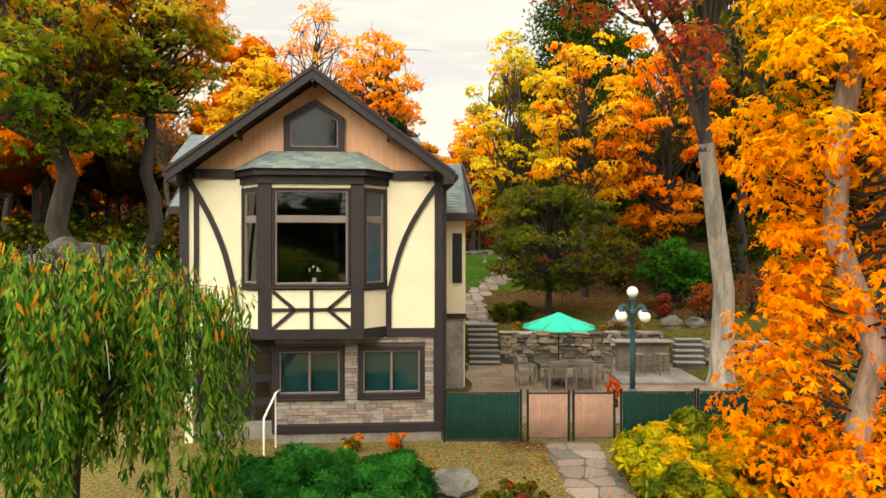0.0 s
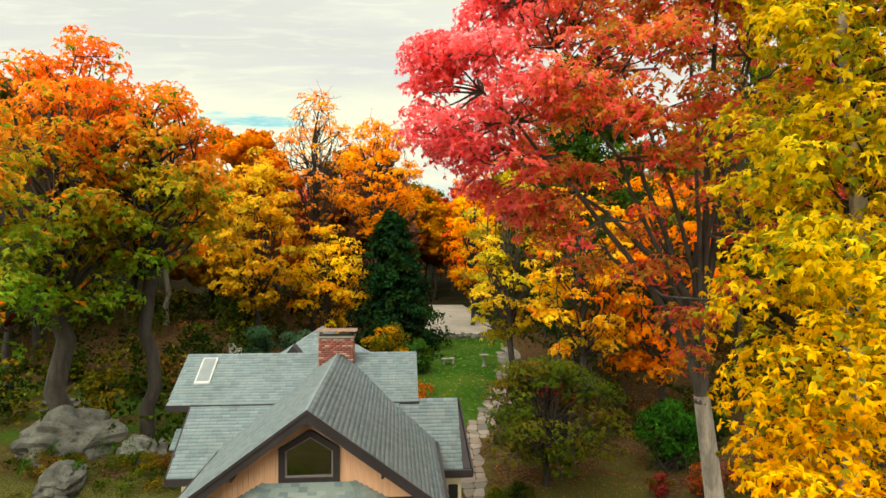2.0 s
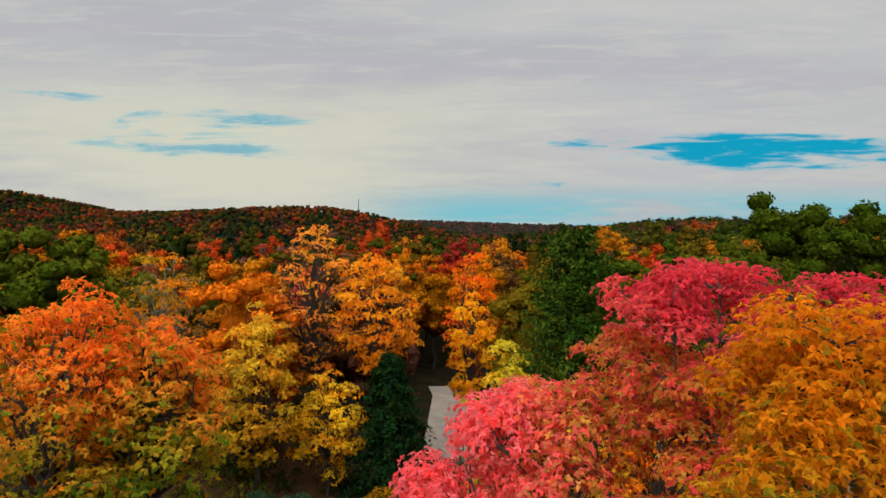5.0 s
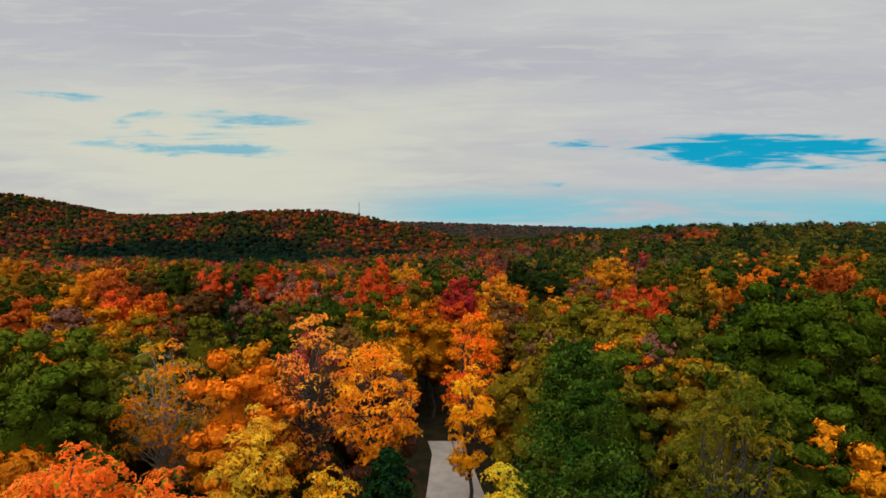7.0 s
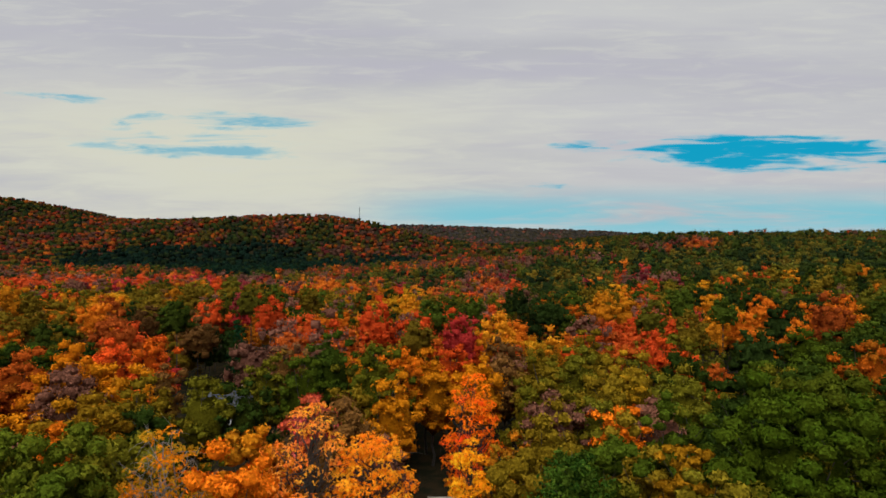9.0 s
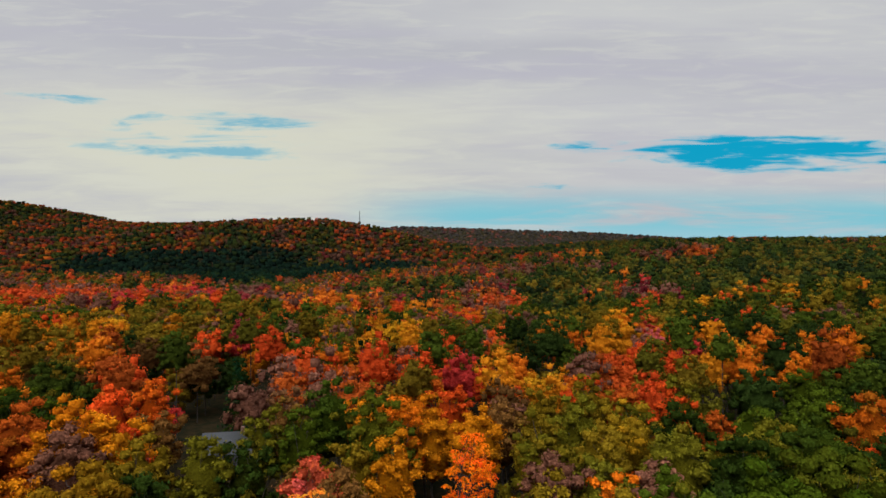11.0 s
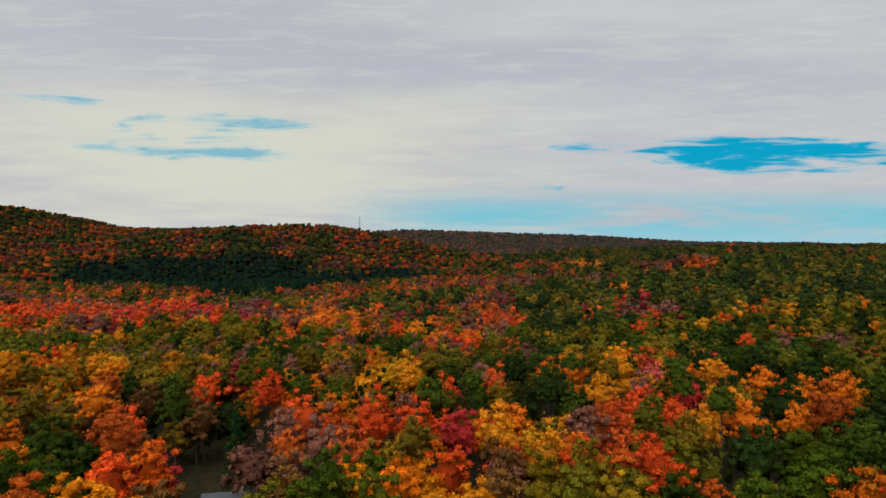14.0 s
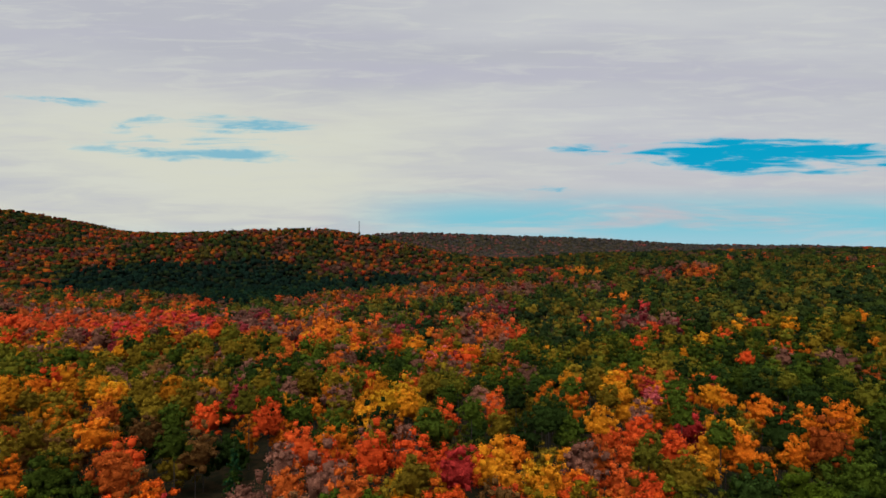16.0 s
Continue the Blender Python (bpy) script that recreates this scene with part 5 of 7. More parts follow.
tree("oak_tree", "tall oak with thin orange crown and bare top twigs", -12.4, 61.0, 28.6, 5.4, [(0.85, 0.31, 0.04), (0.84, 0.24, 0.03), (0.84, 0.40, 0.03)], [3, 2, 2], 25, bare=0.3, clumps=95, count=5200, size=0.28, twigs=2.2, spread=0.20, flat=0.5)
tree("maple_tree", "maple with golden orange leaves overhanging the spruce", -6.4, 60.5, 25.6, 5.2, [(0.84, 0.34, 0.016), (0.84, 0.27, 0.013), (0.80, 0.40, 0.02)], [3, 3, 2], 26, bare=0.42, clumps=95, count=12500, size=0.30, spread=0.22, flat=0.5, twigs=1.4, girth=0.32)
tree("maple_tree", "small maple with golden leaves behind the house", -9.8, 55.0, 15.5, 4.2, [(0.84, 0.56, 0.03), (0.84, 0.42, 0.02), OLIVE], [4, 3, 1], 27, bare=0.08, clumps=80, count=9000, size=0.28, spread=0.22)
conifer("dark green spruce beside the lawn", -4.5, 56.5, 16.6, 5.4, [(0.016, 0.038, 0.008), PINE, (0.012, 0.04, 0.010)], 31, count=16000, size=0.42, tiers=30)
conifer("tall green arborvitae rising over the orange crowns", 10.2, 47.5, 27.4, 7.2, [(0.044, 0.088, 0.008), (0.026, 0.062, 0.007), (0.060, 0.10, 0.010)], 32, count=30000, size=0.34, tiers=56, droop=-0.55, shape=0.55)
tree("flame_maple_tree", "narrow orange maple across the gravel drive", 4.2, 90.0, 26.5, 5.0, [ORANGE, FLAME, GOLD], [3, 1, 2], 33, bare=0.05, clumps=110, count=10500, size=0.34, spread=0.24)
tree("yellow_maple_tree", "bright yellow maple beyond the gravel drive", 3.4, 73.0, 21.5, 3.4, [(0.84, 0.46, 0.015), (0.84, 0.40, 0.012), (0.84, 0.36, 0.012)], None, 34, bare=0.12, clumps=75, count=7500, size=0.32, spread=0.26)
tree("ornamental_maple_tree", "low spreading maple with olive and bronze layers of leaves", 5.2, 31.0, 7.9, 4.4, [(0.085, 0.12, 0.010), (0.15, 0.13, 0.014), (0.06, 0.095, 0.01), (0.20, 0.10, 0.015)], [3, 3, 3, 1], 35, bare=0.08, clumps=110, count=22000, size=0.17, flat=0.32, girth=0.16, twigs=1.5, spread=0.24, droop=0.4)
tree("maple_tree", "maple with golden leaves and black trunk behind the patio", 8.3, 37.0, 18.0, 4.0, [(0.84, 0.52, 0.03), (0.84, 0.40, 0.02), (0.60, 0.44, 0.03), ORANGE], [3, 2, 2, 1], 36, bare=0.2, clumps=85, count=12000, size=0.24, spread=0.22, flat=0.5, twigs=1.5)
tree("maple_tree", "slender tree with yellow green leaves behind the patio", 4.6, 43.5, 20.0, 3.9, [(0.55, 0.46, 0.03), (0.78, 0.50, 0.03), MOSS], [3, 3, 1], 40, bare=0.15, clumps=75, count=9500, size=0.26, spread=0.22)
tree("maple_tree", "maple with orange leaves behind the patio", 13.0, 37.0, 18.5, 4.6, [(0.86, 0.34, 0.02), GOLD, (0.84, 0.22, 0.01)], [3, 2, 2], 37, bare=0.1, clumps=95, count=14000, size=0.25, spread=0.22, flat=0.5)
tree("oak_tree", "oak with olive and yellow leaves deep in the wood", 18.7, 39.7, 27.5, 5.4, [GREEN, MOSS, (0.26, 0.16, 0.010)], [3, 3, 2], 38, bare=0.2, clumps=90, count=11000, size=0.28, spread=0.24)
tree("maple_tree", "crimson maple behind the golden tree", 15.5, 22.0, 25.5, 4.4, [(0.60, 0.05, 0.07), CRIMSON, WINE], [3, 2, 1], 39, bare=0.35, clumps=80, count=12000, size=0.22, spread=0.24)


# --- the wood all round
STANDS = []


def stand(x, y, reach, *tones):
    """A stretch of the wood where crowns of these colours stand together."""
    STANDS.append((x, y, reach, tones))


# near the valley's edge, row by row away from the house
stand(-76, 118, 12, DEEP, GREEN, GREEN, DEEP)
stand(-58, 122, 6, FLAME, ORANGE)
stand(-50, 116, 8, BROWN, OLIVE, GOLD)
stand(-66, 112, 8, GOLD, OLIVE, ORANGE)
stand(-31, 128, 7, MAUVE, RUST)
stand(-15, 110, 9, GREEN, DEEP, GREEN)
stand(-7, 122, 5, FLAME, ORANGE)
stand(-24, 136, 8, RUST, MAUVE, CRIMSON)
stand(-6, 134, 7, GREEN, OLIVE, MAUVE)
stand(4, 118, 7, MAUVE, OLIVE, BROWN)
stand(18, 108, 8, OLIVE, MOSS, OLIVE)
stand(36, 132, 9, RUST, ORANGE, OLIVE, FLAME)
stand(54, 140, 9, OLIVE, GOLD, MOSS)
stand(24, 124, 7, OLIVE, MOSS, GOLD)
stand(44, 116, 7, FLAME, RUST, CRIMSON)
stand(55, 118, 8, MOSS, GREEN, GREEN)
stand(28, 96, 9, OLIVE, MOSS, GOLD)
stand(72, 104, 8, RUST, FLAME)
stand(-52, 158, 12, FLAME, ORANGE, FLAME)
stand(-82, 138, 9, DEEP, GREEN)
stand(-66, 134, 6, RUST, CRIMSON, FLAME)
stand(-76, 158, 13, FLAME, RUST, BROWN, ORANGE)
stand(-100, 160, 16, OLIVE, BROWN, ORANGE, RUST)
stand(-37, 152, 6, MAUVE, PINK)
stand(-28, 158, 9, FLAME, FLAME, ORANGE)
stand(-18, 148, 6, FLAME)
stand(-11, 142, 6, OLIVE, YELLOW)
stand(-4, 150, 5, ORANGE)
stand(2.5, 141, 5, CRIMSON)
stand(11, 137, 4.5, CRIMSON, FLAME)
stand(11, 158, 8, FLAME, ORANGE)
stand(17, 146, 6, YELLOW, GOLD)
stand(26, 150, 8, MAUVE, MOSS, GREEN)
stand(46, 165, 15, GOLD, ORANGE, RUST, OLIVE, FLAME)
stand(77, 185, 8, WINE, CRIMSON)
stand(74, 156, 6, GOLD, ORANGE)
stand(108, 184, 9, FLAME, ORANGE)
stand(78, 132, 17, DEEP, GREEN, GREEN)
stand(132, 172, 20, DEEP, GREEN, GOLD)
stand(-150, 215, 30, ORANGE, GOLD, OLIVE)
stand(-118, 205, 18, GOLD, ORANGE, OLIVE)
stand(-98, 225, 26, GREEN, OLIVE, MOSS, GOLD)
stand(-72, 208, 13, WINE, CRIMSON, MAUVE)
stand(-50, 205, 8, GREEN, DEEP)
stand(-26, 212, 17, GOLD, YELLOW, MAUVE, OLIVE)
stand(2, 225, 18, GREEN, MAUVE, MOSS, OLIVE)
stand(37, 212, 7, ORANGE, FLAME)
stand(58, 215, 17, OLIVE, GOLD, GREEN, GOLD)
stand(90, 232, 14, PINK, CRIMSON, ORANGE)
stand(150, 240, 45, DEEP, GREEN, DEEP, GREEN, MOSS)
# the valley floor
stand(-200, 305, 45, MOSS, OLIVE, GREEN)
stand(-140, 310, 38, OLIVE, MAUVE, BROWN, GREEN)
stand(-60, 320, 48, DEEP, GREEN, MAUVE, RUST, GREEN)
stand(-15, 300, 18, OLIVE, MAUVE, MOSS)
stand(6, 385, 22, FLAME, ORANGE, PINK)
stand(33, 378, 9, RUST, FLAME)
stand(80, 330, 45, GREEN, DEEP, OLIVE, MOSS)
stand(-330, 520, 70, FLAME, RUST, FLAME, MAUVE)
stand(-235, 500, 62, FLAME, FLAME, RUST, CRIMSON)
stand(-150, 520, 36, MAUVE, WINE, MAUVE, RUST)
stand(-90, 480, 40, ORANGE, RUST, MAUVE, ORANGE)
stand(-30, 520, 30, GREEN, DEEP)
stand(110, 488, 7, ORANGE)
stand(160, 545, 14, FLAME, CRIMSON)
stand(60, 760, 50, MAUVE, WINE, MAUVE, RUST)
stand(185, 845, 16, ORANGE, GOLD)


def zone(rng, x, y):
    """The leaf colour of a crown in the wood at x, y: neighbours tend to share it."""
    side = x / max(y, 1.0)
    for sx, sy, reach, tones in STANDS:
        if (x - sx) ** 2 + (y - sy) ** 2 < (reach * rng.uniform(0.9, 1.35)) ** 2:
            return tones[rng.integers(len(tones))]
    pines = noise.noise((x * 0.006, y * 0.004, 9.0)) * 0.5 + 0.62 - ((side + 0.36) / 0.28) ** 2 * 0.5 - ((y - 1060) / 200) ** 2 * 0.35 + rng.normal() * 0.06
    if pines > 0.0:
        return (PINE, DEEP, PINE, PINE)[rng.integers(4)]
    wide = noise.noise((x * 0.011, y * 0.006, 2.0))
    patch = noise.noise((x * 0.04, y * 0.025, 5.0)) * 0.8 + rng.normal() * 0.36
    if y > 430:
        patch = noise.noise((x * 0.016, y * 0.007, 5.0)) * 1.5 + rng.normal() * 0.2
    green = 0.32 + 0.34 * float(smooth(-0.05, 0.25, side)) + 0.3 * wide + (0.10 if y > 430 else 0.0)
    if patch * 0.5 + 0.5 < green:
        dark = rng.random()
        return DEEP if dark < 0.32 else GREEN if dark < 0.62 else MOSS if dark < 0.84 else OLIVE
    drift = (noise.noise((x * 0.02, y * 0.009, 13.0)) + rng.normal() * 0.28) * 0.9 + 0.5
    if y > 430:
        tones = (MAUVE, WINE, MAUVE, BROWN, RUST, FLAME, RUST, ORANGE, OLIVE, MOSS)
        return tones[min(9, max(0, int(drift * 10)))]
    if y > 220:
        tones = (MAUVE, WINE, MAUVE, RUST, FLAME, ORANGE, GOLD, OLIVE, MOSS, OLIVE)
        return tones[min(9, max(0, int(drift * 10)))]
    if side > 0.12:
        return (OLIVE, GOLD, RUST, MOSS, ORANGE, MAUVE)[rng.integers(6)]
    return (ORANGE, FLAME, RUST, GOLD, BROWN, MAUVE, FLAME, OLIVE, MOSS)[rng.integers(9)]


def woods(name, label, near, far, gap_between, lumps, per, size, seed, height=(15, 21), stems_too=False, inner=0.62, coarse=False, strength=(0.4, 0.8)):
    """A stretch of far wood as one mesh: each crown an uneven dome of clumps with sprays of leaves on them."""
    rng = np.random.default_rng(seed)
    balls, ball_radii, ball_tints, all_spots, all_out, all_tint, all_round, stems = [], [], [], [], [], [], [], []
    y = near
    while y < far:
        wide = y * 0.76 + 14
        for x in np.arange(-wide, wide, gap_between):
            px, py = x + rng.uniform(-0.45, 0.45) * gap_between, y + rng.uniform(-0.45, 0.45) * gap_between
            if ((px + 50) / 12) ** 2 + ((py - 148) / 24) ** 2 < 1 or (px + 172) ** 2 + (py - 497) ** 2 < 200:
                continue
            ground = float(land(px, py))
            top = ground + rng.uniform(*height)
            radius = gap_between * rng.uniform(0.37, 0.60)
            half = radius * rng.uniform(1.1, 1.6)
            middle = np.array([px, py, top - half])
            # the small cool offset is aerial haze put into the crown's colour
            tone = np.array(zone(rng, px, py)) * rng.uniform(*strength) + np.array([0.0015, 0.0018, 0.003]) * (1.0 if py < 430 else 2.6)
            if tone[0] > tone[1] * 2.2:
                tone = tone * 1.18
            # ridge tints are greyed for haze, warm hill tints muted with distance
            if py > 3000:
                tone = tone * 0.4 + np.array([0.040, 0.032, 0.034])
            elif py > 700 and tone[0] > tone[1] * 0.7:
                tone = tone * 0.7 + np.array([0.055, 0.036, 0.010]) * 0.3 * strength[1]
            if lumps > 1:
                centres, radii = dome(rng, lumps, middle, radius, half)
                tones = tone * rng.uniform(0.84, 1.14, (lumps, 1))
                balls.append(middle[None])
                ball_radii.append(np.array([radius * 0.74 / inner]))
                ball_tints.append(tone[None])
            else:
                centres, radii = middle[None], np.array([radius * 0.95])
                tones = tone[None]
            balls.append(centres)
            ball_radii.append(radii)
            ball_tints.append(tones)
            spots, out, which = shell(rng, centres, radii * 1.06, per, 0.95, 0.25)
            all_spots.append(spots)
            all_out.append(out)
            all_round.append(spots - middle)
            all_tint.append(tones[which] * rng.uniform(0.85, 1.22, (per, 1)))
            if stems_too:
                stems.append(tube([(px, py, ground - 0.5), (px, py, top - radius)], [0.2, 0.1], 4))
        y += gap_between * 0.9
    spots, out, tint = np.concatenate(all_spots), np.concatenate(all_out), np.clip(np.concatenate(all_tint), 0.003, 0.8)
    v, f, c = flecks(rng, spots, out, size, tint)
    normals = np.repeat(unit(out + unit(np.concatenate(all_round)) * 0.8 + np.array([0, 0, 0.1]) + rng.normal(size=out.shape) * 0.2), 3, axis=0)
    # cores take a reduced tint that paints in the shade between the leaves
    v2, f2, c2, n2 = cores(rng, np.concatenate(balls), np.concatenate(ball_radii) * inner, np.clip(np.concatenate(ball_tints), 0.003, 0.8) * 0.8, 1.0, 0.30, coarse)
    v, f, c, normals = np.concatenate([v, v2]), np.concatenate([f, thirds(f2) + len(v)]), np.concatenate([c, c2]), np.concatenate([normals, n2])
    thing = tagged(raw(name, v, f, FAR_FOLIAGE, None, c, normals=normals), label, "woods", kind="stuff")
    if stems:
        v, f = joined(stems)
        raw("trunk", v, f, DARK_BARK, thing, smooth=True)


# single trees that rise over the house and round the drive
WOOD = "trees of the near wood"
SINGLE = [(-15.2, 52.0), (-12.4, 61.0), (-6.4, 60.0), (-9.8, 55), (4.6, 43.5), (11.2, 47.5), (4.2, 90.0), (3.4, 73.0), (18.7, 39.7), (8.6, 40), (13, 37)]


def wood_tree(x, y, top, radius, label, *tones, bare=0.12, count=1900, size=0.36, twigs=0.15, clumps=52):
    SINGLE.append((x, y))
    tree("wood_tree", label, x, y, top, radius, list(tones), None, int(abs(x) * 31 + abs(y) * 7), bare=bare, clumps=clumps, count=count, size=size, twigs=twigs, group=WOOD, fine=False, spread=0.38, flat=0.8)


wood_tree(-33.5, 53.0, 27.5, 6.5, "broad oak with dark green leaves", GREEN, GREEN, MOSS, count=9000, clumps=90, size=0.34)
SINGLE.append((-27.5, 64.0))
tree("wood_tree", "thinning tree with golden leaves and bare pale branches", -27.0, 62.0, 26.0, 5.4, [(0.62, 0.24, 0.010), GOLD, (0.40, 0.24, 0.012)], None, 27, bare=0.2, clumps=80, count=8500, size=0.30, bark=GREY_TWIG, twigs=2.0, spread=0.26, group=WOOD)
wood_tree(-18.6, 63.5, 25.5, 4.6, "maple with golden orange leaves", GOLD, ORANGE, OLIVE, count=2600)
wood_tree(15.5, 95.0, 26.0, 6.0, "oak with yellow green leaves", OLIVE, MOSS, GREEN, count=2400)
wood_tree(32.0, 108.0, 25.5, 6.0, "maple with yellow green leaves", OLIVE, YELLOW, MOSS, count=2200)
wood_tree(33.0, 58.0, 31.0, 8.5, "very broad oak with green leaves", (0.055, 0.105, 0.006), (0.085, 0.12, 0.008), GREEN, count=17000, clumps=150, size=0.36)
wood_tree(24.0, 61.0, 26.0, 3.0, "slim tree with yellow leaves", (0.36, 0.17, 0.008), (0.46, 0.20, 0.008), count=1500)
wood_tree(22.0, 51.0, 25.0, 4.5, "oak with olive leaves", OLIVE, MOSS, GREEN, count=3600)
wood_tree(43.0, 68.0, 29.0, 7.0, "broad oak with green leaves", GREEN, GREEN, MOSS, count=6500, clumps=90)
wood_tree(52.0, 88.0, 28.0, 7.0, "broad oak with dark green leaves", DEEP, GREEN, count=2800)
wood_tree(71.0, 105.0, 27.5, 6.0, "oak with rust red leaves", RUST, ORANGE, count=2000)
wood_tree(-57.0, 96.0, 28.5, 6.5, "maple with golden orange leaves", GOLD, ORANGE, count=2600)
wood_tree(-44.0, 78.0, 26.0, 6.0, "maple with orange and olive leaves", GOLD, OLIVE, MOSS, count=2600)
wood_tree(-50.0, 62.0, 25.0, 5.5, "oak with olive and orange leaves", OLIVE, GOLD, GREEN, count=2400)
wood_tree(-17.0, 85.0, 23.5, 5.0, "maple with wine red leaves", CRIMSON, RUST, PINK, count=2200)
wood_tree(-10.0, 105.0, 27.0, 6.2, "round oak with green leaves", GREEN, MOSS, count=2600)
wood_tree(-20.5, 115.0, 27.5, 5.2, "round oak with dark green leaves", DEEP, GREEN, count=2200)
wood_tree(-29.0, 122.0, 24.0, 5.0, "thinning tree with mauve brown leaves", MAUVE, BROWN, count=1400, twigs=1.5)
wood_tree(-3.0, 118.0, 24.0, 5.0, "maple with orange leaves", ORANGE, GOLD, count=2600)
wood_tree(-21.5, 98.0, 17.0, 4.5, "thinning tree with grey brown twigs", MAUVE, OLIVE, count=1200, twigs=2.0)
wood_tree(-58.0, 126.0, 25.0, 5.5, "maple with flame orange leaves", ORANGE, FLAME, count=2000)
wood_tree(-25.5, 70.0, 15.5, 4.6, "low maple with golden leaves at the clearing", GOLD, OLIVE, count=2200)
wood_tree(-27.5, 82.0, 13.5, 4.4, "low tree with mauve brown leaves at the clearing", MAUVE, BROWN, count=1900)
wood_tree(-19.5, 74.0, 20.0, 4.0, "small maple with orange leaves", ORANGE, GOLD, count=1700)
wood_tree(9.0, 78.0, 20.0, 4.2, "small oak with green and orange leaves", MOSS, ORANGE, OLIVE, count=1800)
conifer("dark spruce among the orange crowns", -47.0, 144.0, 27.0, 4.5, [PINE, DEEP], 41, count=2600, size=0.8, tiers=20, group=WOOD)


def fill_wood():
    """Further trees between the named ones, out to the middle of the valley."""
    rng = np.random.default_rng(90)
    names = {ORANGE: "orange", FLAME: "flame orange", RUST: "rust red", GOLD: "golden", OLIVE: "olive", CRIMSON: "crimson", GREEN: "green", MOSS: "yellow green",
             DEEP: "dark green", MAUVE: "mauve brown", BROWN: "brown", WINE: "wine red", PINE: "dark green", YELLOW: "yellow", PINK: "pink"}
    y = 42.0
    while y < 132:
        wide = y * 0.74 + 10
        for x in np.arange(-wide, wide, 8.4):
            px, py = x + rng.uniform(-3, 3), y + rng.uniform(-3, 3)
            if py < 62 and -13 < px < 15 or py < 57 and -25 < px < -12 or 55 < py < 104 and abs(px - 1.0) < 6.0:
                continue
            if ((px + 42) / 9) ** 2 + ((py - 114) / 23) ** 2 < 1:
                continue
            if any((px - a) ** 2 + (py - b) ** 2 < 5.6 ** 2 for a, b in SINGLE):
                continue
            tone = zone(rng, px, py) if py > 66 else ((0.58, 0.32, 0.014), (0.62, 0.25, 0.010), (0.60, 0.27, 0.012), OLIVE, ORANGE, OLIVE)[rng.integers(6)] if -26 < px < 16 else (GOLD, OLIVE, MOSS, GREEN, ORANGE, GREEN)[rng.integers(6)]
            if abs(px) < 10 and 84 < py:
                tone = (ORANGE, GOLD, FLAME, ORANGE)[rng.integers(4)]
            radius = rng.uniform(3.9, 6.0)
            wood_tree(px, py, float(land(px, py)) + rng.uniform(15.5, 22.0), radius, f"forest tree with {names.get(tone, 'golden')} leaves among its neighbours", tone, tone, tone,
                      bare=0.06 if py < 75 else 0.16, count=int((520 if py < 78 else 340) * radius), size=0.34 if py < 78 else 0.38, clumps=40)
        y += 7.8


fill_wood()
woods("middle_woods", "autumn wood of orange, green and brown crowns", 132, 250, 10.2, 36, 820, 0.40, 71, (13.5, 26), True, 0.68, True, (0.48, 1.05))
woods("valley_woods", "autumn wood filling the valley", 250, 430, 11.0, 15, 250, 0.58, 72, (13, 24), False, 0.66, True, (0.55, 1.1))
woods("far_woods", "distant autumn wood in mixed colours", 430, 920, 12.2, 5, 56, 1.0, 73, (12, 22), False, 0.62, True, (0.45, 0.95))
# hill, plain and ridge crowns get dimmer leaf colours to stand for distance
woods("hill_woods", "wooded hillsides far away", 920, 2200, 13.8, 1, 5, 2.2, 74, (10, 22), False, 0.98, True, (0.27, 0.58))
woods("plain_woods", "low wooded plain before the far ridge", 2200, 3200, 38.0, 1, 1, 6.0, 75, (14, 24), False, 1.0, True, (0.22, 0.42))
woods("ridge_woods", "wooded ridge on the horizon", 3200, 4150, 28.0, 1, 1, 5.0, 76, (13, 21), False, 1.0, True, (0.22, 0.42))


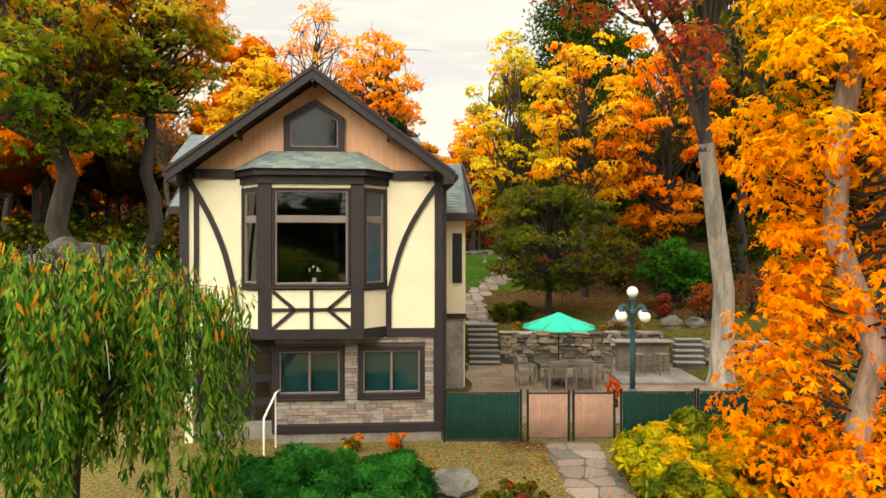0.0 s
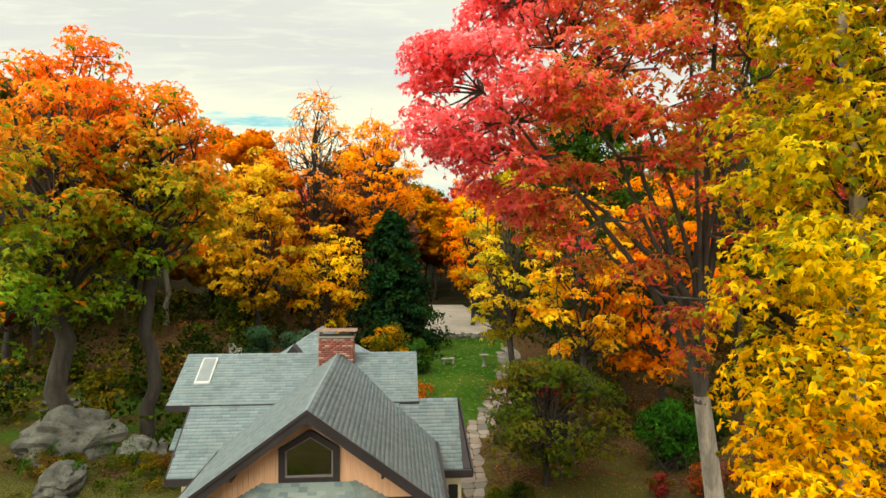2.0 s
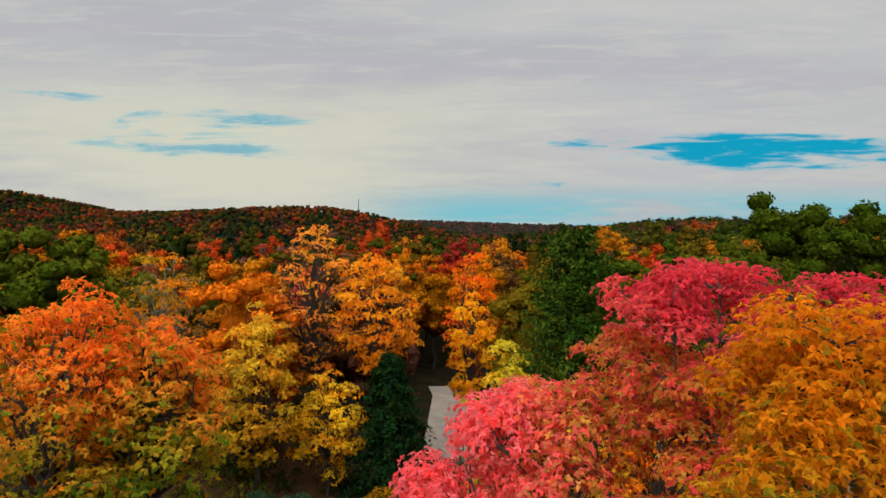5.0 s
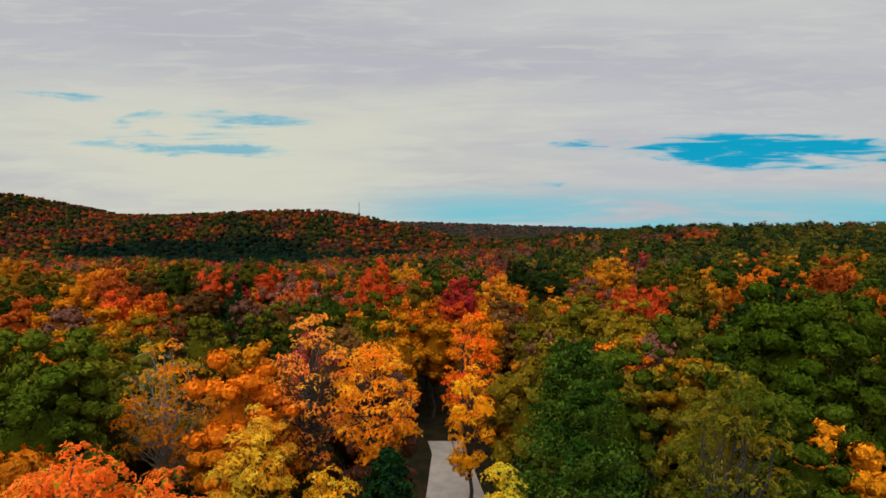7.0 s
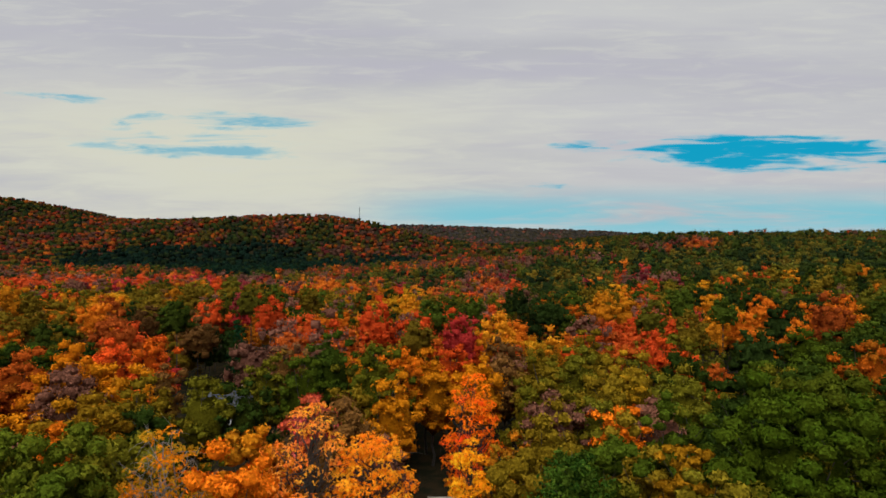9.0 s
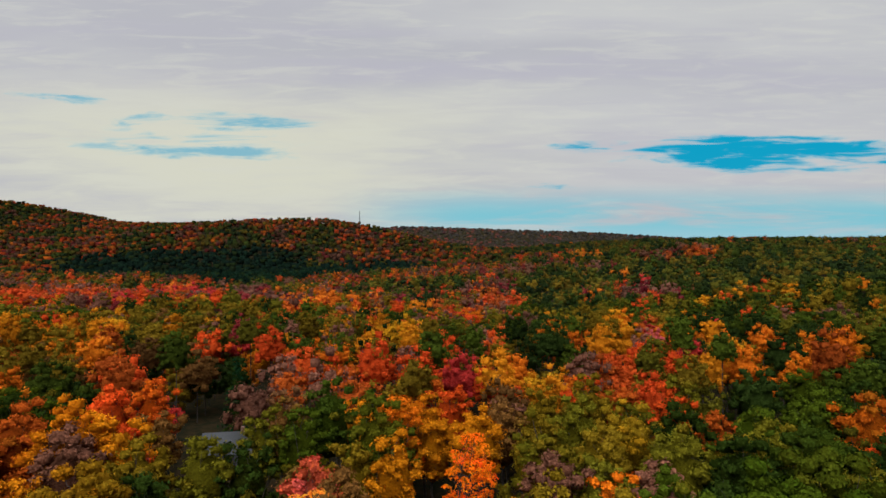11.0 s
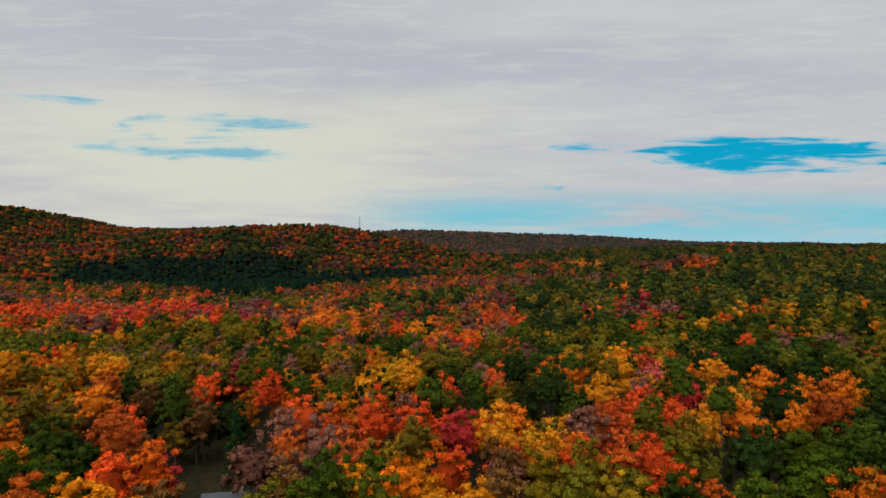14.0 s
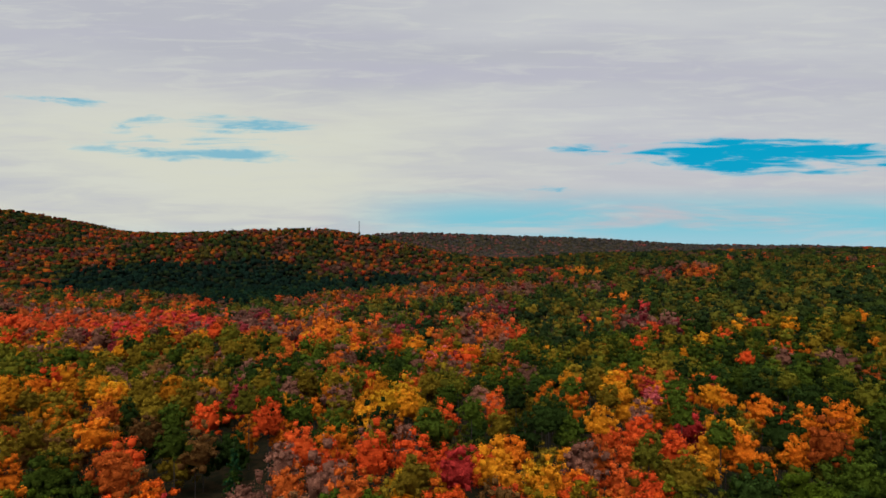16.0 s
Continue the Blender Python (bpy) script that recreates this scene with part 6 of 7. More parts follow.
def undergrowth():
    """Low bushes and saplings that close the wood's floor round the garden."""
    rng = np.random.default_rng(77)
    all_spots, all_out, all_tint = [], [], []
    for _ in range(380):
        y = rng.uniform(29, 84)
        side = rng.choice((-1, 1))
        x = side * rng.uniform(13.0 if side < 0 else 10.5, 18 + y * 0.5)
        if side > 0 and y < 34 and x < 13:
            continue
        r, high = rng.uniform(0.8, 2.0), rng.uniform(0.8, 3.6)
        ground = ground_near(x, y)
        lumps = 6
        centres = np.array([x, y, ground + high * 0.5]) + rng.normal(size=(lumps, 3)) * np.array([r * 0.4, r * 0.4, high * 0.25])
        spots, out, which = shell(rng, centres, rng.uniform(0.4, 0.7, lumps) * r, 100, 0.9, 0.4)
        tone = np.array((GREEN, DEEP, MOSS, BROWN, DEEP, GREEN, DEEP, OLIVE)[rng.integers(8)])
        all_spots.append(spots)
        all_out.append(out)
        all_tint.append(tone * rng.uniform(0.6, 1.2, (100, 1)))
    for _ in range(90):
        x, y = rng.uniform(-20.0, -9.5), rng.uniform(22.4, 31.0)
        r, high = rng.uniform(0.4, 0.9), rng.uniform(0.4, 1.1)
        centres = np.array([x, y, ground_near(x, y) + high * 0.5]) + rng.normal(size=(5, 3)) * np.array([r * 0.45, r * 0.45, high * 0.22])
        spots, out, which = shell(rng, centres, rng.uniform(0.35, 0.6, 5) * r, 190, 0.9, 0.4)
        tone = np.array((GREEN, MOSS, OLIVE, (0.05, 0.14, 0.012), GREEN, BROWN)[rng.integers(6)])
        all_spots.append(spots)
        all_out.append(out)
        all_tint.append(tone * rng.uniform(0.6, 1.3, (190, 1)))
    spots, out, tint = np.concatenate(all_spots), np.concatenate(all_out), np.clip(np.concatenate(all_tint), 0.004, 0.8)
    size = np.where(spots[:, 1] < 31.0, 0.11, 0.32)
    v, f, c = leaves(rng, spots, out, size, tint, 0.3, 0.7, 0.7)
    tagged(raw("undergrowth", v, f, FAR_FOLIAGE, None, c), "low bushes and saplings on the floor of the wood", "undergrowth", kind="stuff")


def ground_near(x, y):
    return float(land(x, y))


undergrowth()


def trees_behind():
    """The wood on the near side of the house, which its windows mirror."""
    rng = np.random.default_rng(95)
    for k in range(16):
        x, y = -34 + k * 4.4 + rng.uniform(-1, 1), -16 - 7 * (k % 2) - rng.uniform(0, 4)
        # unseen evergreens, added to give the lower panes a dark reflection
        tree("wood_tree", "unseen low dense evergreen tree, added to darken the window reflections", x + 2.0, y - 14, rng.uniform(8.5, 10.5), 4.2, [DEEP, PINE, DEEP], None, 540 + k, bare=0.0, clumps=36, count=700, size=0.5, twigs=0, group=WOOD, fine=False, flat=0.9)
        tree("wood_tree", "nearly bare forest tree facing the house", x, y, rng.uniform(15, 20), rng.uniform(3.0, 4.2), [MAUVE, BROWN, RUST], None, 500 + k, bare=0.25, clumps=22, count=260, size=0.3, twigs=2.5, group=WOOD)


trees_behind()

# ---------------------------------------------------------------- yard: fence, patio, walls, furniture
GREEN_SLAT = surface("green_privacy_slat", (0.003, 0.034, 0.024), 0.85, 0.35, 2.0, 0.1, fine=30.0)
TAN_SLAT = surface("tan_privacy_slat", (0.52, 0.31, 0.23), 0.8, 0.2, 2.0, 0.1, fine=30.0)
MINT = surface("mint_canvas", (0.015, 0.50, 0.34), 0.8, 0.12, 1.5, 0.1)
OLD_TEAK = surface("weathered_teak", (0.17, 0.145, 0.12), 0.85, 0.3, 2.0, 0.3, fine=30.0, stretch=(1, 1, 4))
LAMP_PAINT = surface("blue_green_lamp_paint", (0.03, 0.085, 0.105), 0.45, 0.25)
OPAL = surface("opal_glass", (0.86, 0.84, 0.80), 0.25, 0.05, bump=0.0)
GREEN_WIRE = surface("green_coated_wire", (0.008, 0.060, 0.045), 0.85, 0.2, bump=0.0)
TAN_WIRE = surface("tan_coated_wire", (0.32, 0.20, 0.15), 0.7, 0.2, bump=0.0)
MOSSY_ROCK = surface("mossy_rock", (0.15, 0.142, 0.125), 0.95, 0.55, 1.3, 0.9, fine=7.0, stain=(0.03, 0.038, 0.012))
GRAVEL = surface("pale_gravel", (0.36, 0.315, 0.265), 0.95, 0.2, 0.6, 0.6, fine=16.0)
SAND = surface("sandy_gravel", (0.215, 0.165, 0.125), 0.95, 0.4, 0.7, 0.5, fine=9.0, stain=(0.10, 0.065, 0.05))
# darker stone for the upright faces: the risers' shade put into the colour
DARK_RISER = surface("shaded_riser_stone", (0.085, 0.078, 0.07), 0.9, 0.35, 1.5, 0.4, fine=12.0)
BLUESTONE = surface("bluestone", (0.21, 0.195, 0.18), 0.85, 0.3, 1.5, 0.3, fine=14.0)


def pipe(points, radius, material, parent, name="post", sides=8):
    v, f = tube(points, [radius] * len(points), sides)
    return raw(name, v, f, material, parent, smooth=True)


def fence_bay(x0, y0, x1, y1, z0, z1, slat, label, name="fence"):
    """A bay of chain-link fence: two posts, rails, upright slats and the wire mesh woven over them."""
    thing = tagged(new(name), label, "gate" if name == "gate" else "fence", "chain-link fence bays")
    length, turn = math.hypot(x1 - x0, y1 - y0), math.degrees(math.atan2(y1 - y0, x1 - x0))
    thing.matrix_world = pose(x0, y0, z0, 0, 0, turn)
    high = z1 - z0
    for a in (0.02, length - 0.02):
        pipe([(a, 0, -0.05), (a, 0, high + 0.05)], 0.032, IRON, thing)
        bm = bmesh.new()
        bmesh.ops.create_uvsphere(bm, u_segments=8, v_segments=5, radius=0.042, matrix=Matrix.Translation((a, 0, high + 0.06)))
        part("post_cap", bm, IRON, thing, smooth=True)
    pipe([(0.02, 0, high), (length - 0.02, 0, high)], 0.022, IRON, thing, "top_rail")
    pipe([(0.02, 0, 0.06), (length - 0.02, 0, 0.06)], 0.018, IRON, thing, "bottom_rail")
    n = int((length - 0.1) / 0.072)
    xs = 0.06 + (np.arange(n) + 0.5) * (length - 0.12) / n
    rng = np.random.default_rng(int(abs(x0) * 10 + 50))
    bricks("slats", [(x, rng.normal() * 0.002, high / 2 + 0.02 + rng.normal() * 0.008) for x in xs], [((length - 0.12) / n - 0.002, 0.006, high - 0.1)] * n, slat, thing, "stuff")
    wires = []
    k = -high
    while k < length:
        for s in (1, -1):
            a0, a1 = max(k, 0.05), min(k + high, length - 0.05)
            if a1 - a0 > 0.04:
                za, zb = a0 - k, a1 - k
                if s < 0:
                    za, zb = high - za, high - zb
                wires.append(tube([(a0, -0.014, za), (a1, -0.014, zb)], [0.006, 0.006], 3))
        k += 0.085
    v, f = joined(wires)
    raw("wire_mesh", v, f, GREEN_WIRE if slat == GREEN_SLAT else TAN_WIRE, thing)
    return thing


fence_bay(0.02, 16.22, 2.02, 16.24, -0.35, 0.90, GREEN_SLAT, "dark green slatted chain-link fence bay beside the house")
fence_bay(2.16, 16.26, 3.26, 16.28, -0.33, 0.88, TAN_SLAT, "tan slatted chain-link gate over the flagstone walk", "gate")
fence_bay(3.34, 16.28, 4.44, 16.30, -0.33, 0.88, TAN_SLAT, "tan slatted chain-link gate over the flagstone walk", "gate")
for k in range(3):
    fence_bay(4.58 + k * 2.0, 16.32 + k * 0.03, 6.54 + k * 2.0, 16.34 + k * 0.03, -0.35, 0.90, GREEN_SLAT, "dark green slatted chain-link fence bay behind yellow shrubs")


fence_bay(-13.6, 21.2, -10.7, 21.2, ground_near(-12.2, 21.2) - 0.2, ground_near(-12.2, 21.2) + 1.0, GREEN_SLAT, "dark green slatted chain-link fence bay below the boulders")
fence_bay(-14.5, 21.1, -13.7, 21.15, ground_near(-14.1, 21.1) - 0.2, ground_near(-14.1, 21.1) + 0.95, TAN_SLAT, "tan slatted chain-link gate below the boulders", "gate")


def stair_rail():
    """The dark railing that climbs beside the steps at the house's far corner."""
    thing = tagged(new("stair_railing"), "dark metal railing climbing beside the side steps", "railing")
    foot, head = np.array([-10.5, 20.0, 0.1]), np.array([-8.7, 21.0, 1.05])
    for high, thick, name in ((1.0, 0.03, "top_rail"), (0.15, 0.02, "bottom_rail")):
        pipe([foot + (0, 0, high), head + (0, 0, high)], thick, IRON, thing, name)
    for k in range(4):
        p = foot + (head - foot) * k / 3
        pipe([p + (0, 0, -0.4), p + (0, 0, 1.04)], 0.03, IRON, thing, "post")
    for k in range(1, 18):
        p = foot + (head - foot) * k / 18
        pipe([p + (0, 0, 0.15), p + (0, 0, 1.0)], 0.009, IRON, thing, "baluster", 5)
    steps = tagged(new("side_steps"), "grey stone steps climbing beside the house", "steps")
    for k in range(6):
        a = foot + (head - foot) * k / 6 + (0.35, -0.3, 0)
        ob = part("tread", build_step(1.1, 0.55, 0.5, 60 + k), GREY_STONE, steps)
        ob.matrix_basis = pose(a[0], a[1], a[2] - 0.38, 0, 0, 29)


def flagging(name, label, xs, ys, height, keep, seed, parent_name="pavement", thick=0.05, joint=0.025):
    """Irregular flagstones on a jittered grid, each a stone of its own over a bed of sand."""
    rng = np.random.default_rng(seed)
    bed = tagged(new(name), label, parent_name, kind="structure")
    px = np.array([[(x + rng.uniform(-0.3, 0.3) * (xs[1] - xs[0]), y + rng.uniform(-0.3, 0.3) * (ys[1] - ys[0])) for x in xs] for y in ys])
    for i in range(len(ys) - 1):
        for j in range(len(xs) - 1):
            loop = [px[i, j], px[i, j + 1], px[i + 1, j + 1], px[i + 1, j]]
            mid = sum(loop) / 4
            if not keep(*mid):
                continue
            loop = [p + (mid - p) / (np.linalg.norm(mid - p) + 1e-6) * joint for p in loop]
            ring = []
            for a, b in zip(loop, loop[1:] + loop[:1]):
                ring += [a * 0.86 + b * 0.14, a * 0.14 + b * 0.86]
            lift = rng.uniform(-0.006, 0.012)
            top = [(*p, height(*p) + thick + lift) for p in ring]
            stone = part("flagstone", slab(top, (0, 0, -thick - 0.06)), FLAG_STONE, bed)
    return bed


def flat_bed(name, label, outline, height, material, lift=0.012):
    """A sheet laid on the ground inside a rough outline of rows (y, x from, x to)."""
    verts, faces = [], []
    for k, (y, a, b) in enumerate(outline):
        for q in range(9):
            x = a + (b - a) * q / 8
            verts.append((x, y, height(x, y) + lift))
    for k in range(len(outline) - 1):
        for q in range(8):
            a = k * 9 + q
            faces.append((a, a + 1, a + 10, a + 9))
    return tagged(raw(name, verts, faces, material, smooth=True), label, "ground", kind="structure")


def ground_at(x, y):
    return float(land(x, y))


flat_bed("patio", "sandy brown gravel patio with leaves blown over it", [(y, 0.9 + 0.1 * math.sin(y * 2.1), 9.1 + 0.5 * math.sin(y * 1.3)) for y in np.linspace(17.4, 25.6, 24)], ground_at, SAND, 0.03)
flat_bed("walk_bed", "pale mortar bed under the flagstone walk", [(y, 2.55, 3.85) for y in np.linspace(7, 16.2, 10)], ground_at, MORTAR)
flat_bed("driveway", "pale gravel driveway curving into the wood", [(y, a, b) for y, a, b in ((64.5, -1.2, 4.6), (66, -1.8, 5.2), (70, -2.0, 5.6), (76, -1.8, 5.4), (84, -1.6, 4.6), (92, -1.4, 3.8), (98, -2.2, 3.0))], ground_at, GRAVEL, 0.05)


# retaining wall, steps and bar
def build_step(width, deep, high, seed):
    bm = boxes((0, width, 0, deep, 0, high), bevel=0.02)
    rng = random.Random(seed)
    for v in bm.verts:
        v.co += Vector((rng.uniform(-0.012, 0.012), rng.uniform(-0.015, 0.015), rng.uniform(-0.006, 0.006)))
    return bm


steps = tagged(new("stone_steps"), "grey stone garden steps between house and retaining wall", "steps")
for k in range(8):
    for piece, mat, z0, z1, front in (("riser", DARK_RISER, -0.2, 0.12, 0.05), ("tread", BLUESTONE, 0.12, 0.18, 0.0)):
        ob = part(piece, build_step(1.25, 0.42 - front, z1 - z0, k), mat, steps)
        ob.matrix_basis = pose(1.05 + 0.01 * (k % 3), 25.15 + k * 0.30 + front, -0.12 + k * 0.178 + z0)
side_steps = tagged(new("stone_steps"), "low stone garden steps beside the bar", "steps")
for k in range(5):
    for piece, mat, z0, z1, front in (("riser", DARK_RISER, -0.2, 0.12, 0.05), ("tread", BLUESTONE, 0.12, 0.18, 0.0)):
        ob = part(piece, build_step(1.15, 0.42 - front, z1 - z0, k + 20), mat, side_steps)
        ob.matrix_basis = pose(9.0 + 0.12 * k, 24.4 + k * 0.34 + front, 0.0 + k * 0.175 + z0)
retaining = tagged(new("retaining_wall"), "dry-laid fieldstone retaining wall behind the patio", "wall", kind="structure")
part("core", boxes((2.36, 8.95, 25.75, 26.1, -0.4, 1.10)), MORTAR, retaining)
garden_wall = tagged(new("garden_wall"), "low fieldstone garden wall on the slope", "wall", kind="structure")
part("core", boxes((10.5, 13.6, 25.4, 25.7, -0.2, 0.75)), MORTAR, garden_wall)

bar = tagged(new("outdoor_bar"), "stone outdoor bar with a bluestone counter on the patio", "bar")
part("counter", boxes((6.35, 8.55, 23.2, 23.95, 1.10, 1.17), bevel=0.02), BLUESTONE, bar)
part("front_panel", boxes((6.5, 8.4, 23.45, 23.55, -0.05, 1.10)), OLD_TEAK, bar)
for x in (6.5, 8.3):
    part("side_panel", boxes((x, x + 0.1, 23.55, 23.9, -0.05, 1.10)), OLD_TEAK, bar)
for k in range(9):
    part("board", boxes((6.53 + k * 0.207, 6.72 + k * 0.207, 23.425, 23.449, 0.0, 1.08), bevel=0.006), OLD_TEAK, bar)
part("plinth", boxes((6.1, 9.0, 21.6, 24.2, -0.25, 0.02), bevel=0.03), BLUESTONE, bar, "low stone step under the bar")


def bar_stool():
    thing = tagged(new("bar_stool"), "weathered wooden bar stool at the bar", "stool", "stools at the bar")
    for k in range(5):
        part("seat_slat", boxes((-0.19, 0.19, -0.19 + k * 0.078, -0.122 + k * 0.078, 0.72, 0.75), bevel=0.006), OLD_TEAK, thing)
    for x in (-0.17, 0.17):
        for y in (-0.17, 0.17):
            pipe([(x * 1.15, y * 1.15, 0.0), (x, y, 0.72)], 0.02, OLD_TEAK, thing, "leg", 6)
        pipe([(x * 1.1, -0.185, 0.25), (x * 1.1, 0.185, 0.25)], 0.014, OLD_TEAK, thing, "stretcher", 6)
    pipe([(-0.19, -0.19, 0.25), (0.19, -0.19, 0.25)], 0.014, OLD_TEAK, thing, "footrest", 6)
    return thing


stair_rail()
stool = bar_stool()
stool.matrix_world = pose(7.05, 22.95, 0.02)
copy_thing(stool, pose(7.95, 22.95, 0.02, 0, 0, 12))


def armchair():
    thing = tagged(new("garden_armchair"), "weathered teak garden armchair drawn up to the table", "chair", "armchairs round the table")
    for k in range(6):
        part("seat_slat", boxes((-0.26, 0.26, -0.24 + k * 0.08, -0.17 + k * 0.08, 0.42, 0.445), bevel=0.006), OLD_TEAK, thing)
    for k in range(7):
        x = -0.225 + k * 0.075
        part("back_slat", slab([(x - 0.022, 0.24, 0.46), (x + 0.022, 0.24, 0.46), (x + 0.022, 0.33, 0.96), (x - 0.022, 0.33, 0.96)], (0, 0.02, 0)), OLD_TEAK, thing)
    part("top_rail", boxes((-0.29, 0.29, 0.31, 0.35, 0.93, 1.0), bevel=0.008), OLD_TEAK, thing)
    for x in (-0.28, 0.28):
        part("leg", boxes((x - 0.025, x + 0.025, -0.26, -0.21, 0.0, 0.64), bevel=0.006), OLD_TEAK, thing)
        part("leg", slab([(x - 0.025, 0.22, 0), (x + 0.025, 0.22, 0), (x + 0.025, 0.32, 0.97), (x - 0.025, 0.32, 0.97)], (0, 0.045, 0)), OLD_TEAK, thing)
        part("armrest", boxes((x - 0.035, x + 0.035, -0.29, 0.30, 0.64, 0.665), bevel=0.006), OLD_TEAK, thing)
        part("side_rail", boxes((x - 0.02, x + 0.02, -0.21, 0.22, 0.36, 0.42)), OLD_TEAK, thing)
    return thing


PATIO = -0.05
TX, TY = 4.15, 21.7
table = tagged(new("patio_table"), "weathered teak patio table under the mint umbrella", "table")
table.matrix_world = pose(TX, TY, PATIO, 0, 0, 8)
for k in range(9):
    y = -0.5 + k * 0.118
    part("top_plank", boxes((-0.92, 0.92, y, y + 0.108, 0.71, 0.745), bevel=0.006), OLD_TEAK, table)
for x in (-0.78, 0.78):
    for y in (-0.4, 0.44):
        part("leg", boxes((x - 0.035, x + 0.035, y - 0.035, y + 0.035, 0, 0.71), bevel=0.006), OLD_TEAK, table)
part("apron", boxes((-0.78, 0.78, -0.42, -0.39, 0.62, 0.71)), OLD_TEAK, table)
part("apron", boxes((-0.78, 0.78, 0.43, 0.46, 0.62, 0.71)), OLD_TEAK, table)
chair = armchair()
seats = ((TX - 0.45, TY - 0.85, 188), (TX + 0.5, TY - 0.8, 176), (TX - 0.5, TY + 0.9, 8), (TX + 0.45, TY + 0.95, -4), (TX - 1.35, TY - 0.1, 96), (TX + 1.3, TY + 0.25, -76))
chair.matrix_world = pose(*seats[0][:2], PATIO, 0, 0, seats[0][2])
for x, y, turn in seats[1:]:
    copy_thing(chair, pose(x, y, PATIO, 0, 0, turn))

umbrella = tagged(new("patio_umbrella"), "open mint green patio umbrella over the table", "umbrella")
umbrella.matrix_world = pose(TX - 0.2, TY - 0.1, PATIO)
pipe([(0, 0, 0.0), (0, 0, 2.45)], 0.024, IRON, umbrella, "pole")
bm = bmesh.new()
bmesh.ops.create_cone(bm, cap_ends=True, segments=16, radius1=0.24, radius2=0.16, depth=0.09, matrix=Matrix.Translation((0, 0, 0.045)))
part("base", bm, IRON, umbrella)
peak, rim = (0, 0, 2.47), [(1.32 * math.cos(k * math.pi / 4 + 0.2), 1.32 * math.sin(k * math.pi / 4 + 0.2), 1.98) for k in range(8)]
for k in range(8):
    a, b = Vector(rim[k]), Vector(rim[(k + 1) % 8])
    bm = bmesh.new()
    rows = []
    for r in range(6):
        t = r / 5
        row = []
        for q in range(6):
            s = q / 5
            p = Vector(peak).lerp(a.lerp(b, s), t)
            p.z -= 0.05 * math.sin(t * math.pi) * 0.4 + 0.05 * math.sin(s * math.pi) * t
            row.append(bm.verts.new(p))
        rows.append(row)
    for r0, r1 in zip(rows, rows[1:]):
        for q in range(5):
            bm.faces.new((r0[q], r0[q + 1], r1[q + 1], r1[q]))
    bmesh.ops.remove_doubles(bm, verts=bm.verts, dist=0.001)
    bmesh.ops.solidify(bm, geom=bm.faces[:], thickness=0.004)
    part("canopy_panel", bm, MINT, umbrella, "mint green canvas", smooth=True)
    pipe([(0, 0, 2.43), rim[k]], 0.008, IRON, umbrella, "rib", 5)

lamp_post = tagged(new("lamp_post"), "blue green cast lamp post with five opal globes", "street lamp")
lamp_post.matrix_world = pose(5.62, 18.75, -0.12)


def turned(outline, sides=14):
    """A turned solid from rows of (radius, height)."""
    bm = bmesh.new()
    rows = [[bm.verts.new((r * math.cos(q * 2 * math.pi / sides), r * math.sin(q * 2 * math.pi / sides), z)) for q in range(sides)] for r, z in outline]
    for r0, r1 in zip(rows, rows[1:]):
        for q in range(sides):
            bm.faces.new((r0[q], r0[(q + 1) % sides], r1[(q + 1) % sides], r1[q]))
    bm.faces.new(rows[0][::-1])
    bm.faces.new(rows[-1])
    return bm


part("base", turned([(0.20, 0), (0.20, 0.08), (0.15, 0.14), (0.13, 0.5), (0.10, 0.56)]), LAMP_PAINT, lamp_post, smooth=True)
part("shaft", turned([(0.085, 0.56), (0.075, 1.8), (0.065, 2.75), (0.10, 2.80), (0.10, 2.86), (0.06, 2.92), (0.06, 3.15), (0.11, 3.2), (0.11, 3.26)]), LAMP_PAINT, lamp_post, smooth=True)
globe_spots = [(0, 0, 3.43)]
for k in range(4):
    ang = k * math.pi / 2 + 0.55
    cx, cy = math.cos(ang), math.sin(ang)
    arm = [(cx * r, cy * r, z) for r, z in ((0.05, 2.70), (0.18, 2.93), (0.34, 3.05), (0.44, 3.02), (0.46, 2.93))]
    pipe(arm, 0.03, LAMP_PAINT, lamp_post, "arm", 7)
    part("lamp_holder", turned([(0.05, 2.95), (0.09, 2.92), (0.09, 2.87), (0.06, 2.86)]), LAMP_PAINT, lamp_post).matrix_basis = pose(cx * 0.46, cy * 0.46, 0)
    globe_spots.append((cx * 0.46, cy * 0.46, 2.73))
for spot in globe_spots:
    bm = bmesh.new()
    bmesh.ops.create_uvsphere(bm, u_segments=20, v_segments=14, radius=0.165, matrix=Matrix.Translation(spot))
    part("globe", bm, OPAL, lamp_post, "white opal globe", smooth=True)

handrail = tagged(new("handrail"), "pale metal handrail beside the basement steps", "handrail")
pipe([(-4.28, 15.1, -0.45), (-4.28, 15.1, 0.55), (-4.12, 15.6, 1.05), (-4.10, 15.9, 1.05)], 0.025, WHITE_PAINT, handrail, "rail")
pipe([(-4.13, 15.6, -0.3), (-4.13, 15.6, 1.05)], 0.02, WHITE_PAINT, handrail, "baluster")
vase = tagged(new("flower_vase"), "glass vase with white flowers on the bay window sill", "vase")
vase.matrix_world = HOUSE @ pose(0.0, -0.30, 2.63)
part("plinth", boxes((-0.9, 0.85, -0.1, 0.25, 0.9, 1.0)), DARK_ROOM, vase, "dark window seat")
part("jar", turned([(0.05, 1.0), (0.07, 1.08), (0.05, 1.2), (0.06, 1.24)]), CURTAIN, vase, smooth=True)
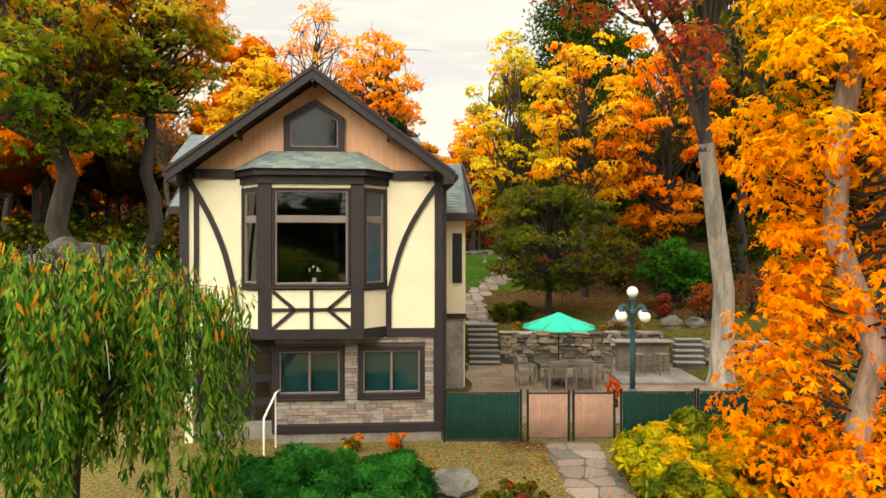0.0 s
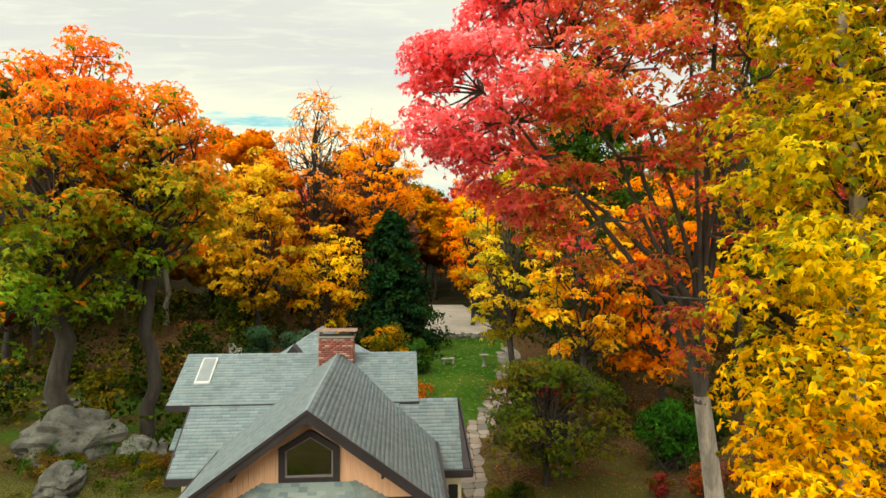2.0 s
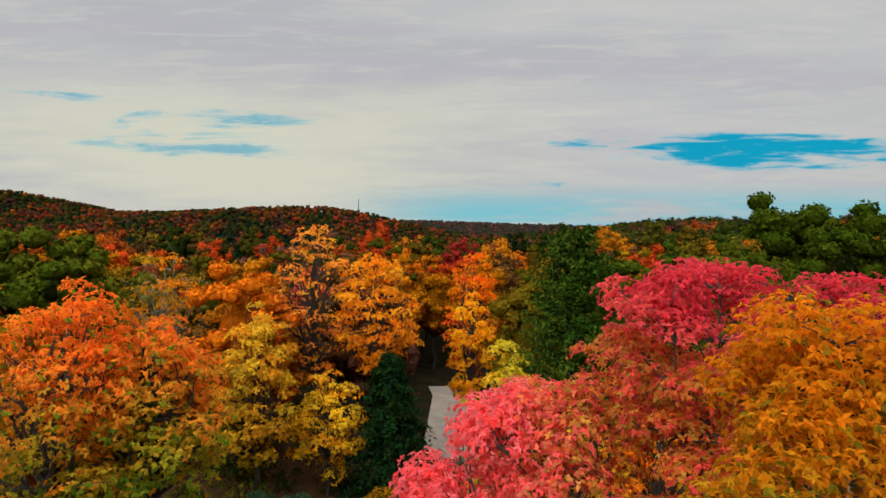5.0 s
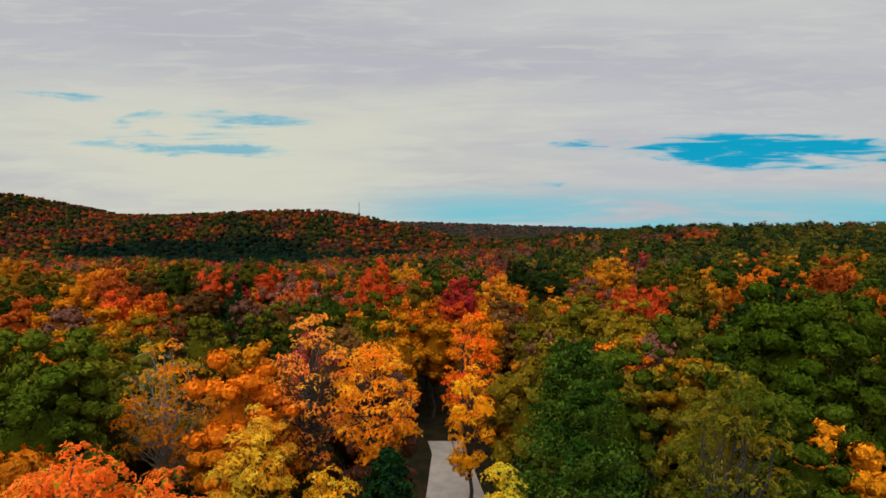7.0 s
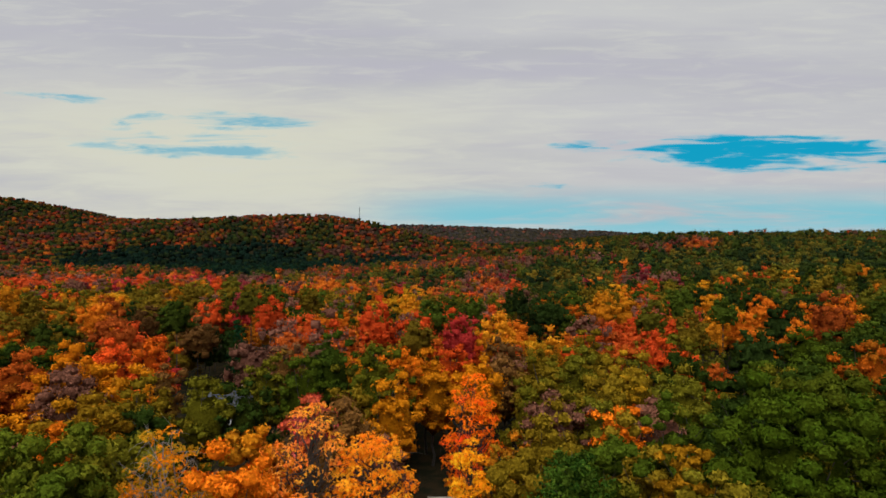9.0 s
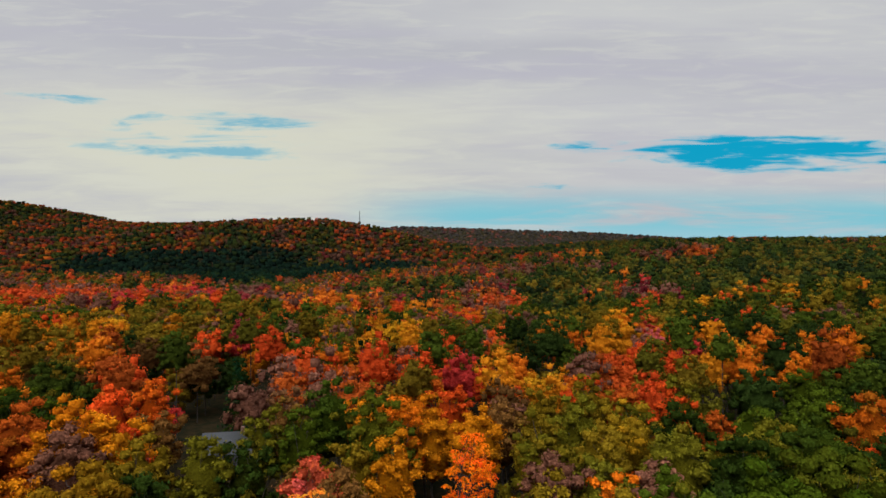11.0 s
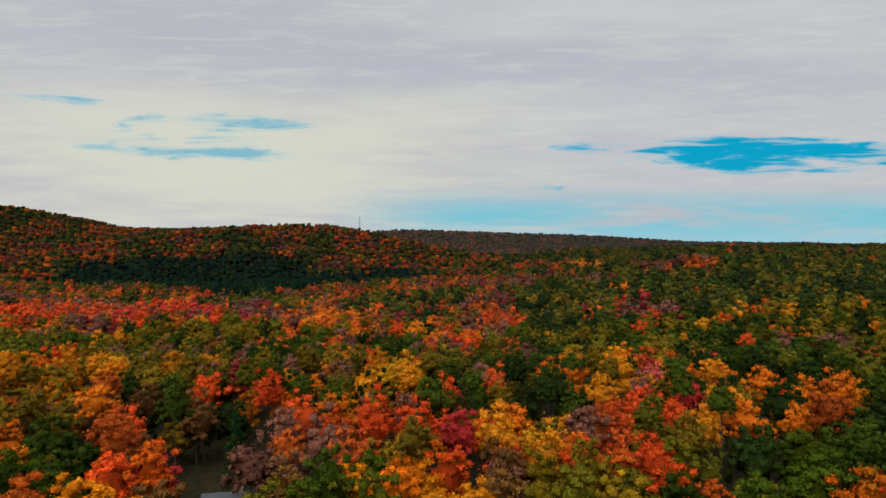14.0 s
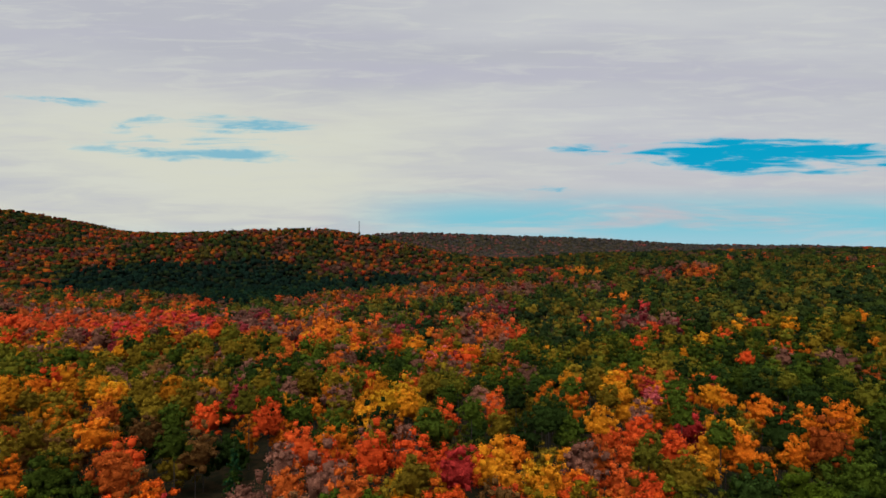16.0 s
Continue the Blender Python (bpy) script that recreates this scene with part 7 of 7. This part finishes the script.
for k in range(7):
    ang = k * 0.9
    end = (0.13 * math.cos(ang), 0.06 * math.sin(ang), 1.42 + 0.05 * (k % 3))
    pipe([(0, 0, 1.2), end], 0.006, GREEN_SLAT, vase, "stem", 4)
    bm = bmesh.new()
    bmesh.ops.create_icosphere(bm, subdivisions=1, radius=0.028, matrix=Matrix.Translation(end))
    part("blossom", bm, WHITE_PAINT, vase)


# ---------------------------------------------------------------- rocks
def boulder(x, y, wide, deep, high, seed, label="grey lichen covered boulder on the slope", sink=0.25, group="boulders"):
    rng = random.Random(seed)
    bm = bmesh.new()
    bmesh.ops.create_icosphere(bm, subdivisions=4 if wide > 1.5 else 3, radius=0.5)
    off = Vector((rng.uniform(0, 50), rng.uniform(0, 50), rng.uniform(0, 50)))
    cuts = [Vector((rng.uniform(-1, 1), rng.uniform(-1, 1), rng.uniform(-0.3, 1))).normalized() for _ in range(7)]
    for v in bm.verts:
        p = v.co.copy()
        for cut in cuts:
            over = p.dot(cut) - 0.36
            if over > 0:
                p -= cut * over * 0.85
        n = noise.fractal(p * 2.2 + off, 1.0, 2.0, 4)
        crack = abs(noise.noise(p * 3.1 + off * 2))
        v.co = p * (1.08 + 0.30 * n - 0.22 * max(0.0, 0.25 - crack) * 4)
        v.co.x, v.co.y, v.co.z = v.co.x * wide, v.co.y * deep, v.co.z * high * 1.3
    thing = tagged(part("boulder", bm, MOSSY_ROCK, smooth=False), label, "rock", group)
    thing.matrix_world = pose(x, y, ground_at(x, y) + high * (0.5 - sink), 0, 0, rng.uniform(0, 360) if wide < 3 else 10)
    return thing


boulder(-18.4, 31.2, 5.0, 3.2, 2.5, 1, "large grey lichen covered boulder below the oaks")
boulder(-14.9, 31.4, 2.6, 2.0, 1.2, 2)
boulder(-16.6, 27.6, 2.8, 2.0, 1.3, 3)
boulder(-18.6, 26.4, 2.8, 2.2, 1.4, 4)
boulder(-14.2, 26.6, 2.4, 2.0, 1.3, 5)
boulder(-12.4, 25.2, 2.4, 1.8, 1.5, 6)
boulder(-11.3, 23.4, 2.0, 1.6, 1.4, 7)
boulder(-14.6, 23.6, 2.2, 1.8, 1.2, 8)
boulder(-16.4, 24.4, 1.8, 1.4, 1.0, 9)
boulder(-12.8, 22.9, 1.8, 1.4, 1.1, 10)
boulder(-10.2, 22.8, 1.6, 1.3, 1.0, 16)
boulder(0.2, 13.1, 1.5, 1.1, 0.34, 11, "pale flat rock at the edge of the junipers")
boulder(10.9, 27.4, 1.1, 0.8, 0.5, 12, "grey rock above the garden steps")
boulder(9.8, 27.2, 0.9, 0.8, 0.6, 13, "grey rock above the garden steps")
boulder(7.6, 27.4, 1.0, 0.8, 0.6, 15, "dark rock in the planting bed")
for k in range(14):
    boulder(-2.0 + k * 0.52, 63.6 + 0.5 * math.sin(k * 1.7), 0.8 + 0.35 * (k % 3 == 0), 0.7, 0.55, 40 + k, "pale boulder edging the gravel drive", group="boulders edging the drive")
boulder(-21.5, 35.5, 2.4, 1.6, 0.9, 61)
boulder(-23.0, 38.0, 3.0, 1.2, 0.8, 62)


# ---------------------------------------------------------------- shrubs
def shrub(label, x, y, radius, high, tones, seed, count=2600, size=0.11, clumps=26, narrow=0.55, flat=0.8, foot=None, upward=0.4, deep=None, group="", name="shrub", weights=None, feathery=False):
    """A bush: short stems and clumps of leaves down to the ground."""
    rng = np.random.default_rng(seed)
    ground = ground_at(x, y) if foot is None else foot
    thing = tagged(new(name), label, "shrub", group)
    deep = deep or radius
    spread = min(radius, deep, high)
    centres = clumps_in(rng, clumps, (x, y, ground + high * 0.48), (radius * 0.78, deep * 0.78, high * 0.42), 0.2)
    radii = rng.uniform(0.22, 0.36, clumps) * spread
    v, f = joined([limb(rng, (x + rng.normal() * radius * 0.25, y + rng.normal() * deep * 0.25, ground - 0.05), c, 0.018 + 0.01 * high, 0.006, 0.1, 4, 4) for c in centres])
    raw("stem", v, f, DARK_BARK, thing)["kind"] = "stuff"
    spots, out, which = shell(rng, centres, radii, int(count * 0.75), flat, 0.4)
    spots[:, 2] = np.maximum(spots[:, 2], ground + 0.02)
    tint = shades(rng, tones, weights or [1] * len(tones), which, clumps)
    normals = leaf_normals(rng, spots, out, (x, y, ground + high * 0.3), 0.5)
    if feathery:
        v, f, c = sprays(rng, spots, out, size * 2.4, tint, 3, -0.7, narrow, 0.45)
        normals = np.repeat(normals, 3, axis=0)
    else:
        v, f, c = leaves(rng, spots, out, size * 1.1, tint, upward, 0.8, narrow)
    raw("foliage", v, f, FOLIAGE, thing, c, normals=normals)
    return thing


JUNIPER = [(0.028, 0.15, 0.022), (0.05, 0.22, 0.032), (0.015, 0.085, 0.014)]
for k, (x, y, r, h) in enumerate(((-3.9, 12.0, 1.2, 0.9), (-2.6, 12.3, 1.3, 1.05), (-1.0, 12.4, 1.3, 0.9), (-1.9, 11.2, 1.1, 0.75), (-3.2, 11.1, 1.1, 0.8))):
    shrub("spreading dark green juniper in front of the house", x, y, r, h, JUNIPER, 100 + k, 5600, 0.075, 46, 0.16, 0.6, group="junipers", name="juniper_shrub", feathery=True)
for k, (x, y, r, h) in enumerate(((4.6, 13.6, 1.05, 1.1), (5.7, 14.2, 1.05, 1.2), (6.7, 13.8, 1.0, 1.2), (4.7, 12.2, 1.0, 0.9), (5.9, 12.4, 1.05, 1.0), (7.5, 13.4, 1.0, 1.1))):
    shrub("yellow green shrub along the slatted fence", x, y, r, h, [(0.62, 0.40, 0.015), (0.40, 0.36, 0.016), (0.06, 0.11, 0.012)], 110 + k, 6000, 0.075, 50, 0.4, group="yellow shrubs", weights=[3, 2, 2], feathery=True)
shrub("small shrub with orange leaves against the foundation", -2.2, 15.5, 0.35, 0.45, [GOLD, YELLOW, MOSS], 120, 700, 0.06, 12)
shrub("small shrub with orange leaves against the foundation", -1.1, 15.5, 0.4, 0.5, [ORANGE, GOLD, RUST], 121, 800, 0.06, 12)
shrub("low ground cover with green and red leaves", 1.4, 12.2, 0.9, 0.4, [GREEN, MOSS, CRIMSON], 122, 2200, 0.07, 24, weights=[4, 3, 1])
shrub("low ground cover with green leaves", 2.0, 11.2, 0.7, 0.35, [GREEN, MOSS], 123, 1600, 0.07, 20)
shrub("columnar shrub with flame orange leaves by the lamp post", 5.0, 18.6, 0.24, 1.0, [(0.75, 0.14, 0.02), (0.6, 0.10, 0.02)], 124, 1500, 0.07, 18)
shrub("rounded green shrub under the trees", 12.0, 33.0, 2.0, 3.8, [(0.05, 0.17, 0.015), (0.07, 0.20, 0.018), (0.03, 0.11, 0.012)], 125, 5200, 0.18, 40)
shrub("rounded green shrub under the trees", 14.6, 35.0, 1.6, 2.6, [GREEN, DEEP], 126, 3600, 0.18, 30)
shrub("shrub with red brown leaves on the slope", 12.6, 29.2, 1.5, 1.6, [WINE, RUST, MAUVE, MOSS], 127, 2600, 0.14, 30)
shrub("shrub with red brown leaves on the slope", 15.2, 29.6, 1.7, 1.9, [WINE, MAUVE, BROWN], 128, 2600, 0.14, 30)
shrub("shrub with crimson leaves beside the maple", 10.3, 29.6, 0.7, 1.3, [(0.36, 0.04, 0.035), WINE, MOSS], 129, 1500, 0.12, 18)
shrub("rounded blue green shrub beyond the house", -14.0, 48.5, 1.7, 3.0, [(0.07, 0.15, 0.07), (0.05, 0.11, 0.05)], 130, 3000, 0.2, 30)
shrub("rounded blue green shrub beyond the house", -11.2, 49.0, 1.8, 3.2, [(0.10, 0.18, 0.10), (0.06, 0.12, 0.06)], 131, 3000, 0.2, 30)
shrub("rounded burgundy red shrub beyond the house", -7.6, 46.0, 2.5, 3.2, [(0.40, 0.03, 0.05), WINE, (0.5, 0.05, 0.06)], 132, 4600, 0.2, 40)
shrub("yellow and green shrub at the edge of the lawn", -4.2, 50.0, 2.4, 3.6, [MOSS, YELLOW, GREEN, OLIVE], 133, 4200, 0.2, 36)
shrub("deep green shrub at the edge of the lawn", -2.0, 49.5, 1.6, 2.6, [GREEN, (0.05, 0.14, 0.02)], 134, 2800, 0.2, 26)
shrub("yellow and red shrub on the lawn", -2.3, 41.5, 1.9, 2.2, [OLIVE, YELLOW, RUST], 135, 3400, 0.17, 30)
shrub("red shrub beside the stone path", 7.4, 41.0, 1.5, 2.3, [CRIMSON, WINE, (0.5, 0.08, 0.05)], 136, 2800, 0.18, 26)
shrub("green shrub in the planting bed", 2.6, 28.4, 0.8, 0.9, [GREEN, MOSS], 137, 1800, 0.10, 18)
shrub("green shrub in the planting bed", 3.6, 28.9, 0.9, 1.0, [GREEN, DEEP], 138, 1800, 0.10, 18)
for k in range(9):
    shrub("low yellow green flowering plant on top of the retaining wall", 3.2 + k * 0.62, 26.6 + 0.2 * (k % 2), 0.36, 0.42, [(0.42, 0.38, 0.02), MOSS, (0.5, 0.2, 0.03)][k % 2:], 140 + k, 420, 0.07, 9, group="plants on the wall")
for k, (x, y, r, h) in enumerate(((-13.4, 24.6, 0.9, 1.5), (-15.8, 26.0, 0.9, 1.2), (-12.0, 23.4, 1.0, 1.6), (-17.4, 29.0, 1.2, 0.9), (-13.6, 29.6, 1.4, 1.0), (-10.4, 23.6, 0.8, 1.3), (-15.6, 22.9, 0.9, 1.3))):
    shrub("scrubby green and brown shrub between the boulders", x, y, r, h, [GREEN, MOSS, BROWN, OLIVE], 160 + k, 1900, 0.10, 22, group="shrubs between boulders")
for k, (x, y) in enumerate(((-22, 41), (-19, 40.5), (-25.5, 43), (-15.5, 41.5))):
    shrub("low green shrub at the edge of the wood", x, y, 1.8, 1.3, [GREEN, MOSS], 170 + k, 1800, 0.2, 22, group="shrubs at the wood's edge")


# ---------------------------------------------------------------- lawn furniture and far things
def bench(x, y, turn):
    thing = tagged(new("garden_bench"), "pale stone garden bench on the lawn", "bench", "benches on the lawn")
    part("seat", boxes((-0.55, 0.55, -0.2, 0.2, 0.4, 0.5), bevel=0.02), GREY_STONE, thing)
    for s in (-0.4, 0.4):
        part("leg", boxes((s - 0.08, s + 0.08, -0.16, 0.16, 0, 0.4), bevel=0.02), GREY_STONE, thing)
    thing.matrix_world = pose(x, y, ground_at(x, y), 0, 0, turn)


bench(0.5, 51.6, 20)
bath = tagged(new("bird_bath"), "pale stone bird bath on the lawn", "bird bath")
bath.matrix_world = pose(3.4, 51.0, ground_at(3.4, 51.0))
part("pedestal", turned([(0.2, 0), (0.2, 0.08), (0.1, 0.15), (0.08, 0.7), (0.14, 0.8)]), GREY_STONE, bath, smooth=True)
part("bowl", turned([(0.12, 0.8), (0.38, 0.9), (0.4, 0.96), (0.33, 0.95), (0.1, 0.88)]), GREY_STONE, bath, smooth=True)


def lawn_chair(x, y, turn):
    thing = tagged(new("lawn_chair"), "pale slatted lawn chair at the edge of the wood", "chair")
    for k in range(5):
        part("seat_slat", slab([(-0.3, -0.3 + k * 0.12, 0.42 - k * 0.03), (0.3, -0.3 + k * 0.12, 0.42 - k * 0.03), (0.3, -0.2 + k * 0.12, 0.4 - k * 0.03), (-0.3, -0.2 + k * 0.12, 0.4 - k * 0.03)], (0, 0, -0.02)), WHITE_PAINT, thing)
        part("back_slat", slab([(-0.3 + k * 0.125, 0.28, 0.3), (-0.2 + k * 0.125, 0.28, 0.3), (-0.2 + k * 0.125, 0.55, 1.05), (-0.3 + k * 0.125, 0.55, 1.05)], (0, 0.02, 0)), WHITE_PAINT, thing)
    for s in (-0.34, 0.34):
        part("armrest", boxes((s - 0.06, s + 0.06, -0.35, 0.35, 0.58, 0.61)), WHITE_PAINT, thing)
        part("leg", boxes((s - 0.03, s + 0.03, -0.32, -0.24, 0, 0.58)), WHITE_PAINT, thing)
        part("leg", boxes((s - 0.03, s + 0.03, 0.24, 0.32, 0, 0.58)), WHITE_PAINT, thing)
    thing.matrix_world = pose(x, y, ground_at(x, y), 0, 0, turn)


lawn_chair(-16.0, 49.0, 170)


def cottage(x, y, wide, deep, wall, ridge, turn, label):
    thing = tagged(new("cottage"), label, "house")
    thing.matrix_world = pose(x, y, ground_at(x, y), 0, 0, turn)
    h, d = wide / 2, deep / 2
    body = prism([(-d, -0.5), (d, -0.5), (d, wall), (0, ridge - 0.1), (-d, wall)], -h, h)
    bmesh.ops.rotate(body, verts=body.verts, matrix=Matrix.Rotation(radians(90), 3, "Z"))
    part("wall", body, surface("dark_clapboard", (0.06, 0.06, 0.065), 0.8, 0.25), thing)
    for s in (-1, 1):
        part("roof", slab([(-h - 0.4, 0, ridge), (h + 0.4, 0, ridge), (h + 0.4, s * (d + 0.4), wall - 0.15), (-h - 0.4, s * (d + 0.4), wall - 0.15)], (0, 0, 0.12)), ROOFING, thing, "grey shingle roof")
    for x0 in (-h * 0.6, -h * 0.1, h * 0.45):
        glazed = new("window")
        glazed.parent = thing
        part("window_frame", boxes((x0 - 0.6, x0 + 0.6, -d - 0.06, -d + 0.02, 1.6, 1.75), (x0 - 0.6, x0 + 0.6, -d - 0.06, -d + 0.02, 2.9, 3.05), (x0 - 0.6, x0 - 0.48, -d - 0.06, -d + 0.02, 1.75, 2.9), (x0 + 0.48, x0 + 0.6, -d - 0.06, -d + 0.02, 1.75, 2.9)), WHITE_PAINT, glazed)
        part("pane", boxes((x0 - 0.48, x0 + 0.48, -d - 0.02, -d - 0.005, 1.75, 2.9)), GLASS, glazed)
    part("chimney", boxes((h * 0.3, h * 0.3 + 0.8, -0.4, 0.4, ridge - 0.8, ridge + 1.0)), BRICK, thing)


cottage(-43.5, 131.0, 11.0, 8.0, 4.2, 7.4, 12, "small dark cottage with grey roof among bare trees")
cottage(-172.0, 500.0, 14.0, 9.0, 5.0, 9.0, -8, "distant grey roofed house in the wood")

mast = tagged(new("radio_mast"), "thin steel radio mast on the far hill", "mast")
mast.matrix_world = pose(-231, 1690, float(land(-231, 1690)))
for k in range(3):
    ang = k * 2 * math.pi / 3
    pipe([(1.6 * math.cos(ang), 1.6 * math.sin(ang), -2), (0.5 * math.cos(ang), 0.5 * math.sin(ang), 48)], 0.32, IRON, mast, "leg", 5)
for k in range(9):
    z = 4 + k * 5
    r = 1.5 - k * 0.11
    pipe([(r * math.cos(a), r * math.sin(a), z) for a in (0, 2.09, 4.19, 6.28)], 0.16, IRON, mast, "brace", 4)

# ---------------------------------------------------------------- single pieces of walls
def stone_meshes(count, material, seed, rough=0.16):
    """A few hewn block shapes one metre across, to be scaled and shared."""
    rng = random.Random(seed)
    made = []
    for _ in range(count):
        bm = bmesh.new()
        bmesh.ops.create_cube(bm, size=1.0)
        bmesh.ops.bevel(bm, geom=bm.edges[:], offset=0.09, segments=1, affect="EDGES")
        for v in bm.verts:
            v.co += Vector((rng.uniform(-1, 1), rng.uniform(-1, 1), rng.uniform(-1, 1))) * rough * 0.3
        me = bpy.data.meshes.new("stone")
        bm.to_mesh(me)
        bm.free()
        me.materials.append(material)
        made.append(me)
    return made


def ledge_wall():
    rng = random.Random(12)
    shapes = stone_meshes(8, LEDGE_STONE, 2, 0.12)
    blocked = [(-1.05, 0.73, 0.76, 2.12), (1.06, 2.78, 0.76, 2.12)]
    z = 0.13
    while z < 2.32:
        high = min(rng.uniform(0.055, 0.12), 2.35 - z)
        u = -1.03
        while u < R - 0.2:
            wide = rng.uniform(0.14, 0.42)
            a, b = u, min(u + wide, R - 0.19)
            for x0, x1, z0, z1 in blocked:
                if z + high > z0 and z < z1:
                    if a < x0 < b:
                        b = x0
                    elif x0 <= a < x1:
                        a = b = x1
            if b - a > 0.05:
                ob = new("stone", rng.choice(shapes))
                ob.parent = base_wall
                deep = rng.uniform(0.07, 0.11)
                ob.matrix_basis = Matrix.Translation(((a + b) / 2, 0.02, z + high / 2)) @ Matrix.Diagonal((b - a - 0.008, deep, high - 0.008, 1))
            u = max(b, u + 0.02)
        z += high


ledge_wall()
bay_shingles()


def rubble(wall, x0, x1, y, z0, z1, seed, wide=(0.16, 0.46), high=(0.10, 0.24)):
    """Fieldstones in rough courses on the front of a wall."""
    rng = random.Random(seed)
    shapes = stone_meshes(10, FIELD_STONE, seed, 0.55)
    z = z0
    while z < z1 - 0.05:
        h = min(rng.uniform(*high), z1 - z)
        x = x0
        while x < x1 - 0.05:
            w = min(rng.uniform(*wide), x1 - x)
            ob = new("stone", rng.choice(shapes))
            ob.parent = wall
            ob.matrix_basis = pose(x + w / 2, y + rng.uniform(-0.05, 0.03), z + h / 2 + rng.uniform(-0.02, 0.02), 0, rng.uniform(-11, 11), rng.uniform(-9, 9)) @ Matrix.Diagonal((w * rng.uniform(0.84, 1.0), 0.24, h * rng.uniform(0.8, 1.02), 1))
            x += w
        z += h
    x = x0
    while x < x1 - 0.05:
        w = min(rng.uniform(0.4, 0.8), x1 - x)
        ob = new("cap_stone", rng.choice(shapes))
        ob.parent = wall
        ob.matrix_basis = pose(x + w / 2, y + 0.14, z1 + 0.04, 0, 0, rng.uniform(-2, 2)) @ Matrix.Diagonal((w - 0.01, 0.55, 0.09, 1))
        x += w


rubble(retaining, 2.34, 8.95, 25.72, -0.15, 1.10, 31)
rubble(garden_wall, 10.5, 13.6, 25.4, 0.0, 0.75, 32)
flagging("front_walk", "irregular flagstone walk from the gate", np.arange(2.6, 3.95, 0.58), np.arange(6.8, 16.3, 0.62), ground_at, lambda x, y: True, 52, thick=0.03)
flagging("garden_path", "flagstone path curving up to the lawn", np.arange(-0.2, 7.6, 0.62), np.arange(27.6, 58.0, 0.72), ground_at,
         lambda x, y: abs(x - (1.6 + 3.6 * float(smooth(34, 50, y)) + 0.7 * float(smooth(50, 57, y)))) < 0.75, 53, thick=0.03)


def gable_boards():
    """The upright boards of the gable, each one proud of the wall behind it."""
    step = 0.1355
    for k in range(int((R - L) / step)):
        a, b = L + k * step + 0.006, L + (k + 1) * step - 0.006
        spans = []
        if b < -0.79 or a > 0.72:
            spans.append((6.58, 6.58, rake(a) - 0.005, rake(b) - 0.005))
        elif a > -0.79 and b < 0.72:
            crest = [7.95 + 0.47 * (1 - abs(u - MID) / 0.755) for u in (a, b)]
            spans += [(6.58, 6.58, 7.04, 7.04), (crest[0], crest[1], rake(a) - 0.005, rake(b) - 0.005)]
        for z0, z1, t0, t1 in spans:
            if min(t0 - z0, t1 - z1) > 0.02:
                part("board", prism([(a, z0), (b, z1), (b, t1), (a, t0)], 0.034, 0.05), TAN, gable)


gable_boards()


def fallen_leaves():
    """Leaves that lie on the patio, the front lawn and the bank behind the patio."""
    rng = np.random.default_rng(61)
    spots = []
    for count, x0, x1, y0, y1, lift in ((900, 0.9, 9.3, 17.6, 25.4, 0.075), (1300, -4.5, 8.0, 10.2, 15.9, 0.03), (1500, 2.0, 15.0, 26.6, 34.0, 0.03), (700, -3.0, 6.0, 38.0, 52.0, 0.03)):
        x, y = rng.uniform(x0, x1, count), rng.uniform(y0, y1, count)
        spots.append(np.stack([x, y, [float(land(a, b)) + lift for a, b in zip(x, y)]], 1))
    spots = np.concatenate(spots)
    tones = np.array([RUST, ORANGE, BROWN, GOLD, (0.30, 0.16, 0.06)])[rng.integers(5, size=len(spots))] * rng.uniform(0.35, 0.8, (len(spots), 1))
    v, f, c = leaves(rng, spots, np.zeros_like(spots), 0.085, tones, 3.0, 0.35, 0.7, 0.08)
    tagged(raw("fallen_leaves", v, f, FOLIAGE, None, c), "scattered brown and orange leaves on the paving and grass", "leaves", kind="stuff")


fallen_leaves()
